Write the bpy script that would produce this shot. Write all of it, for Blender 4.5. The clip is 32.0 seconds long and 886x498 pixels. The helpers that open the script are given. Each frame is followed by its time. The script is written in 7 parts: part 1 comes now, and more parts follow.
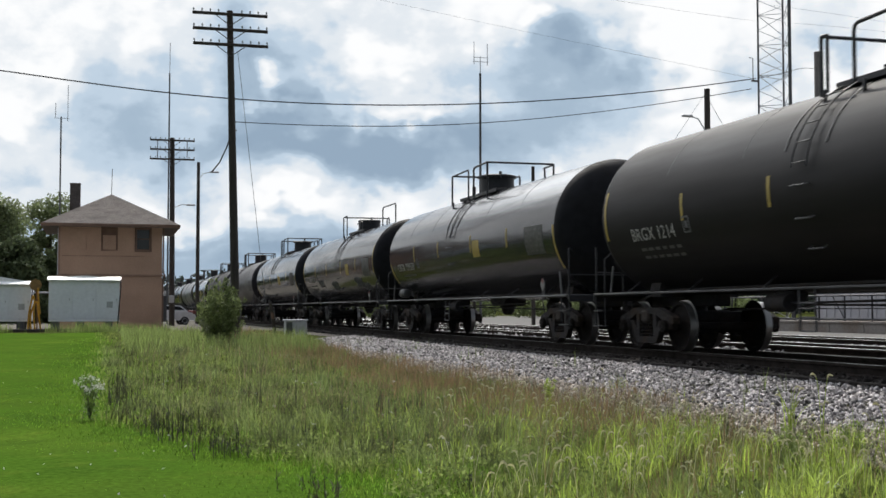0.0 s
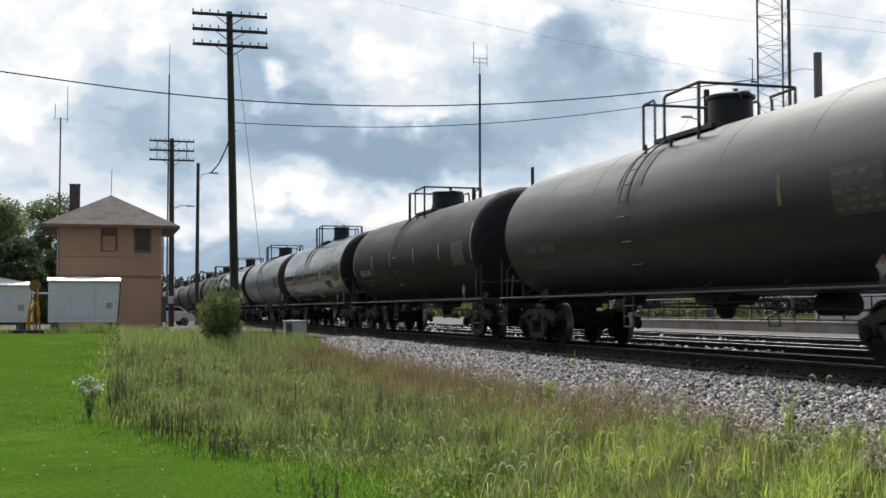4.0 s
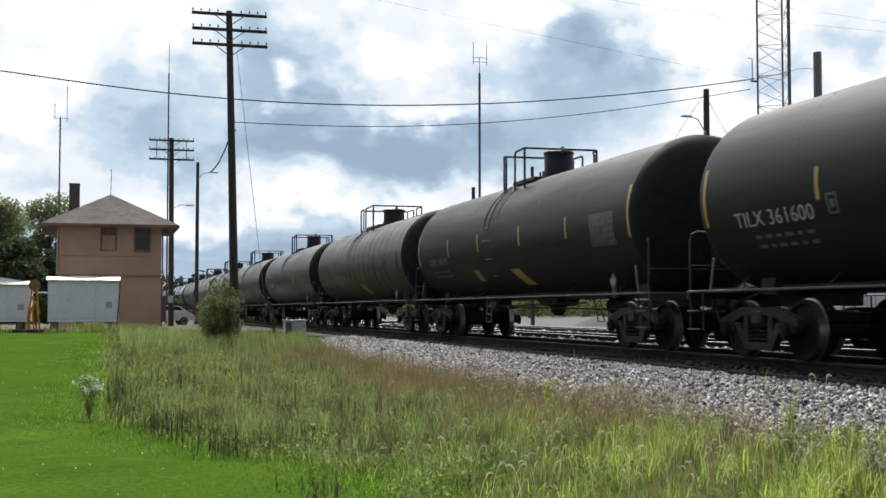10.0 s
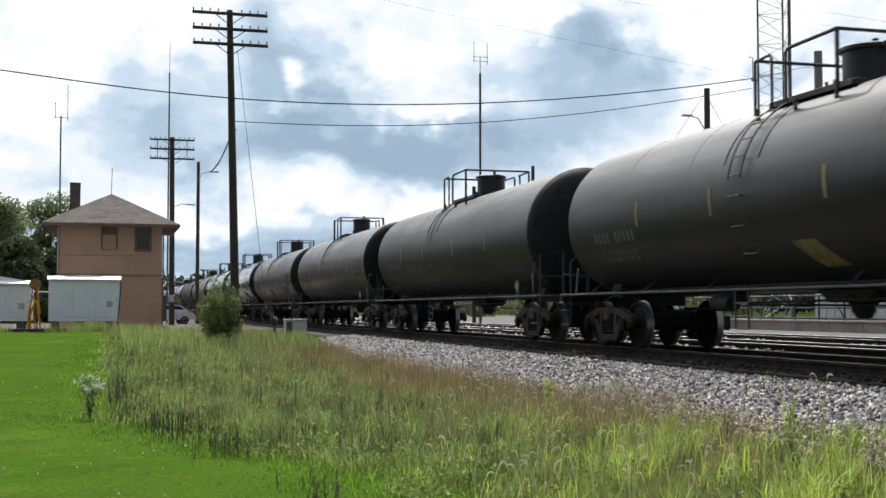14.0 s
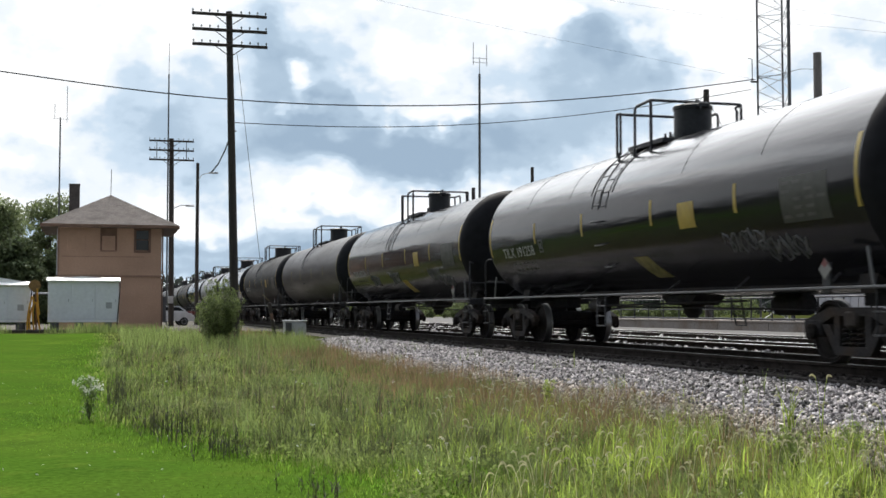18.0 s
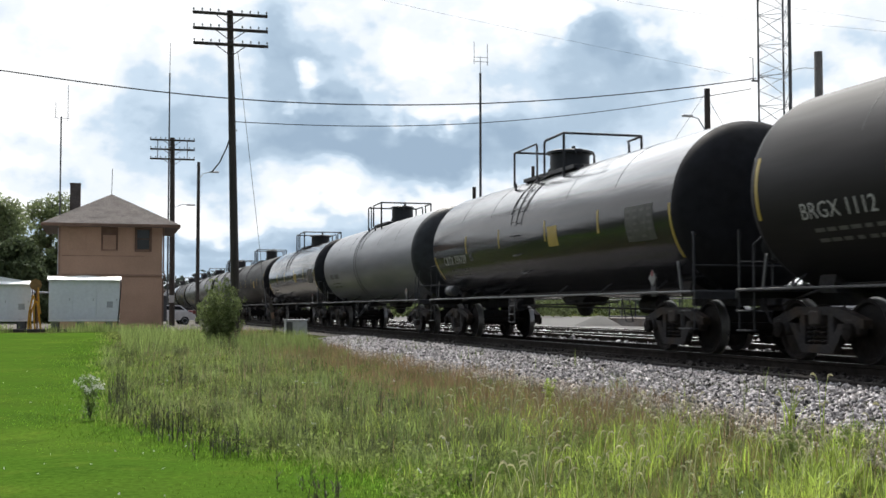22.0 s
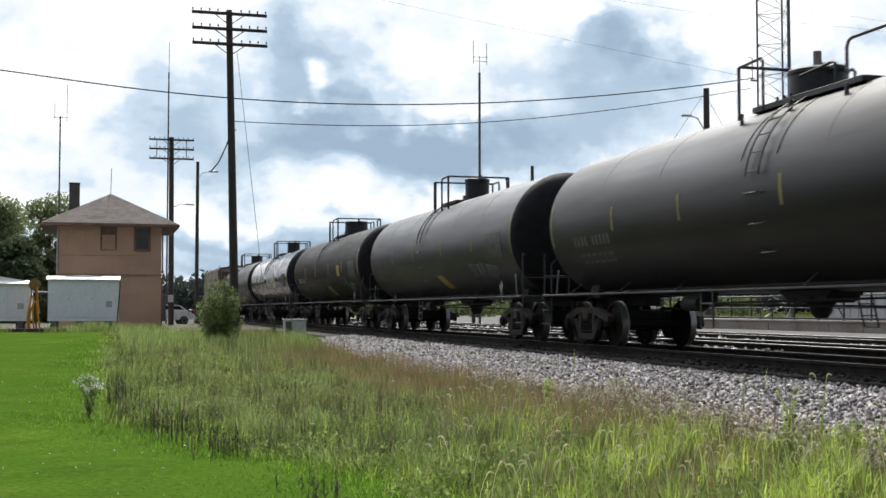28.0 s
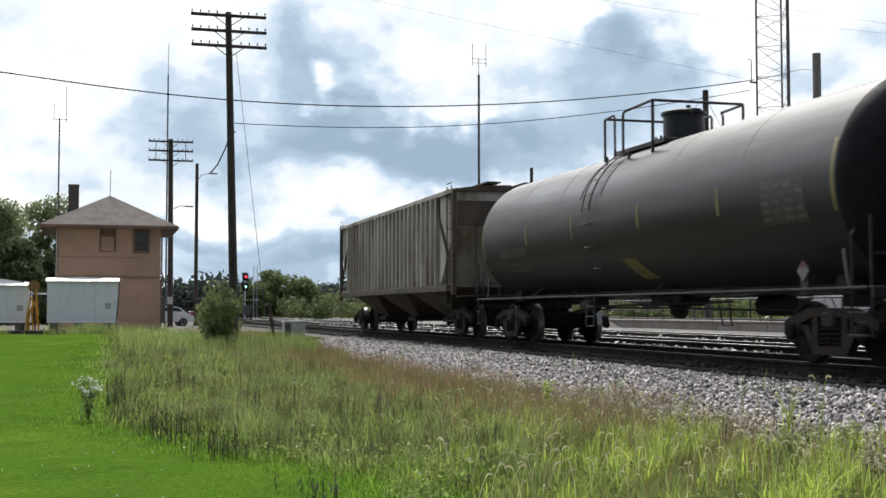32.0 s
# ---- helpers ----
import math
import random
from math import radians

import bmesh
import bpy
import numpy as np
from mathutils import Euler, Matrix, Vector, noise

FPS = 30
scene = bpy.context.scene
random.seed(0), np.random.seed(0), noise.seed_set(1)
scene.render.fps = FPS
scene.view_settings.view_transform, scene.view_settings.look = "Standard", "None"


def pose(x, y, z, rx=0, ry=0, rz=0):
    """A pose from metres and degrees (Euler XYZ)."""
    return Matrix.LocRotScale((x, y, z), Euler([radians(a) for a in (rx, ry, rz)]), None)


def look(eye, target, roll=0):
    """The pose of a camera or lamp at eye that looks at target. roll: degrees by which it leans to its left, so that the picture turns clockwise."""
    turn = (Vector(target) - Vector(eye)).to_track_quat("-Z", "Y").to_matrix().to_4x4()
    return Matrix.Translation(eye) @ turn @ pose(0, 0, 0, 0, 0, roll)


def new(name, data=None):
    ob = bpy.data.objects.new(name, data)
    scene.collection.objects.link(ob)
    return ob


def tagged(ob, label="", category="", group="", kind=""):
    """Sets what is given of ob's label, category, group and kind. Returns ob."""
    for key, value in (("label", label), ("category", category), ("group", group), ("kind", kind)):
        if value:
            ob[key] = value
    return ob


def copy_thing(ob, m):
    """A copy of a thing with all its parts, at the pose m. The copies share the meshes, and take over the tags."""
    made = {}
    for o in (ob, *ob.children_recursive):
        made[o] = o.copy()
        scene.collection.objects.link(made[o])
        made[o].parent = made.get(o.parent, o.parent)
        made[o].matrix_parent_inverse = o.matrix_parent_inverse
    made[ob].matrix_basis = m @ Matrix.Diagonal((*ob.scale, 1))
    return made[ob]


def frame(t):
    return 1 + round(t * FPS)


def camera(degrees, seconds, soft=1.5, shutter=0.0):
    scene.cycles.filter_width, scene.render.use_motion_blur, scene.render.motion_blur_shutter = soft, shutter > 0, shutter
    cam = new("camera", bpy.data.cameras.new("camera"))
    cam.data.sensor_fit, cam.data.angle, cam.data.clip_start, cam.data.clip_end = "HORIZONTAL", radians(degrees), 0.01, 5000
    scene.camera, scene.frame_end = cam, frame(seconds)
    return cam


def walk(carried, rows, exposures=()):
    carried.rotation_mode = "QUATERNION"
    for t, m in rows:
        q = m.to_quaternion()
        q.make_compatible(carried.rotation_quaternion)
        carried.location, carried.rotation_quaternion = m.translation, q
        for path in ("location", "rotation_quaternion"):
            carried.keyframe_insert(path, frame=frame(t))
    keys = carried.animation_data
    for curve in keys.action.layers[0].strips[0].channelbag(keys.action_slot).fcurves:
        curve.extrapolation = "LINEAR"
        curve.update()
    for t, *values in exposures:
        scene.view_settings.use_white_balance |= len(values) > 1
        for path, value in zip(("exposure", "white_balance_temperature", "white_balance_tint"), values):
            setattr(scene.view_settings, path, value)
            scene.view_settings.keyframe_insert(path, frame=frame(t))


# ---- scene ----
# The world: y runs along the tracks, x across them, the camera stands over the origin on the lawn.
RAIL = 0.75          # top of the rails
TRACK = 10.93        # centre line of the track that the train uses
SPEED = 16.85        # metres in a second, towards -y
YAW, PITCH = -15.65, 92.853
EYE = (0.0, 0.0, 1.505)

cam = camera(39.78, 32.0, soft=1.55, shutter=0.12)
# the tripod trembles: seconds, and how far it turns left and up, in steps of 0.0264 degrees
walk(cam, [(t, pose(*EYE, PITCH + b * 0.0264, 0, YAW + a * 0.0264)) for t, a, b in [
    (0, 1.3, -0.2), (0.5, 0, 0.2), (1, 1.1, 0), (1.5, 0.2, 1.1), (2, 1.3, 1.3), (2.5, 0.9, 0.6), (3, 0, 0), (3.5, 0.4, 1.3), (5.5, 0.6, 1.3),
    (6, 0, 0.6), (6.5, 0.7, -0.2), (7, 0.9, 0.4), (7.5, 1.5, 0), (8, 1.1, 0.2), (8.5, 0, 0.9), (9, 0.7, 0.2), (9.5, 0, 0.2), (10, 0, 0.2),
    (10.5, 0, -0.9), (11, 0, -0.2), (11.5, 0.7, -0.2), (12, 0, 0.2), (12.5, 0, 0), (13, 0, 0.2), (13.5, 0, 0), (14, 1.1, -1.1), (14.5, 0, -1.1),
    (16.5, -0.2, 0.4), (17, 0, 1.3), (17.5, 0, 0.4), (18, 0, 1.1), (18.5, 0.9, 1.1), (19, 1.3, 0.6), (19.5, 0.9, 0.6), (20, 1.3, -0.9),
    (20.5, 1.5, -0.4), (21, 1.8, -1.1), (21.5, 1.5, -0.9), (22, 1.5, -0.4), (22.5, 1.5, -0.2), (23, 0.4, 0), (23.5, 0.9, -0.2), (24, 0.4, -0.2),
    (24.5, 0, -1.3), (25, 0, -1.1), (25.5, 0, -1.1), (27.5, -0.2, -2), (28, 0, -1.1), (28.5, 0.7, -1.3), (29, 1.5, -1.1), (29.5, 0.4, 0),
    (30, 0, 0.2), (30.5, -1.5, 0.9), (31, -1.5, 1.7), (31.5, -1.1, 2.2), (32, -1.3, 2.2),]],
     exposures=[(0, -0.22), (3, -0.2), (6, -0.15), (13, 0.0), (32, 0.03)])

# ---- light ----
SUN_AZ, SUN_EL = 6.0, 52.0      # degrees from +y towards +x, and above the horizon
world = bpy.data.worlds.new("sky")
scene.world = world
world.use_nodes = True
wn, wl = world.node_tree.nodes, world.node_tree.links
wn.clear()
w_out = wn.new("ShaderNodeOutputWorld")
w_bg = wn.new("ShaderNodeBackground")
w_sky = wn.new("ShaderNodeTexSky")
w_sky.sky_type = "NISHITA"
w_sky.sun_disc = False
w_sky.sun_elevation = radians(SUN_EL)
w_sky.sun_rotation = radians(SUN_AZ)
w_sky.air_density, w_sky.dust_density = 1.0, 1.5
w_co = wn.new("ShaderNodeTexCoord")
w_noise = wn.new("ShaderNodeTexNoise")
w_noise.inputs["Scale"].default_value = 2.6
w_noise.inputs["Detail"].default_value = 6
w_noise.inputs["Roughness"].default_value = 0.55
w_ramp = wn.new("ShaderNodeValToRGB")
w_ramp.color_ramp.elements[0].position, w_ramp.color_ramp.elements[0].color = 0.30, (0.15, 0.15, 0.15, 1)
w_ramp.color_ramp.elements[1].position, w_ramp.color_ramp.elements[1].color = 0.58, (0.9, 0.9, 0.9, 1)
w_cloud = wn.new("ShaderNodeRGB")
w_cloud.outputs[0].default_value = (5.7, 6.25, 7.0, 1)
w_mix = wn.new("ShaderNodeMix")
w_mix.data_type = "RGBA"
wl.new(w_co.outputs["Generated"], w_noise.inputs["Vector"])
wl.new(w_noise.outputs["Fac"], w_ramp.inputs["Fac"])
wl.new(w_ramp.outputs["Color"], w_mix.inputs[0])
wl.new(w_sky.outputs["Color"], w_mix.inputs[6])
# thin bright cloud round the sun
w_dot = wn.new("ShaderNodeVectorMath")
w_dot.operation = "DOT_PRODUCT"
w_dot.inputs[1].default_value = (math.sin(radians(SUN_AZ)) * math.cos(radians(SUN_EL)), math.cos(radians(SUN_AZ)) * math.cos(radians(SUN_EL)), math.sin(radians(SUN_EL)))
# clouds away from the sun are duller
w_side = wn.new("ShaderNodeMapRange")
for k, v in enumerate((-1.0, 0.9, 0.48, 1.12)):
    w_side.inputs[k + 1].default_value = v
w_dull = wn.new("ShaderNodeVectorMath")
w_dull.operation = "SCALE"
wl.new(w_dot.outputs["Value"], w_side.inputs[0])
wl.new(w_cloud.outputs[0], w_dull.inputs[0])
wl.new(w_side.outputs[0], w_dull.inputs["Scale"])
wl.new(w_dull.outputs[0], w_mix.inputs[7])
w_glow = wn.new("ShaderNodeMapRange")
w_glow.interpolation_type = "SMOOTHSTEP"
for k, v in enumerate((0.66, 1.0, 0.0, 34.0)):
    w_glow.inputs[k + 1].default_value = v
w_add = wn.new("ShaderNodeMix")
w_add.data_type, w_add.blend_type = "RGBA", "ADD"
w_add.inputs[0].default_value = 1.0
wl.new(w_co.outputs["Generated"], w_dot.inputs[0])
wl.new(w_dot.outputs["Value"], w_glow.inputs[0])
wl.new(w_mix.outputs[2], w_add.inputs[6])
wl.new(w_glow.outputs[0], w_add.inputs[7])
wl.new(w_add.outputs[2], w_bg.inputs["Color"])
w_bg.inputs["Strength"].default_value = 0.10
wl.new(w_bg.outputs[0], w_out.inputs["Surface"])

sun = new("sun", bpy.data.lights.new("sun", "SUN"))
sun.data.energy, sun.data.angle, sun.data.color = 3.7, radians(0.6), (1.0, 0.95, 0.86)
sun_way = Vector((math.sin(radians(SUN_AZ)) * math.cos(radians(SUN_EL)), math.cos(radians(SUN_AZ)) * math.cos(radians(SUN_EL)),
                  math.sin(radians(SUN_EL))))
sun.matrix_world = look(sun_way * 100, (0, 0, 0))

# ---- materials ----
def material(name, colour, rough=0.7, metal=0.0, spec=0.5, coat=0.0, grain=(8.0, 0.12), stain=(0.7, 0.2), bump=(40.0, 0.1), tint=None,
             vary=0.0, second=None, second_scale=1.0, second_cut=(0.45, 0.65), stretch=(1, 1, 1), island=False, emit=0.0, through_light=0.0):
    """A surface with two scales of unevenness and a fine relief. tint: the colour of its stains. second: a colour that mixes in by patches."""
    m = bpy.data.materials.new(name)
    m.use_nodes = True
    n, l = m.node_tree.nodes, m.node_tree.links
    b = n["Principled BSDF"]
    co = n.new("ShaderNodeTexCoord")
    mp = n.new("ShaderNodeMapping")
    mp.inputs["Scale"].default_value = stretch
    l.new(co.outputs["Object"], mp.inputs["Vector"])

    def tex(scale, detail=5):
        t = n.new("ShaderNodeTexNoise")
        t.inputs["Scale"].default_value, t.inputs["Detail"].default_value = scale, detail
        l.new(mp.outputs[0], t.inputs["Vector"])
        return t

    def mix(fac, a, c, kind="MIX"):
        x = n.new("ShaderNodeMix")
        x.data_type, x.blend_type = "RGBA", kind
        for s, v in ((0, fac), (6, a), (7, c)):
            if isinstance(v, bpy.types.NodeSocket):
                l.new(v, x.inputs[s])
            else:
                x.inputs[s].default_value = v
        return x.outputs[2]

    def ramp(src, lo, hi, a=0.0, c=1.0):
        r = n.new("ShaderNodeMapRange")
        for i, v in enumerate((lo, hi, a, c)):
            r.inputs[i + 1].default_value = v
        l.new(src, r.inputs[0])
        return r.outputs[0]

    colour = (*colour, 1)
    col = colour
    if second:
        col = mix(ramp(tex(second_scale).outputs["Fac"], *second_cut), col, (*second, 1))
    dark = tuple(c * 0.45 for c in colour[:3]) if tint is None else tint
    if stain[1]:
        col = mix(ramp(tex(stain[0], 8).outputs["Fac"], 0.42, 0.75, 0, min(1, stain[1] * 2.5)), col, (*dark, 1))
    if grain[1]:
        g = tex(grain[0], 3)
        col = mix(1.0, col, ramp(g.outputs["Fac"], 0.25, 0.75, 1 - grain[1], 1 + grain[1]), "MULTIPLY")
    if vary:
        src = n.new("ShaderNodeNewGeometry").outputs["Random Per Island"] if island else n.new("ShaderNodeObjectInfo").outputs["Random"]
        col = mix(1.0, col, ramp(src, 0, 1, 1 - vary, 1 + vary), "MULTIPLY")
    if isinstance(col, tuple):
        b.inputs["Base Color"].default_value = col
    else:
        l.new(col, b.inputs["Base Color"])
    b.inputs["Metallic"].default_value = metal
    b.inputs["Specular IOR Level"].default_value = spec
    b.inputs["Coat Weight"].default_value = coat
    b.inputs["Coat Roughness"].default_value = 0.14
    l.new(ramp(tex(stain[0] * 1.7 + 0.3).outputs["Fac"], 0.3, 0.7, max(0.03, rough - 0.08), min(1, rough + 0.1)), b.inputs["Roughness"])
    if bump[1]:
        bp = n.new("ShaderNodeBump")
        bp.inputs["Strength"].default_value, bp.inputs["Distance"].default_value = bump[1], 0.02
        l.new(tex(bump[0], 4).outputs["Fac"], bp.inputs["Height"])
        l.new(bp.outputs[0], b.inputs["Normal"])
    if emit:
        b.inputs["Emission Color"].default_value = colour
        b.inputs["Emission Strength"].default_value = emit
    if through_light:
        tr = n.new("ShaderNodeBsdfTranslucent")
        ms = n.new("ShaderNodeMixShader")
        ms.inputs[0].default_value = through_light
        if isinstance(col, tuple):
            tr.inputs["Color"].default_value = col
        else:
            l.new(col, tr.inputs["Color"])
        out = n["Material Output"]
        l.new(b.outputs[0], ms.inputs[1])
        l.new(tr.outputs[0], ms.inputs[2])
        l.new(ms.outputs[0], out.inputs["Surface"])
    return m


M = {}
# tank paints: gloss black, weathered black, brownish black, blue grey, light grey
LONG = (1, 0.12, 1)
M["gloss"] = material("gloss_black_paint", (0.0100, 0.0104, 0.0150), 0.15, spec=0.18, coat=0.14, grain=(6, 0.25), stain=(0.9, 0.2), tint=(0.022, 0.0215, 0.022),
                      bump=(3.2, 0.75), vary=0.3, stretch=LONG)
M["matte"] = material("weathered_black_paint", (0.0165, 0.0152, 0.0180), 0.42, spec=0.22, grain=(5, 0.3), stain=(0.8, 0.35), tint=(0.042, 0.038, 0.033), bump=(1.6, 0.08),
                      vary=0.3, stretch=LONG)
M["brown"] = material("brownish_black_paint", (0.0105, 0.0098, 0.0106), 0.52, spec=0.11, grain=(5, 0.25), stain=(0.8, 0.25), tint=(0.024, 0.019, 0.015), bump=(1.6, 0.06),
                      vary=0.25, stretch=LONG)
M["blue"] = material("faded_blue_grey_paint", (0.016, 0.0175, 0.0245), 0.38, spec=0.28, grain=(5, 0.2), stain=(0.8, 0.3), tint=(0.030, 0.030, 0.030), bump=(1.6, 0.06),
                     vary=0.2, stretch=LONG)
M["light"] = material("light_grey_paint", (0.074, 0.082, 0.092), 0.36, spec=0.4, grain=(5, 0.12), stain=(0.8, 0.22), tint=(0.05, 0.048, 0.046), bump=(1.6, 0.05),
                      vary=0.15, stretch=LONG)
M["pale"] = material("pale_blue_grey_paint", (0.105, 0.112, 0.128), 0.36, spec=0.4, grain=(5, 0.12), stain=(0.8, 0.25), tint=(0.055, 0.056, 0.06), bump=(1.6, 0.05),
                     vary=0.1, stretch=LONG)
# tank ends face away from the sun: their shade is put into the colour
M["head"] = material("shaded_end_paint", (0.014, 0.014, 0.017), 0.65, spec=0.10, grain=(5, 0.3), stain=(1.2, 0.3), tint=(0.016, 0.015, 0.015), bump=(1.6, 0.05), vary=0.3)
M["greyhead"] = material("shaded_grey_end_paint", (0.028, 0.030, 0.034), 0.5, spec=0.2, grain=(5, 0.3), stain=(1.2, 0.3), tint=(0.016, 0.016, 0.017), bump=(1.6, 0.05), vary=0.2)
M["iron"] = material("greasy_black_steel", (0.029, 0.028, 0.031), 0.7, spec=0.12, grain=(14, 0.3), stain=(2.5, 0.35), tint=(0.042, 0.031, 0.024), bump=(60, 0.2))
M["frame"] = material("black_painted_steel", (0.030, 0.030, 0.034), 0.5, spec=0.25, grain=(14, 0.2), stain=(2.0, 0.2), bump=(50, 0.1))
M["rustiron"] = material("rusty_cast_steel", (0.031, 0.029, 0.030), 0.8, spec=0.1, grain=(16, 0.3), stain=(3.0, 0.5), tint=(0.046, 0.033, 0.025), bump=(60, 0.3))
M["wheelsteel"] = material("sooty_wheel_steel", (0.016, 0.0145, 0.0145), 0.85, spec=0.06, grain=(14, 0.3), stain=(2.5, 0.3), tint=(0.026, 0.019, 0.015), bump=(60, 0.15))
M["tread"] = material("polished_wheel_steel", (0.30, 0.29, 0.28), 0.35, metal=0.8, grain=(20, 0.1), stain=(3, 0.1), bump=(0, 0))
M["yellow"] = material("yellow_reflective_tape", (0.34, 0.24, 0.03), 0.5, grain=(9, 0.15), stain=(4, 0.3), tint=(0.25, 0.17, 0.03), bump=(0, 0))
M["fadedyellow"] = material("faded_yellow_paint", (0.19, 0.16, 0.045), 0.6, grain=(9, 0.2), stain=(4, 0.4), tint=(0.08, 0.07, 0.03), bump=(0, 0))
M["white"] = material("white_lettering", (0.34, 0.335, 0.325), 0.6, grain=(9, 0.15), stain=(4, 0.3), tint=(0.25, 0.24, 0.22), bump=(0, 0))
M["fadedwhite"] = material("faded_lettering", (0.075, 0.073, 0.068), 0.65, grain=(9, 0.25), stain=(4, 0.4), tint=(0.06, 0.055, 0.05), bump=(0, 0))
M["panel"] = material("faded_data_panel", (0.032, 0.033, 0.027), 0.55, grain=(9, 0.2), stain=(4, 0.3), bump=(0, 0))
M["spray"] = material("white_spray_paint", (0.62, 0.62, 0.63), 0.6, grain=(12, 0.2), stain=(4, 0.3), tint=(0.25, 0.25, 0.25), bump=(0, 0))
M["fadedspray"] = material("faded_spray_paint", (0.12, 0.12, 0.125), 0.65, grain=(12, 0.3), stain=(3, 0.5), tint=(0.05, 0.05, 0.052), bump=(0, 0))
M["greyspray"] = material("grey_spray_paint", (0.30, 0.30, 0.31), 0.65, grain=(12, 0.3), stain=(3, 0.4), tint=(0.12, 0.12, 0.125), bump=(0, 0))
M["placard"] = material("white_hazard_placard", (0.15, 0.145, 0.142), 0.5, grain=(12, 0.1), stain=(6, 0.1), bump=(0, 0))
M["placardred"] = material("red_hazard_placard", (0.13, 0.02, 0.02), 0.5, grain=(12, 0.1), stain=(6, 0.1), bump=(0, 0))
M["hopper"] = material("dusty_tan_grey_paint", (0.45, 0.41, 0.37), 0.65, grain=(5, 0.2), stain=(1.1, 0.5), tint=(0.15, 0.10, 0.07), bump=(3, 0.05), stretch=(1, 1, 0.25))
# rust-brown dark paint; on the end sheets it stands for shade
M["hopperdark"] = material("rusty_shaded_hopper_paint", (0.09, 0.062, 0.046), 0.7, grain=(5, 0.2), stain=(0.9, 0.4), tint=(0.03, 0.025, 0.02), bump=(3, 0.05))
M["rail"] = material("rail_steel", (0.030, 0.025, 0.022), 0.8, metal=0.0, spec=0.05, grain=(15, 0.2), stain=(4, 0.3), tint=(0.010, 0.007, 0.006), bump=(60, 0.15))
M["dulltop"] = material("dull_rail_head", (0.05, 0.047, 0.045), 0.45, metal=0.6, grain=(15, 0.2), stain=(2, 0.3), bump=(0, 0))
M["railtop"] = material("worn_rail_head", (0.85, 0.84, 0.82), 0.5, metal=1.0, grain=(15, 0.1), stain=(2, 0.15), bump=(0, 0))
M["tie"] = material("creosoted_timber", (0.034, 0.029, 0.026), 0.95, spec=0.05, grain=(12, 0.3), stain=(3, 0.4), bump=(40, 0.5), vary=0.25, stretch=(0.3, 3, 1))
M["stone"] = material("grey_crushed_stone", (0.27, 0.253, 0.26), 0.65, spec=0.5, grain=(20, 0.2), stain=(5, 0.15), tint=(0.17, 0.14, 0.12), bump=(80, 0.3), vary=0.95, island=True)
M["duststone"] = material("dusty_pale_stone", (0.37, 0.335, 0.30), 0.85, spec=0.25, grain=(20, 0.2), stain=(2, 0.3), tint=(0.25, 0.20, 0.16), bump=(80, 0.3), vary=0.75, island=True)
M["ballast"] = material("ballast_bed", (0.035, 0.032, 0.031), 0.95, spec=0.15, grain=(26, 0.6), stain=(1.2, 0.3), tint=(0.12, 0.105, 0.09), bump=(22, 1.0),
                        second=(0.12, 0.112, 0.105), second_scale=17)


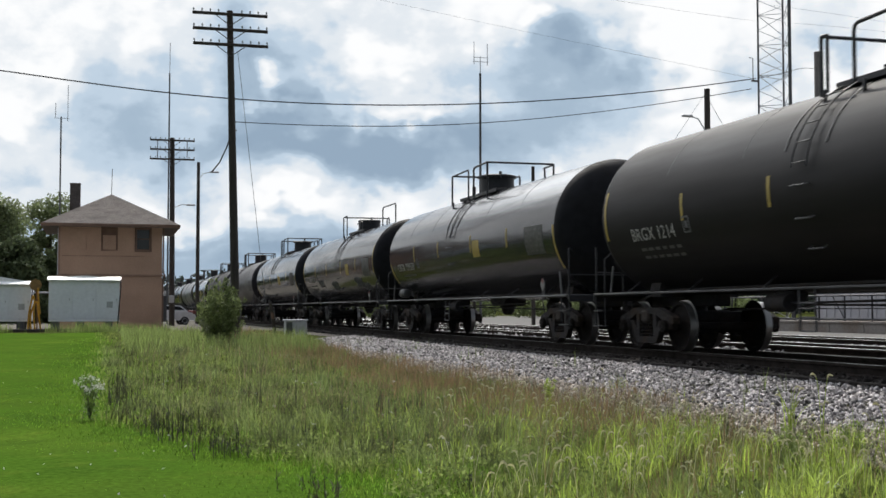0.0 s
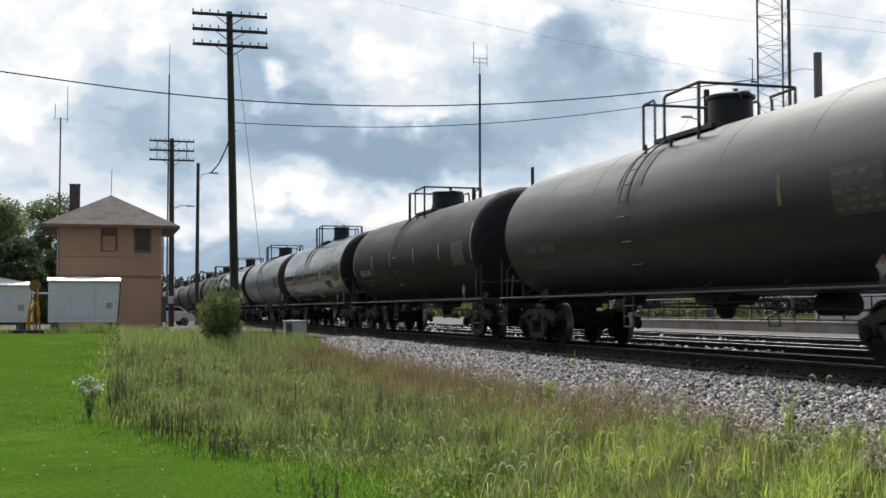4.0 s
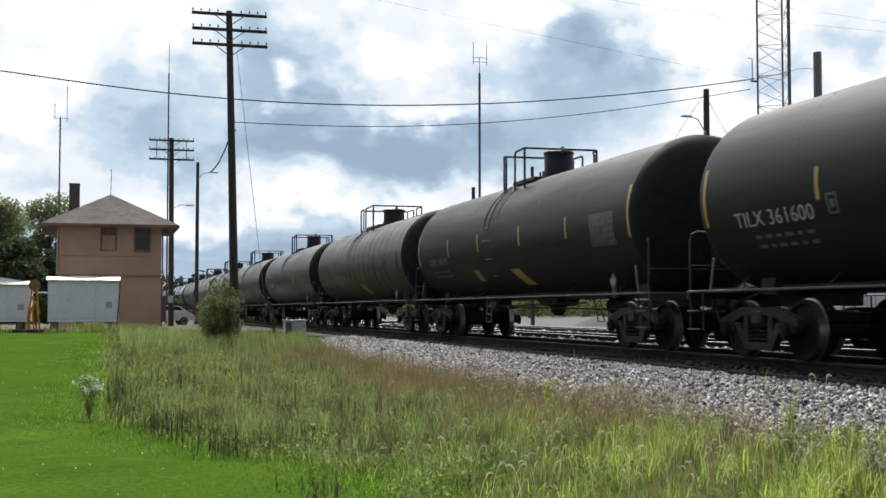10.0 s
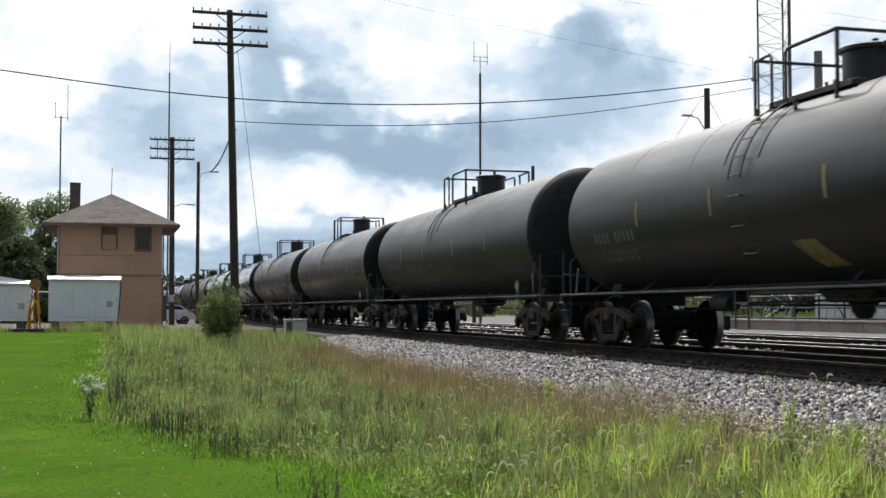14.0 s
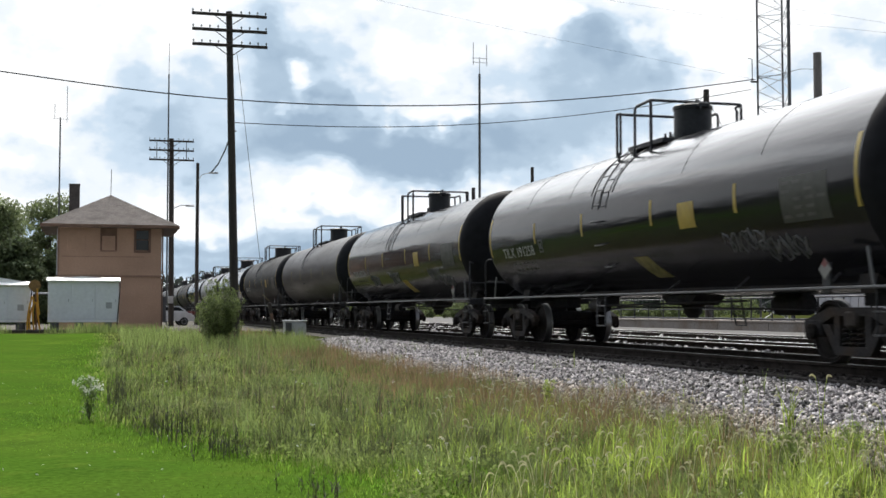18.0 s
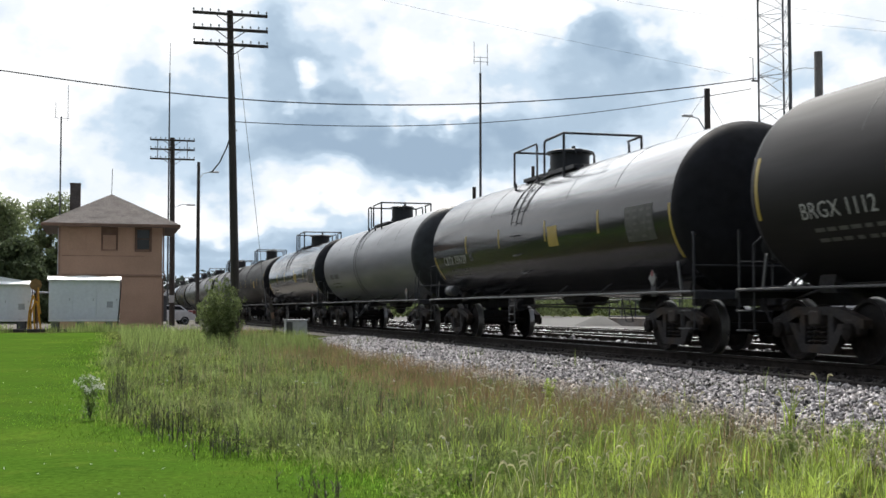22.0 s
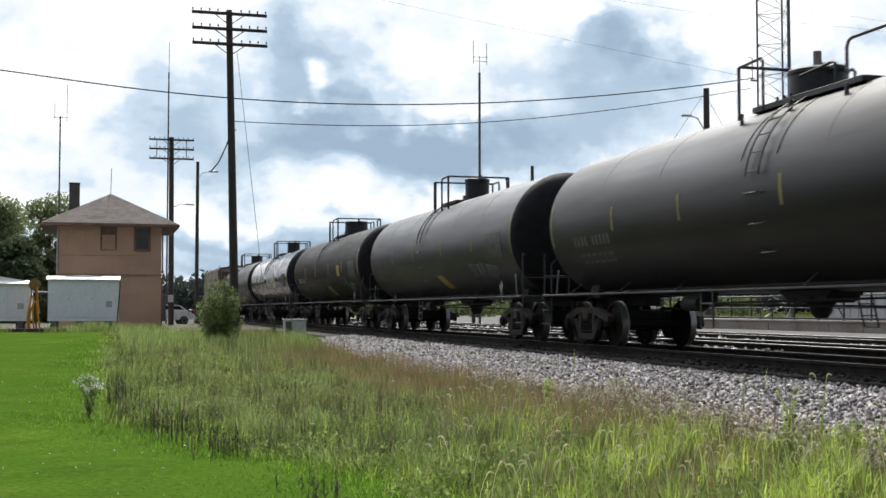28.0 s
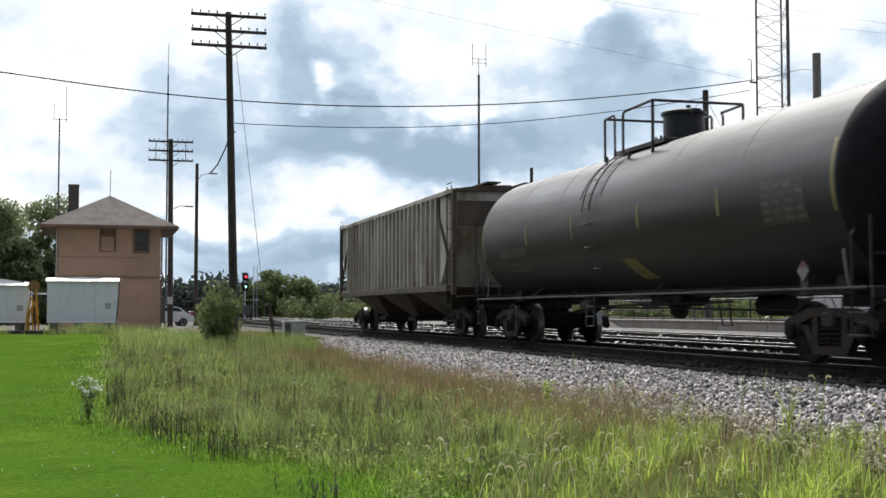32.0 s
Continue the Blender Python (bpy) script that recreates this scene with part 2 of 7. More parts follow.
def ground_material():
    """One sheet of ground: lawn and rough grass run into each other along a ragged edge."""
    m = bpy.data.materials.new("grassy_ground")
    m.use_nodes = True
    n, l = m.node_tree.nodes, m.node_tree.links
    b = n["Principled BSDF"]
    b.inputs["Roughness"].default_value, b.inputs["Specular IOR Level"].default_value = 0.95, 0.0
    co, at = n.new("ShaderNodeTexCoord"), n.new("ShaderNodeAttribute")
    at.attribute_name = "mown"

    def noise_tex(scale, detail):
        t = n.new("ShaderNodeTexNoise")
        t.inputs["Scale"].default_value, t.inputs["Detail"].default_value = scale, detail
        l.new(co.outputs["Object"], t.inputs["Vector"])
        return t.outputs["Fac"]

    def span(src, lo, hi, a=0.0, c=1.0):
        r = n.new("ShaderNodeMapRange")
        for i, v in enumerate((lo, hi, a, c)):
            r.inputs[i + 1].default_value = v
        l.new(src, r.inputs[0])
        return r.outputs[0]

    def mixed(fac, a, c, kind="MIX"):
        x = n.new("ShaderNodeMix")
        x.data_type, x.blend_type = "RGBA", kind
        for s, v in ((0, fac), (6, a), (7, c)):
            if isinstance(v, bpy.types.NodeSocket):
                l.new(v, x.inputs[s])
            else:
                x.inputs[s].default_value = v
        return x.outputs[2]

    lawn = mixed(span(noise_tex(0.45, 4), 0.42, 0.62), (0.046, 0.094, 0.011, 1), (0.066, 0.116, 0.014, 1))
    lawn = mixed(span(noise_tex(0.9, 8), 0.42, 0.75, 0, 0.85), lawn, (0.032, 0.066, 0.010, 1))
    lawn = mixed(span(noise_tex(1.7, 5), 0.56, 0.72, 0, 0.6), lawn, (0.085, 0.120, 0.018, 1))
    wild = mixed(span(noise_tex(0.35, 5), 0.45, 0.65), (0.043, 0.055, 0.014, 1), (0.045, 0.052, 0.017, 1))
    wild = mixed(span(noise_tex(0.8, 8), 0.42, 0.75, 0, 0.85), wild, (0.042, 0.038, 0.017, 1))
    add = n.new("ShaderNodeMath")
    add.operation = "MULTIPLY_ADD"
    add.inputs[1].default_value = 0.9
    l.new(noise_tex(1.7, 6), add.inputs[0])
    l.new(at.outputs["Fac"], add.inputs[2])
    col = mixed(span(add.outputs[0], 0.8, 1.1), wild, lawn)
    bare = n.new("ShaderNodeAttribute")
    bare.attribute_name = "bare"
    col = mixed(bare.outputs["Fac"], col, mixed(span(noise_tex(2.5, 6), 0.4, 0.65), (0.17, 0.158, 0.145, 1), (0.11, 0.105, 0.09, 1)))
    col = mixed(1.0, col, span(noise_tex(16, 3), 0.25, 0.75, 0.68, 1.32), "MULTIPLY")
    l.new(col, b.inputs["Base Color"])
    bp = n.new("ShaderNodeBump")
    bp.inputs["Strength"].default_value, bp.inputs["Distance"].default_value = 0.6, 0.02
    l.new(noise_tex(28, 4), bp.inputs["Height"])
    l.new(bp.outputs[0], b.inputs["Normal"])
    return m


M["ground"] = ground_material()
M["edgeblade"] = material("lush_edge_blades", (0.125, 0.225, 0.026), 0.7, spec=0.12, grain=(1.2, 0.15), stain=(0.6, 0.3), tint=(0.07, 0.14, 0.015), bump=(0, 0), vary=0.55, island=True,
                          through_light=0.55)
M["palegrass"] = material("pale_tall_grass", (0.22, 0.28, 0.09), 0.6, spec=0.2, grain=(1.2, 0.2), stain=(0.6, 0.3), tint=(0.16, 0.22, 0.06), bump=(0, 0), vary=0.5, island=True,
                          through_light=0.5)
M["shrubleaf"] = material("dull_shrub_leaves", (0.175, 0.215, 0.085), 0.6, spec=0.2, grain=(2, 0.3), stain=(0.9, 0.2), bump=(0, 0), vary=0.45, island=True, through_light=0.45)
M["forb"] = material("mixed_low_leaves", (0.20, 0.25, 0.08), 0.7, spec=0.08, grain=(2, 0.3), stain=(0.5, 0.35), tint=(0.12, 0.165, 0.04), bump=(0, 0), vary=0.5, island=True, through_light=0.45)
M["concrete"] = material("pale_old_concrete", (0.215, 0.198, 0.185), 0.9, spec=0.1, grain=(9, 0.2), stain=(0.7, 0.6), tint=(0.15, 0.115, 0.09), bump=(40, 0.3))
M["palewall"] = material("pale_grey_sheet_wall", (0.36, 0.36, 0.39), 0.6, grain=(6, 0.06), stain=(0.8, 0.2), tint=(0.38, 0.36, 0.36), bump=(20, 0.05))
M["asphalt"] = material("pale_worn_concrete", (0.13, 0.127, 0.122), 0.95, spec=0.05, grain=(9, 0.15), stain=(0.4, 0.3), tint=(0.18, 0.17, 0.16), bump=(40, 0.3))
M["pole"] = material("weathered_pole_timber", (0.05, 0.041, 0.035), 0.85, grain=(10, 0.3), stain=(1.5, 0.3), bump=(30, 0.4), stretch=(4, 4, 0.4))
M["greypole"] = material("grey_pole_timber", (0.19, 0.175, 0.165), 0.85, grain=(10, 0.3), stain=(1.5, 0.3), bump=(30, 0.4), stretch=(4, 4, 0.4))
M["stucco"] = material("tan_stucco", (0.41, 0.265, 0.185), 0.9, grain=(12, 0.1), stain=(0.7, 0.22), tint=(0.29, 0.185, 0.13), bump=(50, 0.4))
M["stucco2"] = material("brown_trim_paint", (0.17, 0.10, 0.07), 0.8, grain=(12, 0.1), stain=(0.9, 0.25), bump=(50, 0.2))
M["belt"] = material("stained_stucco_band", (0.30, 0.19, 0.135), 0.9, grain=(12, 0.15), stain=(1.4, 0.4), tint=(0.20, 0.125, 0.09), bump=(50, 0.4))
M["shingle"] = material("brown_shingles", (0.115, 0.096, 0.088), 0.9, grain=(12, 0.3), stain=(1.2, 0.3), bump=(40, 0.3), vary=0.03)
M["alu"] = material("pale_aluminium_sheet", (0.80, 0.82, 0.86), 0.5, metal=0.0, grain=(6, 0.06), stain=(0.9, 0.12), tint=(0.6, 0.61, 0.63), bump=(20, 0.03))
M["whitepaint"] = material("white_sheet_metal", (0.9, 0.9, 0.9), 0.4, grain=(6, 0.04), stain=(1, 0.06), bump=(0, 0))
M["glassdark"] = material("dark_window_glass", (0.02, 0.022, 0.025), 0.08, grain=(2, 0.1), stain=(1, 0.1), bump=(0, 0))
M["grey"] = material("galvanised_steel", (0.45, 0.46, 0.48), 0.5, metal=0.2, grain=(10, 0.1), stain=(2, 0.2), bump=(30, 0.05))
M["darkgrey"] = material("weathered_dark_steel", (0.09, 0.09, 0.095), 0.55, metal=0.3, grain=(10, 0.15), stain=(2, 0.2), bump=(30, 0.05))
M["orange"] = material("yellow_orange_plastic", (0.65, 0.33, 0.03), 0.5, grain=(10, 0.1), stain=(2, 0.2), bump=(0, 0))
M["rustsign"] = material("faded_brown_sign", (0.30, 0.17, 0.06), 0.7, grain=(8, 0.2), stain=(3, 0.4), bump=(0, 0))
M["insulator"] = material("glass_insulator", (0.10, 0.13, 0.13), 0.2, grain=(10, 0.1), stain=(2, 0.1), bump=(0, 0))
M["bark"] = material("rough_bark", (0.10, 0.08, 0.06), 0.9, grain=(10, 0.3), stain=(2, 0.3), bump=(20, 0.6), stretch=(3, 3, 0.6))
M["leaf"] = material("tree_leaves", (0.185, 0.22, 0.105), 0.6, grain=(2, 0.3), stain=(0.4, 0.2), tint=(0.10, 0.15, 0.05), bump=(0, 0), vary=0.4, island=True,
                     through_light=0.45)
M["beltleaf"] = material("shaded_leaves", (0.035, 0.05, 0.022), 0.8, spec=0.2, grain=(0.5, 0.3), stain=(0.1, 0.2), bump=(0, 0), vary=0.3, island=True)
M["hedgeleaf"] = material("dark_hedge_leaves", (0.085, 0.11, 0.052), 0.7, spec=0.2, grain=(2, 0.3), stain=(0.3, 0.2), bump=(0, 0), vary=0.4, island=True, through_light=0.25)
# main track ballast: the shade under the train is put into these colours
M["shadebed"] = material("shaded_ballast", (0.034, 0.030, 0.028), 0.9, spec=0.1, grain=(26, 0.5), stain=(1.0, 0.4), tint=(0.02, 0.018, 0.016), bump=(22, 1.0))
M["shadestone"] = material("shaded_stones", (0.042, 0.037, 0.035), 0.9, spec=0.12, grain=(20, 0.2), stain=(2, 0.3), bump=(80, 0.3), vary=0.5, island=True)
M["leaf2"] = material("shrub_leaves", (0.12, 0.17, 0.055), 0.6, grain=(2, 0.3), stain=(0.9, 0.2), bump=(0, 0), vary=0.45, island=True, through_light=0.3)
M["farleaf"] = material("distant_foliage", (0.05, 0.07, 0.058), 0.8, grain=(0.5, 0.3), stain=(0.05, 0.3), tint=(0.07, 0.085, 0.065), bump=(0, 0), vary=0.4,
                        island=True, through_light=0.2)
M["blade"] = material("grass_blades", (0.175, 0.235, 0.075), 0.6, spec=0.25, grain=(1.2, 0.2), stain=(0.35, 0.3), tint=(0.18, 0.22, 0.07), bump=(0, 0), vary=0.55, island=True,
                      second=(0.185, 0.20, 0.08), second_scale=0.45, through_light=0.5)
M["bright"] = material("bright_grass_blades", (0.36, 0.45, 0.085), 0.5, spec=0.4, grain=(1.2, 0.2), stain=(0.9, 0.4), tint=(0.14, 0.22, 0.04), bump=(0, 0), vary=0.7, island=True, through_light=0.45)
M["lawnblade"] = material("lawn_blades", (0.080, 0.16, 0.016), 0.8, spec=0.08, grain=(1.2, 0.1), stain=(0.5, 0.2), bump=(0, 0), vary=0.25, island=True, through_light=0.6)
M["dull"] = material("dull_olive_blades", (0.095, 0.115, 0.045), 0.7, spec=0.15, grain=(1.2, 0.2), stain=(0.6, 0.3), tint=(0.085, 0.075, 0.04), bump=(0, 0), vary=0.45, island=True, through_light=0.3)
M["straw"] = material("dry_grass", (0.27, 0.175, 0.095), 0.7, grain=(1.2, 0.2), stain=(0.4, 0.3), tint=(0.21, 0.142, 0.075), bump=(0, 0), vary=0.4, island=True,
                      through_light=0.35)
M["stem"] = material("dark_weed_stems", (0.042, 0.053, 0.022), 0.7, grain=(1.2, 0.2), stain=(0.6, 0.3), tint=(0.07, 0.055, 0.03), bump=(0, 0), vary=0.4, island=True,
                     through_light=0.15)
M["seed"] = material("brown_seed_haze", (0.21, 0.18, 0.10), 0.8, spec=0.15, grain=(1.2, 0.2), stain=(0.4, 0.3), tint=(0.15, 0.11, 0.08), bump=(0, 0), vary=0.35, island=True, through_light=0.4)
M["under"] = material("short_green_blades", (0.19, 0.245, 0.06), 0.7, spec=0.15, grain=(1.2, 0.2), stain=(0.4, 0.3), tint=(0.14, 0.165, 0.05), bump=(0, 0), vary=0.5, island=True, through_light=0.6)
M["scrubleaf"] = material("light_scrub_leaves", (0.135, 0.168, 0.066), 0.7, spec=0.2, grain=(0.5, 0.3), stain=(0.1, 0.3), tint=(0.10, 0.12, 0.05), bump=(0, 0), vary=0.4, island=True, through_light=0.3)
M["leafscrub"] = material("olive_scrub_leaves", (0.125, 0.155, 0.062), 0.7, spec=0.2, grain=(0.5, 0.3), stain=(0.1, 0.3), tint=(0.095, 0.115, 0.048), bump=(0, 0), vary=0.4, island=True, through_light=0.3)
M["seedhead"] = material("pale_seed_heads", (0.62, 0.60, 0.44), 0.7, spec=0.2, grain=(3, 0.2), stain=(1, 0.2), bump=(0, 0), vary=0.3, island=True, through_light=0.75)
M["petal"] = material("white_petals", (0.6, 0.6, 0.57), 0.7, grain=(3, 0.1), stain=(2, 0.1), bump=(0, 0), vary=0.15, island=True, through_light=0.3)
M["carpaint"] = material("white_car_paint", (0.6, 0.6, 0.62), 0.25, coat=0.5, grain=(4, 0.05), stain=(1, 0.05), bump=(0, 0))
M["rubber"] = material("tyre_rubber", (0.02, 0.02, 0.02), 0.8, grain=(20, 0.2), stain=(3, 0.2), bump=(40, 0.2))
M["redglow"] = material("red_signal_lens", (1.0, 0.03, 0.05), 0.3, emit=4.0, grain=(1, 0), stain=(1, 0), bump=(0, 0))
M["greenglow"] = material("green_signal_lens", (0.25, 1.0, 0.75), 0.3, emit=4.0, grain=(1, 0), stain=(1, 0), bump=(0, 0))
M["strobe"] = material("white_marker_lens", (0.9, 0.9, 0.85), 0.2, emit=1.5, grain=(1, 0), stain=(1, 0), bump=(0, 0))


# ---- mesh tools ----
class Shape:
    """Collects vertices and faces for one mesh."""

    def __init__(self):
        self.v, self.f = [], []

    def add(self, verts, faces):
        k = len(self.v)
        self.v += [tuple(p) for p in verts]
        self.f += [tuple(i + k for i in f) for f in faces]
        return self

    def box(self, c, s, ch=0.0, turn=None):
        """A box about c of size s, its edges chamfered by ch."""
        hx, hy, hz = s[0] / 2, s[1] / 2, s[2] / 2
        ch = min(ch, hx * 0.8, hy * 0.8, hz * 0.8)
        if ch <= 0:
            vs = [(x, y, z) for x in (-hx, hx) for y in (-hy, hy) for z in (-hz, hz)]
            fs = [(0, 1, 3, 2), (4, 6, 7, 5), (0, 4, 5, 1), (2, 3, 7, 6), (0, 2, 6, 4), (1, 5, 7, 3)]
        else:
            vs, idx = [], {}
            for sx in (-1, 1):
                for sy in (-1, 1):
                    for sz in (-1, 1):
                        for ax in range(3):
                            p = [sx * (hx - ch), sy * (hy - ch), sz * (hz - ch)]
                            p[ax] = (sx * hx, sy * hy, sz * hz)[ax]
                            idx[sx, sy, sz, ax] = len(vs)
                            vs.append(p)
            fs = []
            for ax in range(3):
                u, w = (ax + 1) % 3, (ax + 2) % 3
                for s0 in (-1, 1):
                    loop = []
                    for a, b2 in ((-1, -1), (1, -1), (1, 1), (-1, 1)):
                        k = [0, 0, 0]
                        k[ax], k[u], k[w] = s0, a, b2
                        loop.append(idx[(*k, ax)])
                    fs.append(tuple(loop if s0 > 0 else loop[::-1]))
                for a in (-1, 1):
                    for b2 in (-1, 1):
                        k0, k1 = [0, 0, 0], [0, 0, 0]
                        k0[ax], k0[u], k0[w] = -1, a, b2
                        k1[ax], k1[u], k1[w] = 1, a, b2
                        q = (idx[(*k0, u)], idx[(*k1, u)], idx[(*k1, w)], idx[(*k0, w)])
                        fs.append(q if a * b2 > 0 else q[::-1])
            for sx in (-1, 1):
                for sy in (-1, 1):
                    for sz in (-1, 1):
                        q = tuple(idx[sx, sy, sz, a] for a in range(3))
                        fs.append(q if sx * sy * sz > 0 else q[::-1])
        m = Matrix.Translation(c) @ (turn.to_4x4() if turn else Matrix())
        return self.add([m @ Vector(p) for p in vs], fs)

    def tube(self, pts, r, n=8, r1=None, caps=True):
        """A round bar along pts."""
        pts = [Vector(p) for p in pts]
        r1 = r if r1 is None else r1
        rings, side = [], None
        for i, p in enumerate(pts):
            d = (pts[min(i + 1, len(pts) - 1)] - pts[max(i - 1, 0)]).normalized()
            if side is None:
                side = d.orthogonal().normalized()
            side = (side - d * side.dot(d)).normalized()
            up = d.cross(side)
            rr = r + (r1 - r) * i / max(1, len(pts) - 1)
            rings.append([p + (side * math.cos(2 * math.pi * k / n) + up * math.sin(2 * math.pi * k / n)) * rr for k in range(n)])
        vs = [p for ring in rings for p in ring]
        fs = [(i * n + k, i * n + (k + 1) % n, (i + 1) * n + (k + 1) % n, (i + 1) * n + k) for i in range(len(pts) - 1) for k in range(n)]
        if caps:
            fs += [tuple(range(n))[::-1], tuple((len(pts) - 1) * n + k for k in range(n))]
        return self.add(vs, fs)

    def lathe(self, prof, n=32, axis="y", c=(0, 0, 0)):
        """Turns a profile of (place along the axis, radius) about the axis through c."""
        vs, fs, c = [], [], Vector(c)
        for a, r in prof:
            for k in range(n):
                q = 2 * math.pi * k / n
                u, w = r * math.cos(q), r * math.sin(q)
                vs.append(c + Vector({"y": (u, a, w), "x": (a, u, w), "z": (u, w, a)}[axis]))
        for i in range(len(prof) - 1):
            for k in range(n):
                f = (i * n + k, i * n + (k + 1) % n, (i + 1) * n + (k + 1) % n, (i + 1) * n + k)
                fs.append(f[::-1] if axis == "y" else f)
        ends = [tuple(range(n))[::-1], tuple((len(prof) - 1) * n + k for k in range(n))]
        fs += [e[::-1] if axis == "y" else e for e in ends]
        return self.add(vs, fs)

    def prism(self, outline, x0, x1, axis="x"):
        """An outline of (a, b) pushed out from x0 to x1 along an axis; a, b are the other two axes in order."""
        n = len(outline)
        mk = {"x": lambda t, a, b: (t, a, b), "y": lambda t, a, b: (a, t, b), "z": lambda t, a, b: (a, b, t)}[axis]
        vs = [mk(x0, a, b) for a, b in outline] + [mk(x1, a, b) for a, b in outline]
        fs = [tuple(range(n))[::-1], tuple(range(n, 2 * n))] + [(i, (i + 1) % n, n + (i + 1) % n, n + i) for i in range(n)]
        return self.add(vs, fs)

    def mesh(self, name, mat, smooth=40):
        me = bpy.data.meshes.new(name)
        me.from_pydata(self.v, [], self.f)
        me.validate()
        if mat:
            me.materials.append(mat)
        bm = bmesh.new()
        bm.from_mesh(me)
        if len(bm.faces) < 6000:
            bmesh.ops.recalc_face_normals(bm, faces=bm.faces)
        bm.to_mesh(me)
        bm.free()
        if smooth:
            me.polygons.foreach_set("use_smooth", [True] * len(me.polygons))
            me.set_sharp_from_angle(angle=radians(smooth))
        return me


def part(name, shape, mat, parent=None, label="", at=None, smooth=40):
    """Links a shape, or a mesh made before, as one object under a thing or part."""
    me = shape.mesh(name, mat, smooth) if isinstance(shape, Shape) else shape
    ob = new(name, me)
    ob.parent = parent
    if at is not None:
        ob.matrix_basis = at if isinstance(at, Matrix) else Matrix.Translation(at)
    if label:
        ob["label"] = label
    return ob


def thing(name, label, category, group="", at=None, kind=""):
    ob = new(name)
    ob.empty_display_size = 0.3
    if at is not None:
        ob.matrix_basis = at if isinstance(at, Matrix) else Matrix.Translation(at)
    return tagged(ob, label, category, group, kind)


def raw_mesh(name, verts, faces, mat, smooth=False):
    """A mesh from arrays: verts (n, 3), faces (m, 3 or 4)."""
    me = bpy.data.meshes.new(name)
    verts, faces = np.asarray(verts, dtype=np.float32), np.asarray(faces, dtype=np.int32)
    k = faces.shape[1]
    me.vertices.add(len(verts))
    me.vertices.foreach_set("co", verts.ravel())
    me.loops.add(faces.size)
    me.loops.foreach_set("vertex_index", faces.ravel())
    me.polygons.add(len(faces))
    me.polygons.foreach_set("loop_start", np.arange(0, faces.size, k, dtype=np.int32))
    me.update(calc_edges=True)
    me.validate()
    if smooth:
        me.polygons.foreach_set("use_smooth", [True] * len(me.polygons))
    me.materials.append(mat)
    return me

# ---- ground, tracks, distance ----
def ground_height(x, y):
    """The lawn lies lowest round the camera and climbs a little towards the tower; the track bed is a low bank."""
    far = np.clip((y - 15) / 45.0, 0, 1)
    base = 0.42 * far * far * (3 - 2 * far)
    toe = np.clip((x - 6.6) / 2.0, 0, 1)
    bank = (0.45 - base) * toe * toe * (3 - 2 * toe)
    rough = 0.03 * np.sin(x * 1.3 + y * 0.4) * np.sin(y * 0.9 - x * 0.3)
    return base + np.where(x > 6.6, bank, 0) + rough * (1 - toe)


def make_ground():
    xs = np.concatenate([[-2500, -900, -300, -120, -60], np.arange(-40, -6, 1.5), np.arange(-6, 9, 0.25), np.arange(9, 46, 1.5), [60, 120, 300, 900, 2500]])
    ys = np.concatenate([[-900, -300, -100, -40], np.arange(-20, 8, 2), np.arange(8, 30, 0.25), np.arange(30, 100, 1.0), np.arange(100, 200, 5), [260, 400, 700, 1200, 2600]])
    gx, gy = np.meshgrid(xs, ys)
    gz = ground_height(gx, gy)
    v = np.stack([gx, gy, gz], -1).reshape(-1, 3)
    nx, ny = len(xs), len(ys)
    i = (np.arange(ny - 1)[:, None] * nx + np.arange(nx - 1)[None, :]).ravel()
    f = np.stack([i, i + 1, i + nx + 1, i + nx], -1)
    me = raw_mesh("ground", v, f, M["ground"], True)
    # the mown lawn: west of the weeds
    cx, cy = v[:, 0], v[:, 1]
    reach = lawn_edge(cy) + 0.3 + 0.8 * np.clip((16 - cy) / 5, 0, 1)
    mown = np.clip(0.5 + (reach - cx) / 1.6, 0, 1) * ((cy > -30) & (cy < 61)) * np.clip((cx + 5 + 0.03 * cy) / 2, 0, 1)
    bare = np.clip((cy - 63) / 3, 0, 1) * np.clip((cx + 9) / 2, 0, 1) * (cx < 30) * np.clip((170 - cy) / 30, 0, 1)
    me.attributes.new("bare", "FLOAT", "POINT").data.foreach_set("value", bare.astype(np.float32))
    me.attributes.new("mown", "FLOAT", "POINT").data.foreach_set("value", mown.astype(np.float32))
    tagged(new("ground", me), "flat green ground with a mown lawn and rough weedy grass", "ground", kind="structure")


def lawn_edge(y):
    """Where the mown lawn ends and the weeds begin, across the view."""
    return np.interp(y, [-30, 9.4, 11.35, 13.5, 17.3, 34, 61], [2.6, 1.8, 1.37, 0.9, 0.05, -0.05, 0.1])


make_ground()


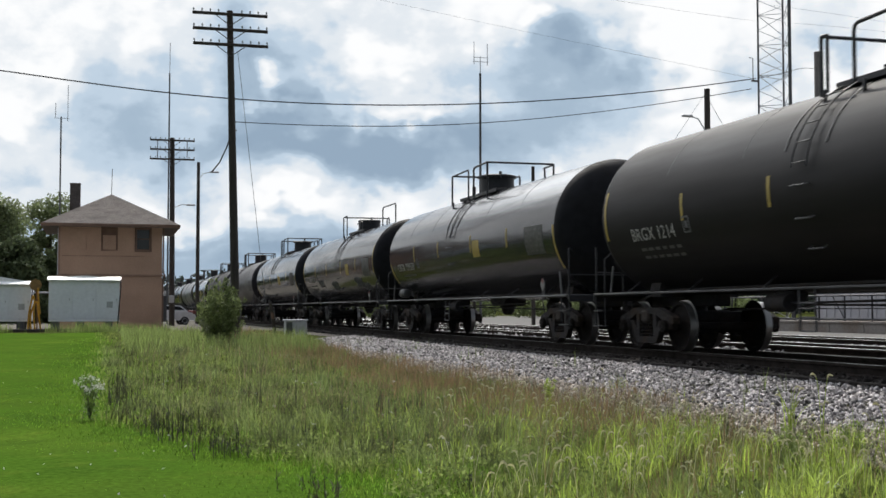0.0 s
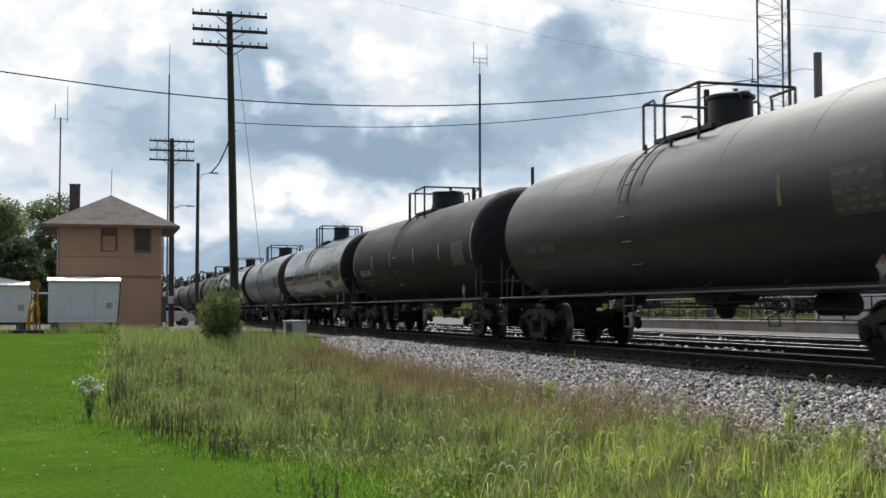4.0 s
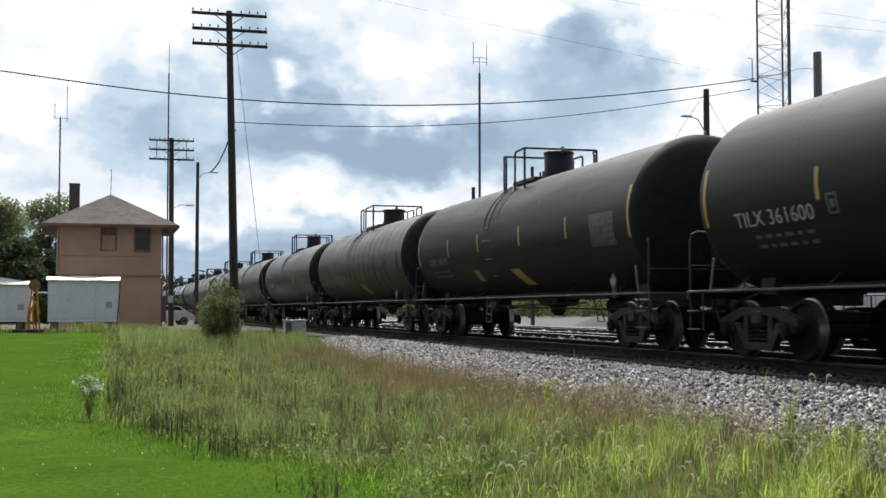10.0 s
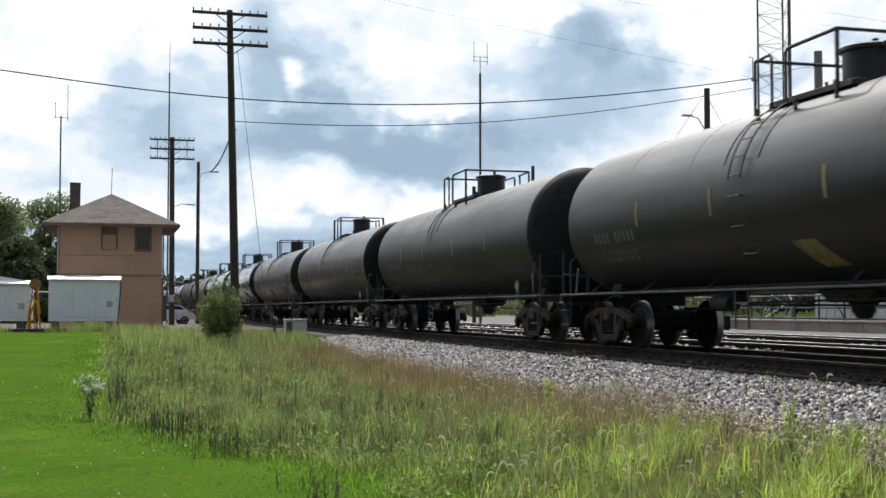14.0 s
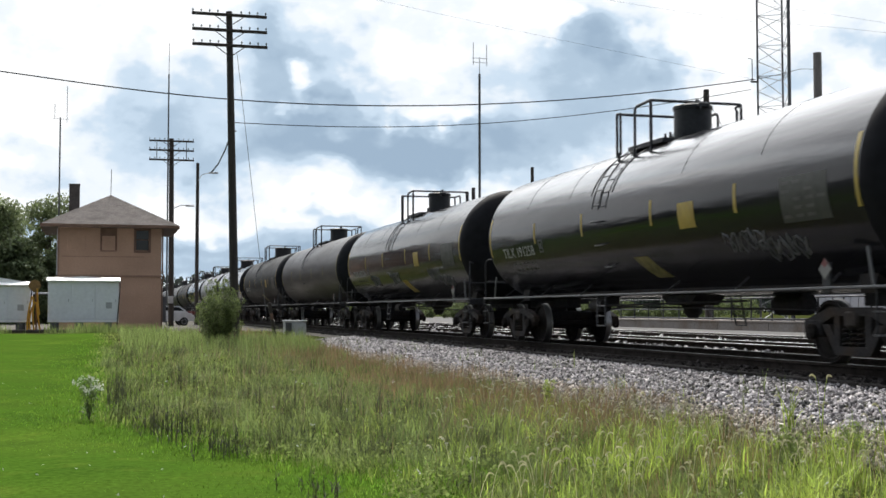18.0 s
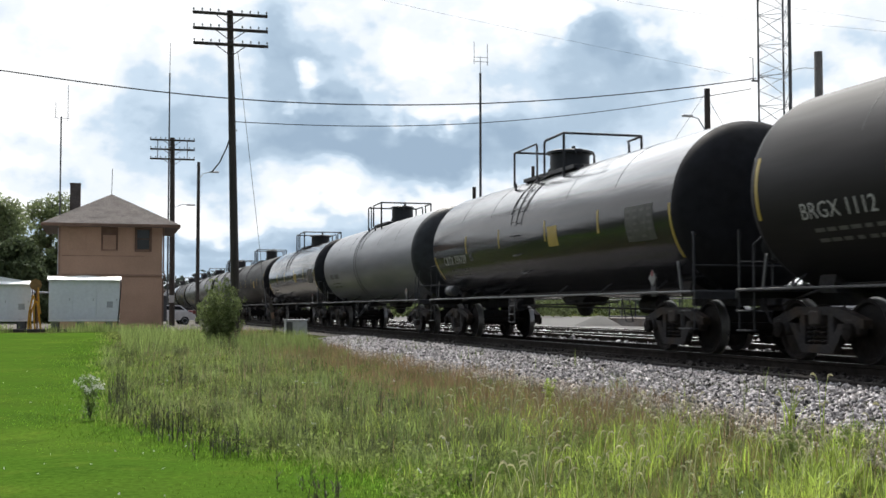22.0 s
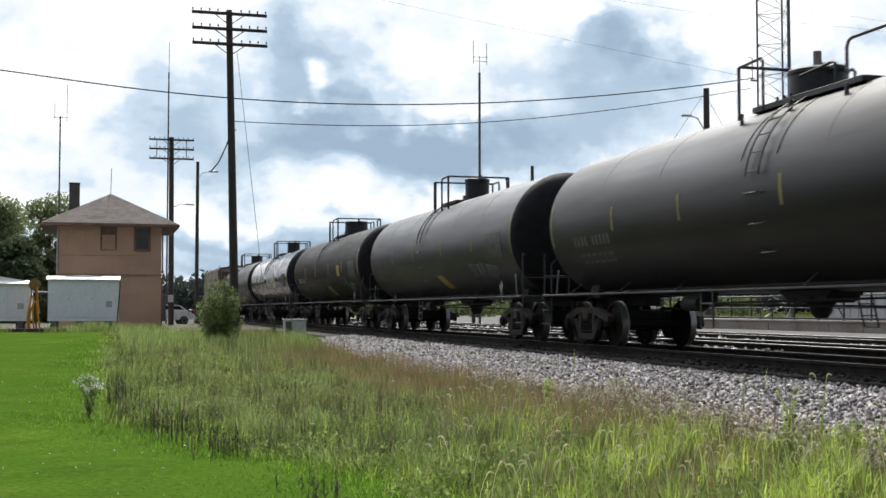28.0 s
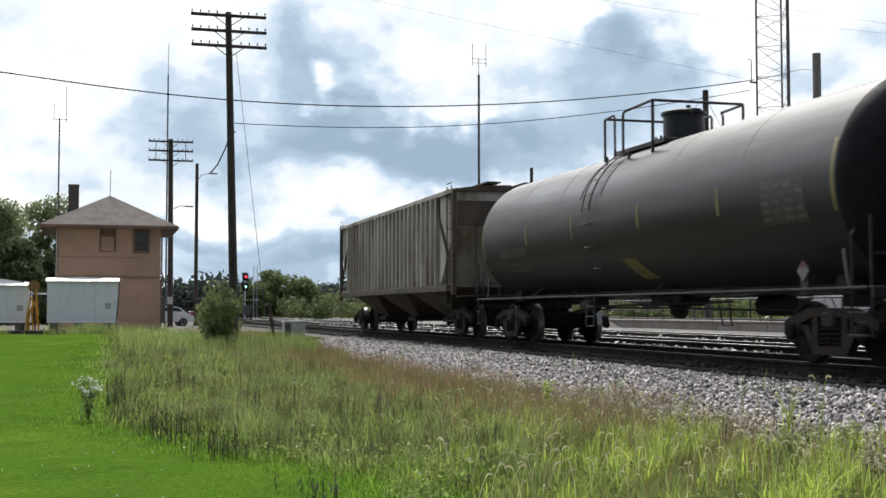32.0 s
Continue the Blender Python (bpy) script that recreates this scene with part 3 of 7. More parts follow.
def make_bed():
    """The ballast bank under all tracks: one long bank with sloped shoulders."""
    s = Shape()
    prof = [(6.3, -0.25), (7.0, 0.2), (7.3, 0.29), (8.0, 0.385), (9.0, 0.485), (9.4, 0.50), (12.4, 0.57), (13.0, 0.50), (13.7, 0.56), (17.5, 0.56), (18.2, 0.50), (18.8, 0.55),
            (22.0, 0.55), (23.2, 0.48), (23.6, 0.2)]
    ys = [-640, -120, -40, -10, 0, 5, 10, 15, 20, 25, 30, 40, 60, 100, 200, 400, 900]
    n = len(prof)
    vs = [(x, y, z) for y in ys for x, z in prof]
    fs = [(j * n + i, j * n + i + 1, (j + 1) * n + i + 1, (j + 1) * n + i) for j in range(len(ys) - 1) for i in range(n - 1)]
    s.add(vs, fs)
    # slab along the main track, coloured dark for the shade beneath the cars
    bed = part("oily_bed", Shape().box((TRACK, 130, 0.553), (3.1, 1540, 0.05), 0.01), M["shadebed"], None)
    tagged(bed, "ballast under the main track, coloured dark as shade", "ballast", kind="structure")
    tagged(part("ballast_bed", s, M["ballast"]), "grey crushed stone track bed under the rails", "ballast", kind="structure")


make_bed()


def bank_height(x):
    return np.interp(x, [6.7, 7.0, 7.3, 8.0, 9.0, 9.4, 9.5, 12.4], [0.05, 0.22, 0.29, 0.385, 0.485, 0.50, 0.565, 0.57])


def stones(name, n, x0, x1, y0, y1, size, seed, label, height, mat="stone"):
    """Many broken stones, each a squashed and twisted block with its own corners."""
    rng = np.random.default_rng(seed)
    iv = np.array([(x, y, z) for x in (-1, 1) for y in (-1, 1) for z in (-1, 1)]) * 0.66
    it = np.array([(0, 1, 3, 2), (4, 6, 7, 5), (0, 4, 5, 1), (2, 3, 7, 6), (0, 2, 6, 4), (1, 5, 7, 3)])
    px = rng.uniform(x0, x1, n)
    py = y0 + (y1 - y0) * rng.uniform(0, 1, n) ** 1.5
    r = size * rng.uniform(0.55, 1.25, n) * (1 + 0.3 * np.clip((py - 25) / 30, 0, 1.0))
    v = iv[None] * r[:, None, None] * rng.uniform(0.35, 1.35, (n, 8, 3)) * rng.uniform(0.35, 1.75, (n, 1, 3))
    b = rng.uniform(-1.2, 1.4, n)
    c, s = np.cos(b)[:, None], np.sin(b)[:, None]
    v = np.stack([v[..., 0] * c - v[..., 2] * s, v[..., 1], v[..., 0] * s + v[..., 2] * c], -1)
    a = rng.uniform(0, 6.28, n)
    c, s = np.cos(a)[:, None], np.sin(a)[:, None]
    v = np.stack([v[..., 0] * c - v[..., 1] * s, v[..., 0] * s + v[..., 1] * c, v[..., 2]], -1)
    v += np.stack([px, py, height(px) + r * rng.uniform(-0.7, 1.1, n)], -1)[:, None, :]
    f = (it[None] + (np.arange(n) * 8)[:, None, None]).reshape(-1, 4)
    ob = new(name, raw_mesh(name, v.reshape(-1, 3), f, M[mat]))
    return tagged(ob, label, "gravel", kind="stuff")


def rail_shape(y0, y1):
    s = Shape()
    half = [(-0.07, 0.0), (0.07, 0.0), (0.07, 0.012), (0.012, 0.03), (0.012, 0.115), (0.036, 0.125), (0.036, 0.155), (0.028, 0.165), (-0.028, 0.165), (-0.036, 0.155),
            (-0.036, 0.125), (-0.012, 0.115), (-0.012, 0.03), (-0.07, 0.012)]
    return s.prism(half, y0, y1, "y")


RAIL_BODY = rail_shape(-640, 900).mesh("rail", M["rail"])
s = Shape()
s.prism([(-0.034, 0.166), (0.034, 0.166), (0.034, 0.17), (-0.034, 0.17)], -640, 900, "y")
RAIL_HEAD = s.mesh("rail_head", M["railtop"])
DULL_HEAD = s.mesh("rail_head", M["dulltop"])
TIE = Shape().box((0, 0, 0), (2.6, 0.22, 0.16), 0.012).mesh("tie", M["tie"])


def make_track(x, top, ties, head):
    t = thing("railway_track", "steel rails on dark timber ties in grey ballast", "railway track", "tracks", (x, 0, top - 0.168), "structure")
    for side in (-0.7525, 0.7525):
        r = part("rail", RAIL_BODY, None, t, at=(side, 0, 0))
        part("rail_head", head, None, r, "polished steel running surface")
    for k in range(ties):
        part("tie", TIE, None, t, at=(0, 6 + k * 0.53 + random.uniform(-0.02, 0.02), -0.075))


make_track(TRACK, RAIL, 110, DULL_HEAD)
make_track(15.3, RAIL - 0.02, 60, RAIL_HEAD)
make_track(20.0, RAIL - 0.03, 50, RAIL_HEAD)

# the pale yard beyond the tracks
s = Shape()
s.box((47, 70, 0.46), (46, 240, 0.12), 0.02)
tagged(part("yard_pavement", s, M["asphalt"]), "pale worn concrete yard beyond the tracks", "pavement", kind="structure")


def sky_backdrop():
    """A far arc of cloudy sky; the clouds drift slowly to the right."""
    R, n, k = 3200.0, 48, 12
    vs, fs = [], []
    for j in range(k + 1):
        z = -60 + 1560 * j / k
        for i in range(n + 1):
            a = radians(-50 + 130 * i / n)
            vs.append((R * math.sin(a), R * math.cos(a), z))
    for j in range(k):
        for i in range(n):
            q = j * (n + 1) + i
            fs.append((q, q + n + 1, q + n + 2, q + 1))
    m = bpy.data.materials.new("cloudy_sky")
    m.use_nodes = True
    nt = m.node_tree
    nn, ll = nt.nodes, nt.links
    nn.clear()
    out, em = nn.new("ShaderNodeOutputMaterial"), nn.new("ShaderNodeEmission")
    ll.new(em.outputs[0], out.inputs["Surface"])

    def math_node(op, a, b=None, c=None):
        x = nn.new("ShaderNodeMath")
        x.operation = op
        for i, v in enumerate((a, b, c)):
            if v is None:
                continue
            if isinstance(v, (int, float)):
                x.inputs[i].default_value = v
            else:
                ll.new(v, x.inputs[i])
        return x.outputs[0]

    co = nn.new("ShaderNodeTexCoord")
    sep = nn.new("ShaderNodeSeparateXYZ")
    ll.new(co.outputs["Object"], sep.inputs[0])
    az = math_node("ARCTAN2", sep.outputs[0], sep.outputs[1])              # radians from +y
    u = math_node("MULTIPLY", math_node("SUBTRACT", az, radians(15.65)), 10.0)   # 0 in the middle of the view
    w = math_node("MULTIPLY", math_node("DIVIDE", sep.outputs[2], R), 10.0)
    comb = nn.new("ShaderNodeCombineXYZ")
    ll.new(u, comb.inputs[0])
    ll.new(w, comb.inputs[1])

    def tex(scale, detail, rough=0.55, seed=0.0):
        mp = nn.new("ShaderNodeMapping")
        mp.inputs["Location"].default_value = (seed, seed * 0.7, seed * 0.3)
        mp.inputs["Scale"].default_value = (1, 1.35, 1)
        ll.new(comb.outputs[0], mp.inputs[0])
        t = nn.new("ShaderNodeTexNoise")
        t.inputs["Scale"].default_value, t.inputs["Detail"].default_value, t.inputs["Roughness"].default_value = scale, detail, rough
        ll.new(mp.outputs[0], t.inputs["Vector"])
        return t

    warp = tex(1.2, 4, 0.5, 3.1)
    wv = nn.new("ShaderNodeVectorMath")
    wv.operation = "MULTIPLY_ADD"
    sub = nn.new("ShaderNodeVectorMath")
    sub.operation = "SUBTRACT"
    ll.new(warp.outputs["Color"], sub.inputs[0])
    sub.inputs[1].default_value = (0.5, 0.5, 0.5)
    ll.new(sub.outputs[0], wv.inputs[0])
    wv.inputs[1].default_value = (2.2, 1.5, 0)
    ll.new(comb.outputs[0], wv.inputs[2])
    # grey hollows between the bright heaps: middle u, w, half sizes, depth
    hollows = CLOUD_HOLLOWS
    total = math_node("MULTIPLY", math_node("SUBTRACT", tex(1.1, 5, 0.5).outputs["Fac"], 0.41), 1.0)
    for cu, cw, su, sw, depth in hollows:
        d = nn.new("ShaderNodeVectorMath")
        d.operation = "SUBTRACT"
        ll.new(wv.outputs[0], d.inputs[0])
        d.inputs[1].default_value = (cu, cw, 0)
        e = nn.new("ShaderNodeVectorMath")
        e.operation = "MULTIPLY"
        ll.new(d.outputs[0], e.inputs[0])
        e.inputs[1].default_value = (1 / su, 1 / sw, 0)
        ln = nn.new("ShaderNodeVectorMath")
        ln.operation = "LENGTH"
        ll.new(e.outputs[0], ln.inputs[0])
        mr = nn.new("ShaderNodeMapRange")
        mr.interpolation_type = "SMOOTHSTEP"
        for i, v in enumerate((0.15, 1.35, depth, 0.0)):
            mr.inputs[i + 1].default_value = v
        ll.new(ln.outputs["Value"], mr.inputs[0])
        total = math_node("ADD", total, mr.outputs[0])
    fine = math_node("MULTIPLY", math_node("SUBTRACT", tex(3.0, 7, 0.58, 7.7).outputs["Fac"], 0.5), 0.5)
    total = math_node("ADD", total, fine)
    rp = nn.new("ShaderNodeValToRGB")
    rp.color_ramp.interpolation = "EASE"
    el = rp.color_ramp.elements
    el[0].position, el[0].color = 0.0, (1.15, 1.16, 1.17, 1)
    el[1].position, el[1].color = 1.0, (0.35, 0.47, 0.61, 1)
    for pos, c in ((0.2, (0.90, 0.96, 1.02, 1)), (0.45, (0.62, 0.755, 0.895, 1)), (0.7, (0.45, 0.58, 0.72, 1))):
        q = el.new(pos)
        q.color = c
    ll.new(total, rp.inputs["Fac"])
    ll.new(rp.outputs["Color"], em.inputs["Color"])
    up = nn.new("ShaderNodeMapRange")
    up.interpolation_type = "SMOOTHSTEP"
    for i, v in enumerate((2.55, 4.3, 1.0, 3.4)):
        up.inputs[i + 1].default_value = v
    ll.new(w, up.inputs[0])
    ll.new(up.outputs[0], em.inputs["Strength"])
    me = bpy.data.meshes.new("sky_backdrop")
    me.from_pydata(vs, [], fs)
    me.materials.append(m)
    return tagged(new("backdrop_sky", me), "bright cloudy sky with grey-blue hollows between white heaps", "sky", kind="structure")


# across (left negative), up, half width, half height, depth
CLOUD_HOLLOWS = [
    (-0.75, 1.38, 1.35, 0.40, 0.8), (-1.6, 1.75, 0.9, 0.45, 0.45), (-1.15, 2.1, 0.7, 0.35, 0.5), (1.0, 1.75, 0.8, 0.85, 0.55), (1.5, 2.15, 0.4, 0.4, 0.4),
    (-2.55, 1.6, 0.5, 0.5, 0.4), (-1.5, 0.50, 3.4, 0.18, 0.5), (-1.2, 0.20, 3.6, 0.20, 0.55), (-2.2, 0.62, 0.9, 0.15, 0.3), (0.2, 1.25, 1.0, 0.3, 0.45), (2.5, 1.95, 0.3, 0.2, 0.3), (-1.15, 1.83, 0.26, 0.17, -0.7), (-0.3, 1.62, 0.3, 0.13, -0.45), (0.75, 2.25, 0.3, 0.2, -0.5),
    (-3.3, 1.1, 0.4, 0.15, 0.25), (-0.6, 0.35, 1.5, 0.12, 0.35), (3.4, 2.1, 0.35, 0.2, 0.3), (-1.2, 0.95, 0.5, 0.12, 0.2)]
SKY = sky_backdrop()

# ---- the train ----
R_TANK, Z_TANK, HALF = 1.52, 2.55, 7.8      # shell radius, height of its axis over the rails, half length of the shell


def tank_shape(ribs=False):
    s = Shape()
    head = 0.62
    prof = [(-HALF - head * math.sin(a), R_TANK * math.cos(a)) for a in [radians(q) for q in (89, 80, 70, 60, 50, 40, 30, 20, 10)]]
    prof = [(y, max(r, 0.03)) for y, r in prof] + [(-HALF, R_TANK), (-HALF + 0.02, R_TANK - 0.012)]
    s.lathe([(y, R_TANK) for y in np.linspace(-HALF, HALF, 9)], 56, "y", (0, 0, Z_TANK))
    heads = [Shape().lathe(prof, 56, "y", (0, 0, Z_TANK)), Shape().lathe([(-y, r) for y, r in reversed(prof)], 56, "y", (0, 0, Z_TANK))]
    return s, heads


def band(y, width=0.035, proud=0.006, r=R_TANK):
    """A hoop round the shell."""
    return Shape().lathe([(y - width / 2, r - 0.01), (y - width / 2, r + proud), (y + width / 2, r + proud), (y + width / 2, r - 0.01)], 56, "y", (0, 0, Z_TANK))


def arc_band(y, width, proud, up0, up1):
    """A strip over the top of the shell, from up0 metres round it to up1."""
    s, vs, n = Shape(), [], 20
    for i in range(n + 1):
        a = (up0 + (up1 - up0) * i / n) / R_TANK
        for r, dy in ((R_TANK - 0.01, -1), (R_TANK + proud, -1), (R_TANK + proud, 1), (R_TANK - 0.01, 1)):
            vs.append((-r * math.cos(a), y + dy * width / 2, Z_TANK + r * math.sin(a)))
    fs = [(4 * i + k, 4 * i + k + 1, 4 * i + k + 5, 4 * i + k + 4) for i in range(n) for k in range(3)]
    return s.add(vs, fs)


def on_shell(y, up, r):
    """A point on the near side of the shell: y along it, up metres round it from the height of its axis."""
    a = up / R_TANK
    return (-r * math.cos(a), y, Z_TANK + r * math.sin(a))


def patch(corners, proud=0.004, steps=6):
    """A flat marking laid on the near side of the shell, four corners of (along, round)."""
    s = Shape()
    (a, b, c, d), vs, fs = corners, [], []
    n = steps
    for r in (R_TANK + proud, R_TANK - 0.004):
        for i in range(n + 1):
            t = i / n
            for p, q in ((a, d), (b, c)):
                vs.append(on_shell(p[0] + (q[0] - p[0]) * t, p[1] + (q[1] - p[1]) * t, r))
    for i in range(n):
        k = 2 * i
        fs += [(k, k + 1, k + 3, k + 2), (k, k + 2, k + 2 * n + 4, k + 2 * n + 2), (k + 1, k + 2 * n + 3, k + 2 * n + 5, k + 3)]
    return s.add(vs, fs)


def rect(y, up, w, h, slant=0.0):
    """Corners of a marking w along and h round about (y, up), its top shifted by slant."""
    return [(y - w / 2 + slant, up + h / 2), (y + w / 2 + slant, up + h / 2), (y + w / 2 - slant, up - h / 2), (y - w / 2 - slant, up - h / 2)]


def lettering(text, y, up, height, wide):
    """Painted letters wrapped on the near side of the shell. The text reads towards -y, as the near side shows it."""
    cu = bpy.data.curves.new("lettering", "FONT")
    cu.body, cu.size, cu.resolution_u = text, height * 1.35, 2
    cu.extrude = 0.002
    ob = bpy.data.objects.new("lettering", cu)
    scene.collection.objects.link(ob)
    bpy.context.view_layer.update()
    me = bpy.data.meshes.new_from_object(ob.evaluated_get(bpy.context.evaluated_depsgraph_get()))
    bpy.data.objects.remove(ob)
    bpy.data.curves.remove(cu)
    co = np.empty(len(me.vertices) * 3, dtype=np.float32)
    me.vertices.foreach_get("co", co)
    co = co.reshape(-1, 3)
    spread = wide / co[:, 0].max()
    out = np.array([on_shell(y + wide / 2 - p[0] * spread, up - height / 2 + p[1], R_TANK + 0.004 + p[2]) for p in co], dtype=np.float32)
    me.vertices.foreach_set("co", out.ravel())
    me.update()
    return me


def wheelset_mesh():
    s = Shape()
    for side in (-1, 1):
        x = side * 0.755
        prof = [(-0.075, 0.10), (-0.075, 0.16), (-0.03, 0.22), (-0.03, 0.37), (-0.065, 0.40), (-0.065, 0.452), (0.04, 0.457), (0.062, 0.457), (0.066, 0.48), (0.078, 0.48), (0.09, 0.468),
                (0.09, 0.40), (0.03, 0.37), (0.03, 0.22), (0.08, 0.16), (0.08, 0.10)]
        s.lathe([(x - side * a, r) for a, r in prof], 28, "x")
        s.lathe([(side * 0.78, 0.075), (side * 1.08, 0.075), (side * 1.08, 0.115), (side * 1.16, 0.115), (side * 1.17, 0.085)], 12, "x")
        for k in range(3):
            a = 2 * math.pi * k / 3
            s.lathe([(side * 1.168, 0.018), (side * 1.185, 0.018)], 6, "x", (0, 0.06 * math.cos(a), 0.06 * math.sin(a)))
    s.tube([(-0.9, 0, 0), (0.9, 0, 0)], 0.08, 12)
    me = s.mesh("wheelset", M["wheelsteel"])
    # the running surface and the rim beside it are worn bright
    me.materials.append(M["tread"])
    for p in me.polygons:
        c = p.center
        if math.hypot(c.y, c.z) > 0.44 and 0.68 < abs(c.x) < 0.83:
            p.material_index = 1
    return me


def side_frame_mesh():
    """The cast truss side of a three-piece truck."""
    s = Shape()
    top = [(-1.15, 0.50), (-1.15, 0.62), (-0.95, 0.68), (-0.5, 0.80), (0.5, 0.80), (0.95, 0.68), (1.15, 0.62), (1.15, 0.50), (0.75, 0.56), (0.42, 0.68), (-0.42, 0.68), (-0.75, 0.56)]
    low = [(-0.72, 0.56), (-0.55, 0.56), (-0.30, 0.26), (0.30, 0.26), (0.55, 0.56), (0.72, 0.56), (0.40, 0.14), (-0.40, 0.14)]
    s.prism([(a, b - 0.457) for a, b in top], -0.07, 0.07)
    s.prism([(a, b - 0.457) for a, b in low], -0.06, 0.06)
    for y in (-0.36, 0.36):
        s.box((0, y, 0.01), (0.12, 0.14, 0.5), 0.01)
    for y in (-0.889, 0.889):
        s.box((0.0, y, 0.06), (0.17, 0.34, 0.24), 0.03)
    return s.mesh("side_frame", M["rustiron"])


def spring_mesh():
    s = Shape()
    for y in (-0.17, 0.0, 0.17):
        pts = [(0.07 * math.cos(a), y + 0.07 * math.sin(a), -0.19 + 0.27 * a / (8 * math.pi)) for a in np.linspace(0, 8 * math.pi, 33)]
        s.tube(pts, 0.015, 4)
    return s.mesh("spring_nest", M["rustiron"])


def bolster_mesh():
    s = Shape()
    s.box((0, 0, 0.18), (2.2, 0.34, 0.24), 0.04)
    s.lathe([(0.28, 0.2), (0.42, 0.2)], 16, "z")
    return s.mesh("bolster", M["iron"])


def brake_mesh():
    s = Shape()
    for y in (-0.36, 0.36):
        s.box((0, y * 1.0, -0.08), (1.7, 0.09, 0.10), 0.02)
        for x in (-0.755, 0.755):
            s.box((x, y * 1.08, -0.02), (0.09, 0.07, 0.3), 0.02)
    return s.mesh("brake_beam", M["iron"])


WHEELSET, SIDE_FRAME, SPRINGS, BOLSTER, BRAKES = wheelset_mesh(), side_frame_mesh(), spring_mesh(), bolster_mesh(), brake_mesh()


def add_truck(car, y):
    t = part("truck", BOLSTER, None, car, "two-axle freight truck of dark cast steel", at=(0, y, 0.457))
    for x in (-1.0, 1.0):
        part("side_frame", SIDE_FRAME, None, t, at=(x, 0, 0))
        part("spring_nest", SPRINGS, None, t, at=(x, 0, -0.0))
    part("brake_beam", BRAKES, None, t)
    for dy in (-0.889, 0.889):
        part("wheelset", WHEELSET, None, t, at=(0, dy, 0))
    return t


# where the top fittings lie: housing place, radius and height, lid overhang, rear rail, gap post, hoop start and front rail
TOPS = {
    "narrow": dict(man=-0.27, r=0.36, top=4.66, lip=0.02, rear=1.15, gap=0.98, hoop=0.3, front=-0.42, nook=0.5),
    "lidded": dict(man=0.75, r=0.48, top=4.58, lip=0.08, rear=2.1, gap=0.45, hoop=-0.05, front=-1.3, nook=1.5, ladder=0.2),
    "hooked": dict(man=-0.78, r=0.46, top=4.58, lip=0.09, rear=1.05, gap=0.55, hoop=0.02, front=-1.45, nook=-0.1),
    "broad": dict(man=-0.22, r=0.50, top=4.62, lip=0.015, rear=1.15, gap=1.0, hoop=0.35, front=-0.85, nook=0.5),
    "plain": dict(man=-0.45, r=0.40, top=4.62, lip=0.04, rear=1.2, gap=0.7, hoop=0.3, front=-1.05, nook=0.2),
    "forward": dict(man=-0.2, r=0.46, top=4.52, lip=0.02, rear=0.6, gap=-0.15, hoop=-0.1, front=-2.4, nook=0.2, ladder=-1.02)}


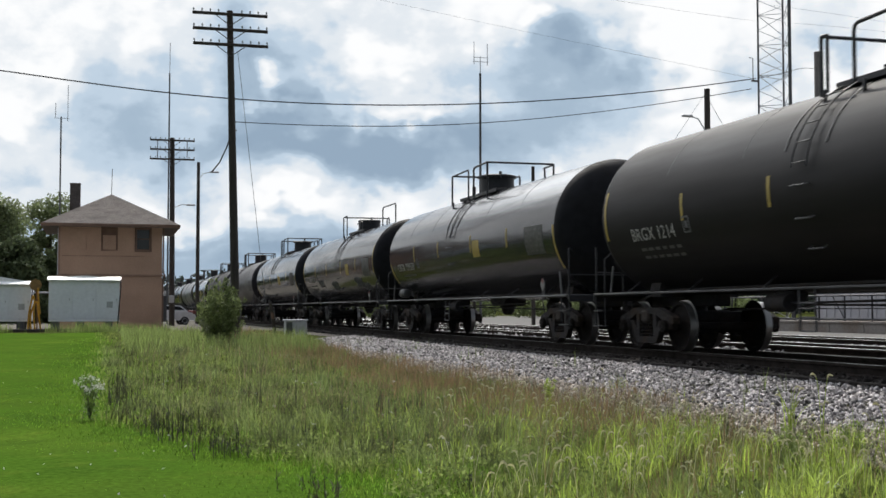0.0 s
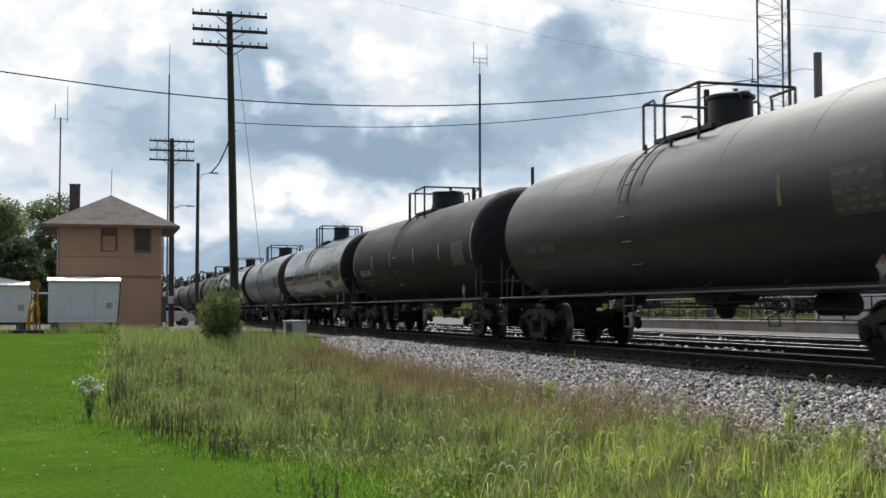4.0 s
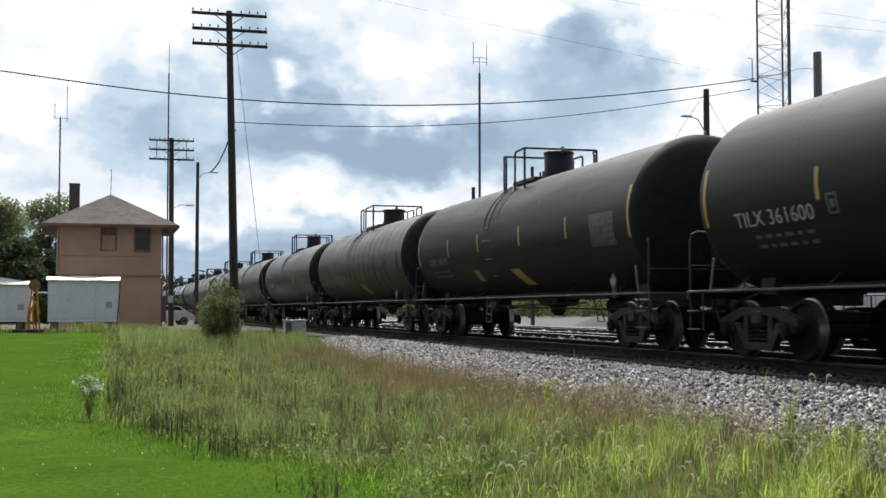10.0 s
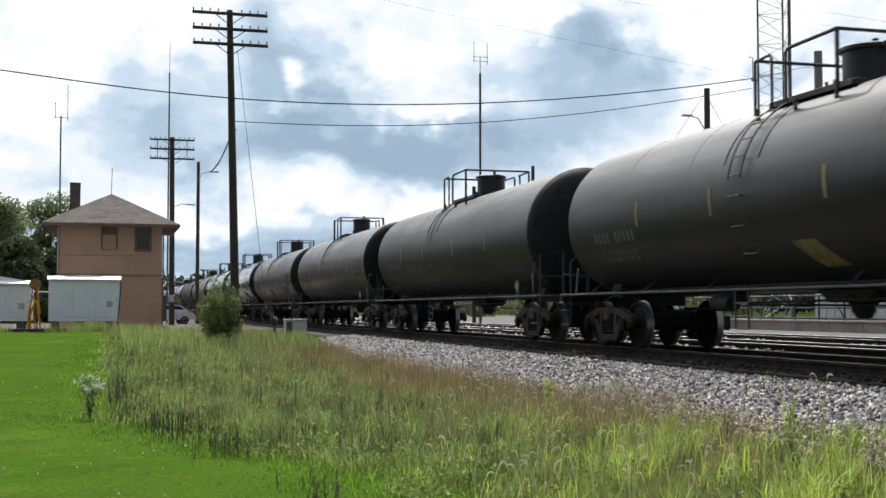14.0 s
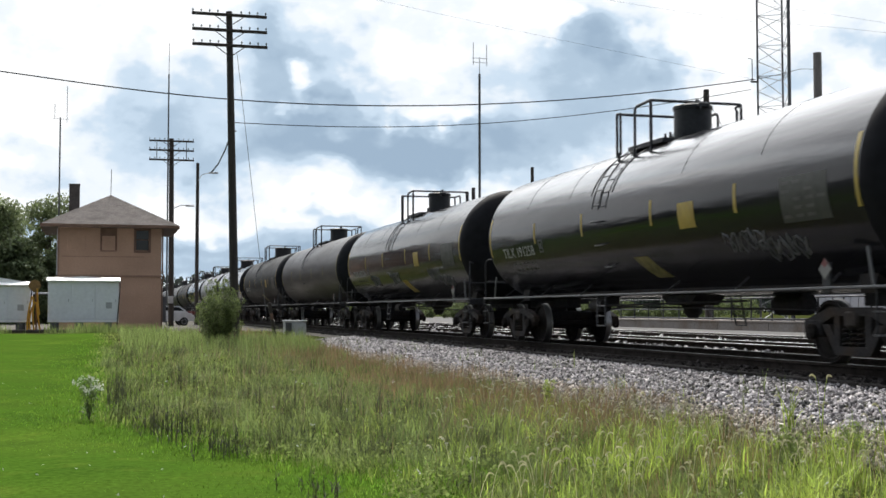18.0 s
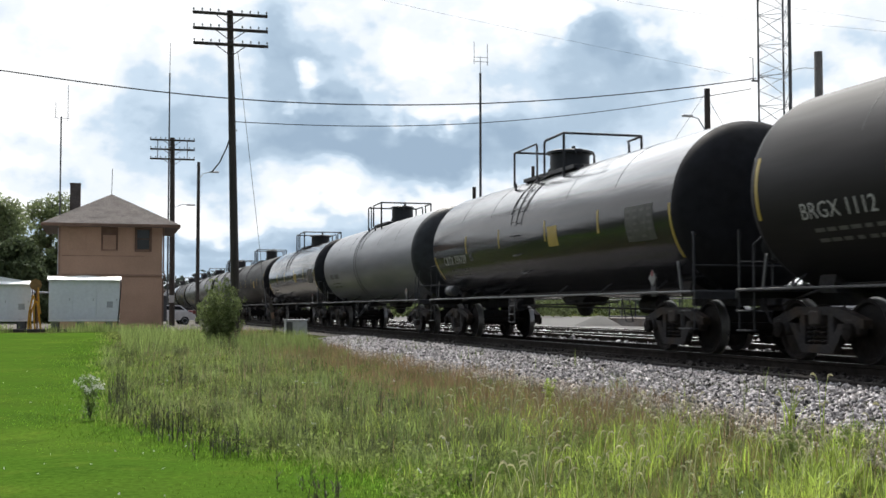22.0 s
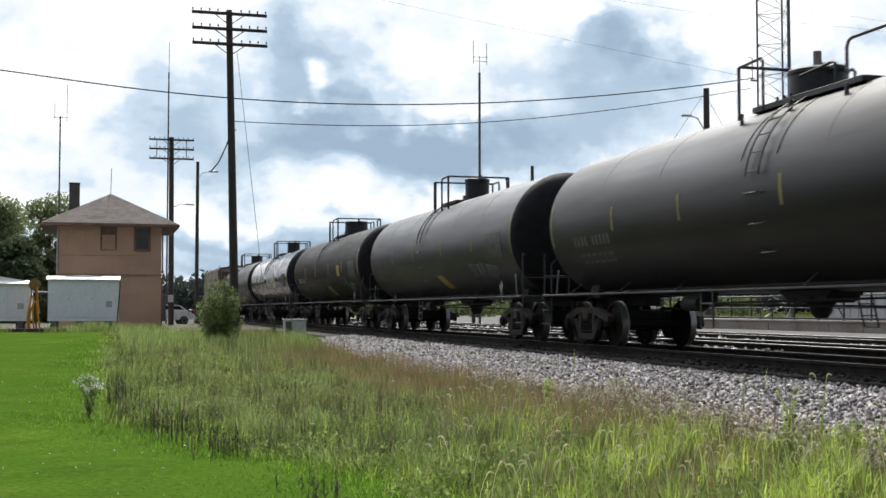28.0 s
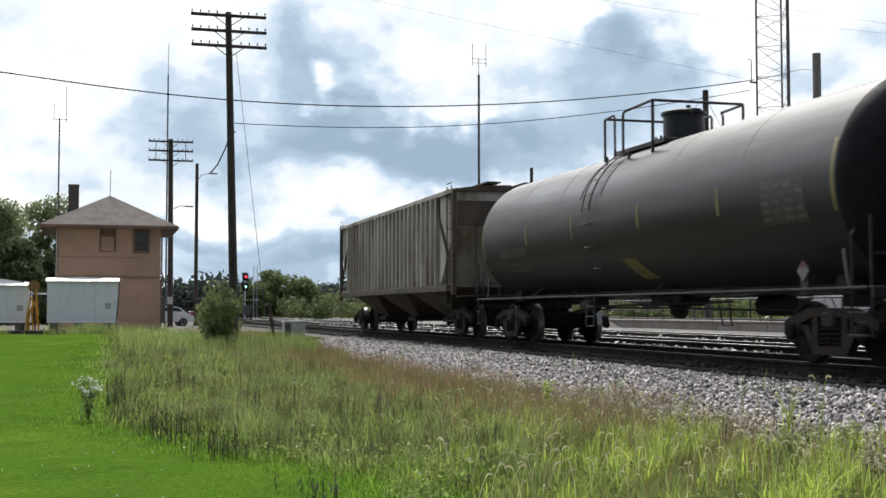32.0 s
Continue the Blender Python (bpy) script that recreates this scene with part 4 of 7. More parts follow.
def build_tank_car(finish, label, ribs=False, style="narrow"):
    paint = M[finish]
    top = TOPS[style]
    car = thing("tank_car", label, "tank car", "tank cars of the train")
    shell, heads = tank_shape()
    tank = part("tank", shell, paint, car)
    # the ends take a darker paint that stands for their shade
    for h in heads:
        part("tank_head", h, M["greyhead" if finish in ("light", "pale") else "head"], tank, "tank end in darker paint for its shade")
    for y in (-5.2, -2.6, 2.6, 5.2):
        part("weld_seam", arc_band(y, 0.016, 0.003, 0.55, 3.6), M["frame"], tank)
    if ribs:
        for y in np.arange(-7.2, 7.3, 0.9):
            part("hoop", band(y, 0.04, 0.007), paint, tank)
    # the manway on top, with its lid, relief valve, bolts and the low valve box behind it
    r, zt, ym = top["r"], top["top"], top["man"]
    man = Shape().lathe([(3.98, r + 0.02), (4.08, r + 0.02), (4.08, r), (zt - 0.06, r), (zt - 0.055, r + top["lip"]), (zt, r + top["lip"]), (zt + 0.03, r - 0.02), (zt + 0.04, 0.05)], 28, "z", (0, ym, 0))
    housing = part("manway_housing", man, M["frame"], car, "black steel manway housing")
    part("relief_valve", Shape().tube([(0.1, ym, zt + 0.02), (0.1, ym, zt + 0.15)], 0.045, 10), M["frame"], housing)
    hinge = Shape().box((0.0, ym - r - 0.06, zt - 0.03), (0.22, 0.16, 0.09), 0.02)
    hinge.tube([(-0.09, ym - r - 0.12, zt - 0.03), (-0.09, ym - r - 0.16, zt - 0.13)], 0.018, 6)
    part("hinge", hinge, M["frame"], housing)
    bolts = Shape()
    for k in range(10):
        q = 2 * math.pi * k / 10
        bolts.tube([((r + 0.03) * math.cos(q), ym + (r + 0.03) * math.sin(q), 4.06), ((r + 0.03) * math.cos(q), ym + (r + 0.03) * math.sin(q), 4.16)], 0.016, 5)
    part("eye_bolts", bolts, M["frame"], housing)["kind"] = "stuff"
    s = Shape().box((0, ym + r + 0.34, 4.06), (0.52, 0.5, 0.14), 0.02)
    s.lathe([(4.1, 0.2), (4.16, 0.2), (4.17, 0.05)], 16, "z", (0, ym + r + 0.34, 0))
    box = part("valve_box", s, M["frame"], car)
    for x, dy in ((-0.2, 0.2), (0.2, 0.2), (-0.2, 0.42), (0.2, 0.45)):
        part("valve_stem", Shape().tube([(x, ym + r + dy, 4.1), (x, ym + r + dy, 4.25)], 0.026, 7), M["iron"], box)
    # platform with its toe boards
    y0, y1 = top["front"], top["rear"]
    mid, run = (y0 + y1) / 2, y1 - y0
    s = Shape()
    s.prism([(-0.70, y0), (0.70, y0), (0.70, y1), (-0.70, y1)], 3.955, 3.985, "z")
    deck = part("top_platform", s, M["frame"], car)
    for x in (-0.70, 0.70):
        part("toe_board", Shape().box((x, mid, 3.99), (0.03, run, 0.09), 0.005), M["frame"], deck)
    for y in (y0, y1):
        part("toe_board", Shape().box((0, y, 3.99), (1.37, 0.03, 0.09), 0.005), M["frame"], deck)
    for x in (-0.95, 0.95):
        for y in (y0 + 0.05, mid, y1 - 0.05):
            part("bracket", Shape().box((x * 0.98, y, 3.80), (0.05, 0.06, 0.24), 0.01), M["frame"], car)

    def rail(pts, rr=0.028):
        part("handrail", Shape().tube(pts, rr, 8), M["frame"], car)

    zr, zh = 4.70, 4.72
    rail([(-0.95, y1, 3.82), (-0.95, y1, zr - 0.02), (-0.93, y1, zr), (0.93, y1, zr), (0.95, y1, zr - 0.02), (0.95, y1, 3.86)])
    if y1 - top["gap"] > 0.3:
        rail([(-0.95, y1, zr - 0.02), (-0.95, top["gap"] + 0.06, zr + 0.01), (-0.95, top["gap"], zr - 0.05), (-0.95, top["gap"], 3.86)], 0.024)
    else:
        rail([(-0.95, top["gap"], 3.86), (-0.95, top["gap"], zr), (-0.95, y1, zr)], 0.026)
    h = top["hoop"]
    if style == "forward":
        # a tall hoop along the far edge and a short low one by the housing
        rail([(0.6, h, 3.95), (0.6, h, zh + 0.26), (0.6, h - 0.06, zh + 0.35), (0.6, h - 0.16, zh + 0.38), (0.6, y0, zh + 0.38), (0.6, y0 - 0.08, zh + 0.3), (0.6, y0 - 0.08, 3.95)])
        rail([(-0.6, ym - r, 4.34), (-0.6, ym - r - 0.85, 4.40), (-0.6, ym - r - 0.93, 4.36), (-0.6, ym - r - 0.93, 3.98)])
    else:
        rail([(-0.95, h, 3.9), (-0.95, h, zh - 0.1), (-0.95, h - 0.03, zh - 0.04), (-0.95, h - 0.09, zh - 0.01), (-0.95, y0 + 0.02, zh + 0.01), (-0.93, y0, zh + 0.01), (0.93, y0, zh + 0.01),
              (0.95, y0, zh - 0.02), (0.95, y0, 3.9)])
        rail([(-0.95, y0, zh + 0.01), (-0.95, y0, 3.88)], 0.032)
        rail([(0.95, y0, zh), (0.95, h - 0.5, zh - 0.02), (0.95, h - 0.56, zh - 0.1), (0.95, h - 0.56, 3.9)])
    rail([(0.95, y1, zr), (0.95, top["nook"] + 0.06, zr), (0.95, top["nook"], zr - 0.06), (0.95, top["nook"], 3.9)])
    # curved ladder on the near and the far side; on the pale cars it runs down to the step
    long = finish in ("light", "pale")
    la = top.get("ladder", 0.62)
    lb = la + 0.38
    for sx in (1, -1):
        s = Shape()
        ups = np.linspace(-1.55 if long else 0.2, 1.8, 22 if long else 13)
        for y in (la, lb):
            pts = [on_shell(y, u, R_TANK + 0.06) for u in ups]
            if long:
                pts = [(-1.42, y, 0.5)] + [p for p in pts if p[2] > 1.1]
            s.tube([(sx * p[0], p[1], p[2]) for p in pts], 0.013, 6)
        for u in np.arange(-1.3 if long else 0.26, 1.75, 0.3):
            p, q = on_shell(la, u, R_TANK + 0.06), on_shell(lb, u, R_TANK + 0.06)
            s.tube([(sx * p[0], p[1], p[2]), (sx * q[0], q[1], q[2])], 0.011, 6)
        part("side_ladder", s, M["darkgrey"] if long else M["frame"], car)
        for u in () if long else (-0.05, -0.5, -0.95):
            p0, p1 = on_shell(la, u, R_TANK), on_shell(la, u, R_TANK + 0.08)
            q0, q1 = on_shell(lb, u, R_TANK), on_shell(lb, u, R_TANK + 0.08)
            part("grab_iron", Shape().tube([(sx * a, b, c) for a, b, c in (p0, p1, q1, q0)], 0.012, 6), M["darkgrey"], car)
    # two rings of strap beside the ladder
    for y in (la - 0.32, lb + 0.35):
        part("strap", arc_band(y, 0.035, 0.012, 0.5, 4.3), M["frame"], tank)
    # handrail pipe along the side of the frame, its brackets, and the bottom fittings
    for x in (-1.46, 1.46):
        part("side_rail", Shape().tube([(x, -8.4, 1.06), (x, 8.4, 1.06)], 0.022, 7), M["darkgrey"] if finish in ("light", "pale", "gloss") else M["frame"], car)
        for y in (-6.9, -4.4, -2.0, 2.0, 4.4, 6.9):
            part("rail_bracket", Shape().tube([(x, y, 1.06), (x * 0.72, y + 0.25, 1.28)], 0.016, 5), M["frame"], car)
    s = Shape()
    s.lathe([(0.62, 0.10), (0.72, 0.18), (0.80, 0.18), (0.86, 0.24), (1.06, 0.26)], 16, "z", (0, -0.2, 0))
    s.box((0, -0.2, 0.92), (0.7, 0.5, 0.12), 0.03)
    s.prism([(-0.95, 1.05), (0.55, 1.05), (0.25, 0.86), (-0.65, 0.86)], -0.3, 0.3, "x")
    part("bottom_outlet", s, M["iron"], car)
    s = Shape().lathe([(-0.3, 0.05), (-0.3, 0.14), (0.3, 0.14), (0.3, 0.05)], 14, "y", (-0.55, 3.0, 0.86))
    s.box((-0.35, 3.0, 0.95), (0.3, 0.5, 0.2), 0.02)
    s.tube([(-0.55, 2.7, 0.86), (-0.4, -3.0, 0.92)], 0.02, 5)
    part("brake_cylinder", s, M["iron"], car)
    s = Shape().lathe([(-0.42, 0.04), (-0.42, 0.19), (0.42, 0.19), (0.42, 0.04)], 14, "y", (0.4, -3.1, 0.86))
    s.box((0.4, -3.1, 1.0), (0.2, 0.4, 0.2), 0.02)
    part("air_reservoir", s, M["iron"], car)
    # both ends: stub sill, saddle, deck, coupler, ladders, rails, steps
    for e in (-1, 1):
        s = Shape()
        s.box((0, e * 7.4, 0.98), (0.36, 3.0, 0.32), 0.02)
        s.box((0, e * 8.55, 0.95), (0.5, 0.12, 0.42), 0.02)
        part("stub_sill", s, M["iron"], car)
        s = Shape()
        s.prism([(-0.8, 1.0), (0.8, 1.0), (0.85, 1.12), (0.8, 1.3), (0, 1.12), (-0.8, 1.3), (-0.85, 1.12)], e * 6.75, e * 7.15, "y")
        part("saddle", s, M["iron"], car)
        s = Shape()
        s.box((0, e * 8.2, 1.06), (2.9, 0.55, 0.05), 0.01)
        s.box((0, e * 8.48, 1.0), (2.9, 0.05, 0.14), 0.01)
        part("end_deck", s, M["frame"], car)
        s = Shape()
        s.box((0, e * 8.8, 0.86), (0.13, 0.4, 0.16), 0.02)
        s.box((0.03, e * 9.05, 0.86), (0.28, 0.2, 0.28), 0.05)
        s.tube([(-0.2, e * 8.6, 0.8), (-0.22, e * 8.8, 0.55), (-0.1, e * 9.05, 0.5)], 0.025, 6)
        part("coupler", s, M["iron"], car)
        for x in (-1.42, 1.42):
            s = Shape()
            if style in ("narrow", "lidded", "hooked"):
                s.tube([(x, e * 8.42, 1.06), (x, e * 8.42, 1.92), (x * 0.99, e * 8.38, 2.02), (x * 0.96, e * 8.28, 2.06), (x * 0.86, e * 8.1, 2.04)], 0.02, 7)
            else:
                s.tube([(x, e * 8.42, 1.06), (x, e * 8.42, 2.0)], 0.02, 7)
                s.tube([(x, e * 8.0, 1.06), (x, e * 7.98, 1.75), (x * 0.9, e * 7.9, 1.9)], 0.018, 6)
            part("end_handrail", s, M["frame"], car)
            # slanted strut from the deck up to the shell
            part("end_strut", Shape().box((x * 0.955, e * 7.78, 1.32), (0.03, 0.06, 0.56), 0.008, Matrix.Rotation(e * 0.24, 3, "X")), M["darkgrey"], car)
            s = Shape()
            for dy in (0.0, 0.45):
                s.tube([(x, e * (7.98 + dy), 1.05), (x, e * (7.98 + dy), 0.42)], 0.016, 5)
            for z in (0.44, 0.74):
                s.box((x, e * 8.2, z), (0.14, 0.45, 0.025), 0.005)
            part("step", s, M["frame"], car)
        if style in ("broad", "plain", "forward"):
            for x in (-0.85, -0.3, 0.85):
                part("end_post", Shape().tube([(x, e * 8.42, 1.06), (x, e * 8.42, 1.98)], 0.016, 6), M["frame"], car)
        part("end_rail", Shape().tube([(-1.40, e * 8.44, 1.5), (1.40, e * 8.44, 1.5)], 0.014, 6), M["frame"], car)
        add_truck(car, e * 6.9)
    # brake rods and the train line under the shell
    s = Shape()
    s.tube([(-0.25, -6.2, 0.74), (-0.3, -2.0, 0.80), (-0.35, 2.6, 0.84)], 0.018, 5)
    s.tube([(0.3, 6.2, 0.74), (0.1, 3.2, 0.82), (-0.2, 2.8, 0.84)], 0.018, 5)
    part("brake_rod", s, M["iron"], car)
    part("train_line", Shape().tube([(-0.62, -8.5, 0.84), (-0.7, -7.0, 1.12), (-0.75, 0.0, 1.14), (-0.7, 7.0, 1.12), (-0.62, 8.5, 0.84)], 0.024, 6), M["iron"], car)
    # hanging steps below the side ladder
    for sx in (-1, 1):
        s = Shape()
        for y in (0.6, 1.0):
            s.tube([(sx * 1.46, y, 1.06), (sx * 1.52, y - 0.12, 0.46)], 0.018, 5)
        for q in (0.35, 0.68, 1.0):
            s.tube([(sx * (1.46 + 0.06 * q), 0.6 - 0.12 * q, 1.06 - 0.6 * q), (sx * (1.46 + 0.06 * q), 1.0 - 0.12 * q, 1.06 - 0.6 * q)], 0.012, 5)
        part("hanging_step", s, M["frame"], car)
    # hand brake on the rear end
    s = Shape().lathe([(0, 0.03), (0.02, 0.24), (0.05, 0.27), (0.07, 0.24), (0.07, 0.21), (0.04, 0.05), (0.08, 0.03)], 18, "y", (-0.75, 8.4, 1.75))
    s.box((-0.75, 8.33, 1.72), (0.3, 0.12, 0.4), 0.03)
    part("hand_brake", s, M["frame"], car)
    return car, tank


def marks(tank, text="", faded=False, placard=True, placard_y=-2.9, slant="", panel=True, stripes=4, graffiti=0, seed=0, faded_strips=False, end_stripe=True, bars=True,
          big=False, reservoir=0, head_marks=True, second_patch=False, tag=""):
    """The lettering, strips and placards on the near side of one tank."""
    rng = random.Random(seed)
    ink = M["fadedwhite"] if faded else M["white"]
    if text:
        part("car_number", lettering(text, 5.75, -0.42, 0.25, 0.197 * len(text)), None, tank, "white painted car number").data.materials.append(ink)
        y0 = 5.75 - 0.105 * len(text) - 0.4
        box = Shape()
        for dy, du, w, h in ((0, 0.13, 0.24, 0.03), (0, -0.13, 0.24, 0.03), (0.105, 0, 0.03, 0.23), (-0.105, 0, 0.03, 0.23), (0, 0, 0.09, 0.12)):
            p = patch(rect(y0 + dy, -0.36 + du, w, h), steps=2)
            box.add(p.v, p.f)
        part("stencil_box", box, ink if faded else M["fadedspray"], tank, "small stencilled square")
    elif bars:
        for k in range(4):
            part("number_bar", patch(rect(6.5 - k * 0.19, -0.42, 0.11, 0.2)), ink, tank)
        for k in range(5):
            part("number_bar", patch(rect(5.55 - k * 0.19, -0.42, 0.11, 0.2)), ink, tank)
    for k in range(2):
        for j in range(6):
            w = rng.uniform(0.12, 0.24)
            part("caption_bar", patch(rect(6.3 - j * 0.28, -0.72 - k * 0.16, w, 0.06)), M["fadedwhite"], tank)
    strip = M["fadedyellow"] if faded_strips else M["yellow"]
    for y in (-4.55, -1.55, 1.7, 4.5)[:stripes]:
        part("reflector_strip", patch(rect(y, -0.06, 0.085, 0.46)), strip, tank, "yellow reflective strip")
    if end_stripe:
        low = text.startswith("CBTX")
        part("end_strip", patch(rect(-7.72, -0.45 if low else 0.05, 0.08, 1.0), steps=12), strip, tank, "long yellow strip at the end")
        part("end_strip", patch(rect(7.62, -0.62, 0.08, 0.7, 0.1) if low else rect(7.72, 0.0, 0.08, 0.95), steps=10), strip, tank, "long yellow strip at the end")
    if placard:
        part("yellow_panel", patch(rect(placard_y, -0.2, 0.58, 0.44), steps=6), M["yellow"] if not faded_strips else M["fadedyellow"], tank, "square yellow panel")
    if slant:
        part("slanted_patch", patch(rect(-0.85, -1.1, 0.62, 0.52, 0.2), steps=6), M["fadedyellow"] if slant == "faded" else M["yellow"], tank, "slanted yellow patch")
    if second_patch:
        part("yellow_patch", patch(rect(2.35, -0.95, 0.42, 0.36, 0.05), steps=4), M["fadedyellow"], tank, "small faded yellow patch")
    if panel:
        p = part("data_panel", patch(rect(-6.45, -0.22, 1.2, 0.66), steps=8), M["panel"], tank, "faded data panel")
        for k in range(5):
            for j in range(4):
                if rng.random() < 0.8:
                    part("panel_bar", patch(rect(-6.0 - j * 0.3, 0.02 - k * 0.12, 0.2, 0.05), 0.008), M["fadedwhite"], p)
    d = 0.15
    plate = Shape().prism([(-6.85 - d, 1.32), (-6.85, 1.32 - d), (-6.85 + d, 1.32), (-6.85, 1.32 + d)], -1.435, -1.425, "x")
    q = part("hazard_placard", plate, M["placard"], tank, "white and red diamond placard")
    part("placard_band", Shape().prism([(-6.85 - d * 0.5, 1.32 + d * 0.5), (-6.85, 1.34), (-6.85 + d * 0.5, 1.32 + d * 0.5), (-6.85, 1.32 + d)], -1.44, -1.436, "x"), M["placardred"], q)
    part("placard_holder", Shape().box((-1.40, -6.85, 1.2), (0.03, 0.2, 0.42), 0.005), M["frame"], tank)
    if reservoir:
        s = Shape().lathe([(-0.36, 0.05), (-0.33, 0.13), (-0.27, 0.15), (0.27, 0.15), (0.33, 0.13), (0.36, 0.05)], 16, "y", (-1.18, reservoir, 1.3))
        r = part("air_reservoir", s, M["darkgrey"], tank, "grey steel air reservoir on the end deck")
        for dy in (-0.2, 0.2):
            part("clamp", Shape().lathe([(-0.02, 0.15), (-0.02, 0.16), (0.02, 0.16), (0.02, 0.15)], 16, "y", (-1.18, reservoir + dy, 1.3)), M["frame"], r)
    if head_marks:
        for k, (w, z) in enumerate(((0.42, 3.28), (0.5, 3.12), (0.36, 2.99))):
            dy = -HALF - 0.62 * math.sqrt(1 - ((z - Z_TANK) / R_TANK) ** 2 - 0.01)
            part("end_caption_bar", Shape().box((0.0, dy - 0.005, z), (w, 0.03, 0.11 if k == 0 else 0.06)), ink, tank)
    if big:
        big_tag(tank)
    if tag:
        part("spray_tag", lettering(tag, 2.2, -0.5, 0.34, 1.0), None, tank, "readable spray-painted tag").data.materials.append(M["greyspray"])
    for g in range(graffiti):
        scrawl(tank, rng, (-4.6, -5.6, 0.4, 3.4)[g], (-0.75, -0.9, -0.8, -0.7)[g] + rng.uniform(-0.1, 0.1), 0.36, M["greyspray"] if tag else M["fadedspray"])


def scrawl(tank, rng, y, up, size, mat, proud=0.005):
    """One loose tag of spray paint: thick bent strokes on the shell."""
    pts, n = [], 44
    for i in range(n):
        t = i / (n - 1)
        pts.append(on_shell(y + size * (1.6 - 3.2 * t) + size * 0.25 * math.sin(i * 1.1 + rng.random()), up + size * 0.6 * math.sin(i * 0.9) * rng.uniform(0.6, 1.1), R_TANK + proud - 0.012))
    part("spray_tag", Shape().tube(pts, 0.02 + 0.01 * rng.random(), 5), mat, tank, "loose spray-painted tag")


def big_tag(tank):
    """Tall white spray letters over the rear half of the shell, filled and ragged below, then loose letters and a last mark further forward."""
    rng = random.Random(5)

    def drip(y, w, low, high, lean=0.0):
        """One filled stroke: broad above, running to a point below."""
        k = 0.35 + 0.2 * rng.random()
        s = patch([(y + w / 2 + lean, high), (y - w / 2 + lean, high), (y - w * k, low + (high - low) * 0.35), (y + w * k, low + (high - low) * 0.35)], 0.005 + 0.002 * rng.random(), 7)
        t = patch([(y + w * k, low + (high - low) * 0.36), (y - w * k, low + (high - low) * 0.36), (y - 0.012, low), (y + 0.012, low)], 0.005, 5)
        s.add(t.v, t.f)
        part("spray_stroke", s, M["spray"], tank, "white spray-painted letter")

    def stroke(points, width):
        fine = []
        for (y0, u0), (y1, u1) in zip(points, points[1:]):
            n = max(3, int(math.hypot(y1 - y0, u1 - u0) / 0.12))
            fine += [on_shell(y0 + (y1 - y0) * i / n, u0 + (u1 - u0) * i / n, R_TANK - width * 1.15) for i in range(n)]
        fine.append(on_shell(*points[-1], R_TANK - width * 1.15))
        part("spray_stroke", Shape().tube(fine, width * 1.5, 6), M["spray"], tank, "white spray-painted letter")

    def loop(y, u, w, h, t0, t1, width):
        stroke([(y - w * math.sin(radians(q)), u + h * math.cos(radians(q))) for q in np.linspace(t0, t1, 14)], width)

    # two filled blocks of letters
    for y0, y1, n in ((7.25, 4.55, 15), (4.3, 1.75, 13)):
        for k in range(n):
            y = y0 + (y1 - y0) * k / (n - 1)
            drip(y, rng.uniform(0.2, 0.34), rng.uniform(-0.26, 0.12), rng.uniform(0.95, 1.4), rng.uniform(-0.05, 0.05))
        for k in range(6):
            y = y0 + (y1 - y0) * (k + rng.random()) / 6
            stroke([(y, rng.uniform(0.0, 0.3)), (y - rng.uniform(0.1, 0.3), rng.uniform(-0.22, -0.1)), (y - 0.42, rng.uniform(0.0, 0.2))], 0.026)
    stroke([(1.9, 0.35), (1.62, -0.2), (1.35, -0.65)], 0.035)
    stroke([(2.6, -0.02), (2.2, -0.16), (1.7, -0.1)], 0.03)
    # the loose letters
    loop(-0.05, 0.02, 0.26, 0.34, -20, 330, 0.04)
    drip(-0.32, 0.22, -0.1, 0.95)
    stroke([(-0.2, 0.4), (-0.22, -0.3), (-0.45, -0.42), (-0.7, -0.40)], 0.045)
    for y, low, high in ((-0.95, -0.55, 0.7), (-1.3, -0.15, 0.8), (-1.62, -0.75, 0.6), (-2.0, -0.3, 0.75), (-2.4, -0.2, 0.5)):
        drip(y, rng.uniform(0.14, 0.22), low, high)
    loop(-1.75, 0.15, 0.24, 0.28, -95, 120, 0.04)
    stroke([(-1.85, 0.19), (-2.47, 0.1), (-2.1, -0.25), (-1.76, -0.57), (-2.3, -0.45)], 0.04)
    loop(-2.85, 0.02, 0.26, 0.28, -120, 110, 0.05)
    stroke([(-2.62, 0.2), (-2.55, -0.4), (-2.8, -0.6), (-3.32, -0.95)], 0.04)
    # the last mark
    for dy, low, high in ((0.2, 0.3, 1.1), (0.0, 0.12, 1.2), (-0.2, 0.25, 1.15), (-0.38, -0.2, 1.0)):
        drip(-4.2 + dy, 0.26, low, high)
    stroke([(-3.93, 0.2), (-4.24, 0.3), (-4.3, -0.1), (-4.9, -0.05)], 0.045)
    # small stencilled marks low down
    for y, w in ((-5.0, 0.5), (-5.55, 0.42)):
        part("number_bar", patch(rect(y, -0.72, w, 0.05)), M["fadedspray"], tank)
        part("number_bar", patch(rect(y, -0.84, w * 0.8, 0.05)), M["fadedspray"], tank)
    frame_marks = Shape()
    for dy, du, w, h in ((0, 0.22, 0.5, 0.03), (0, -0.22, 0.5, 0.03), (0.24, 0, 0.03, 0.46), (-0.24, 0, 0.03, 0.46)):
        p = patch(rect(-6.5 + dy, -0.85 + du, w, h), steps=3)
        frame_marks.add(p.v, p.f)
    part("stencil_frame", frame_marks, M["white"], tank, "white stencilled frame")


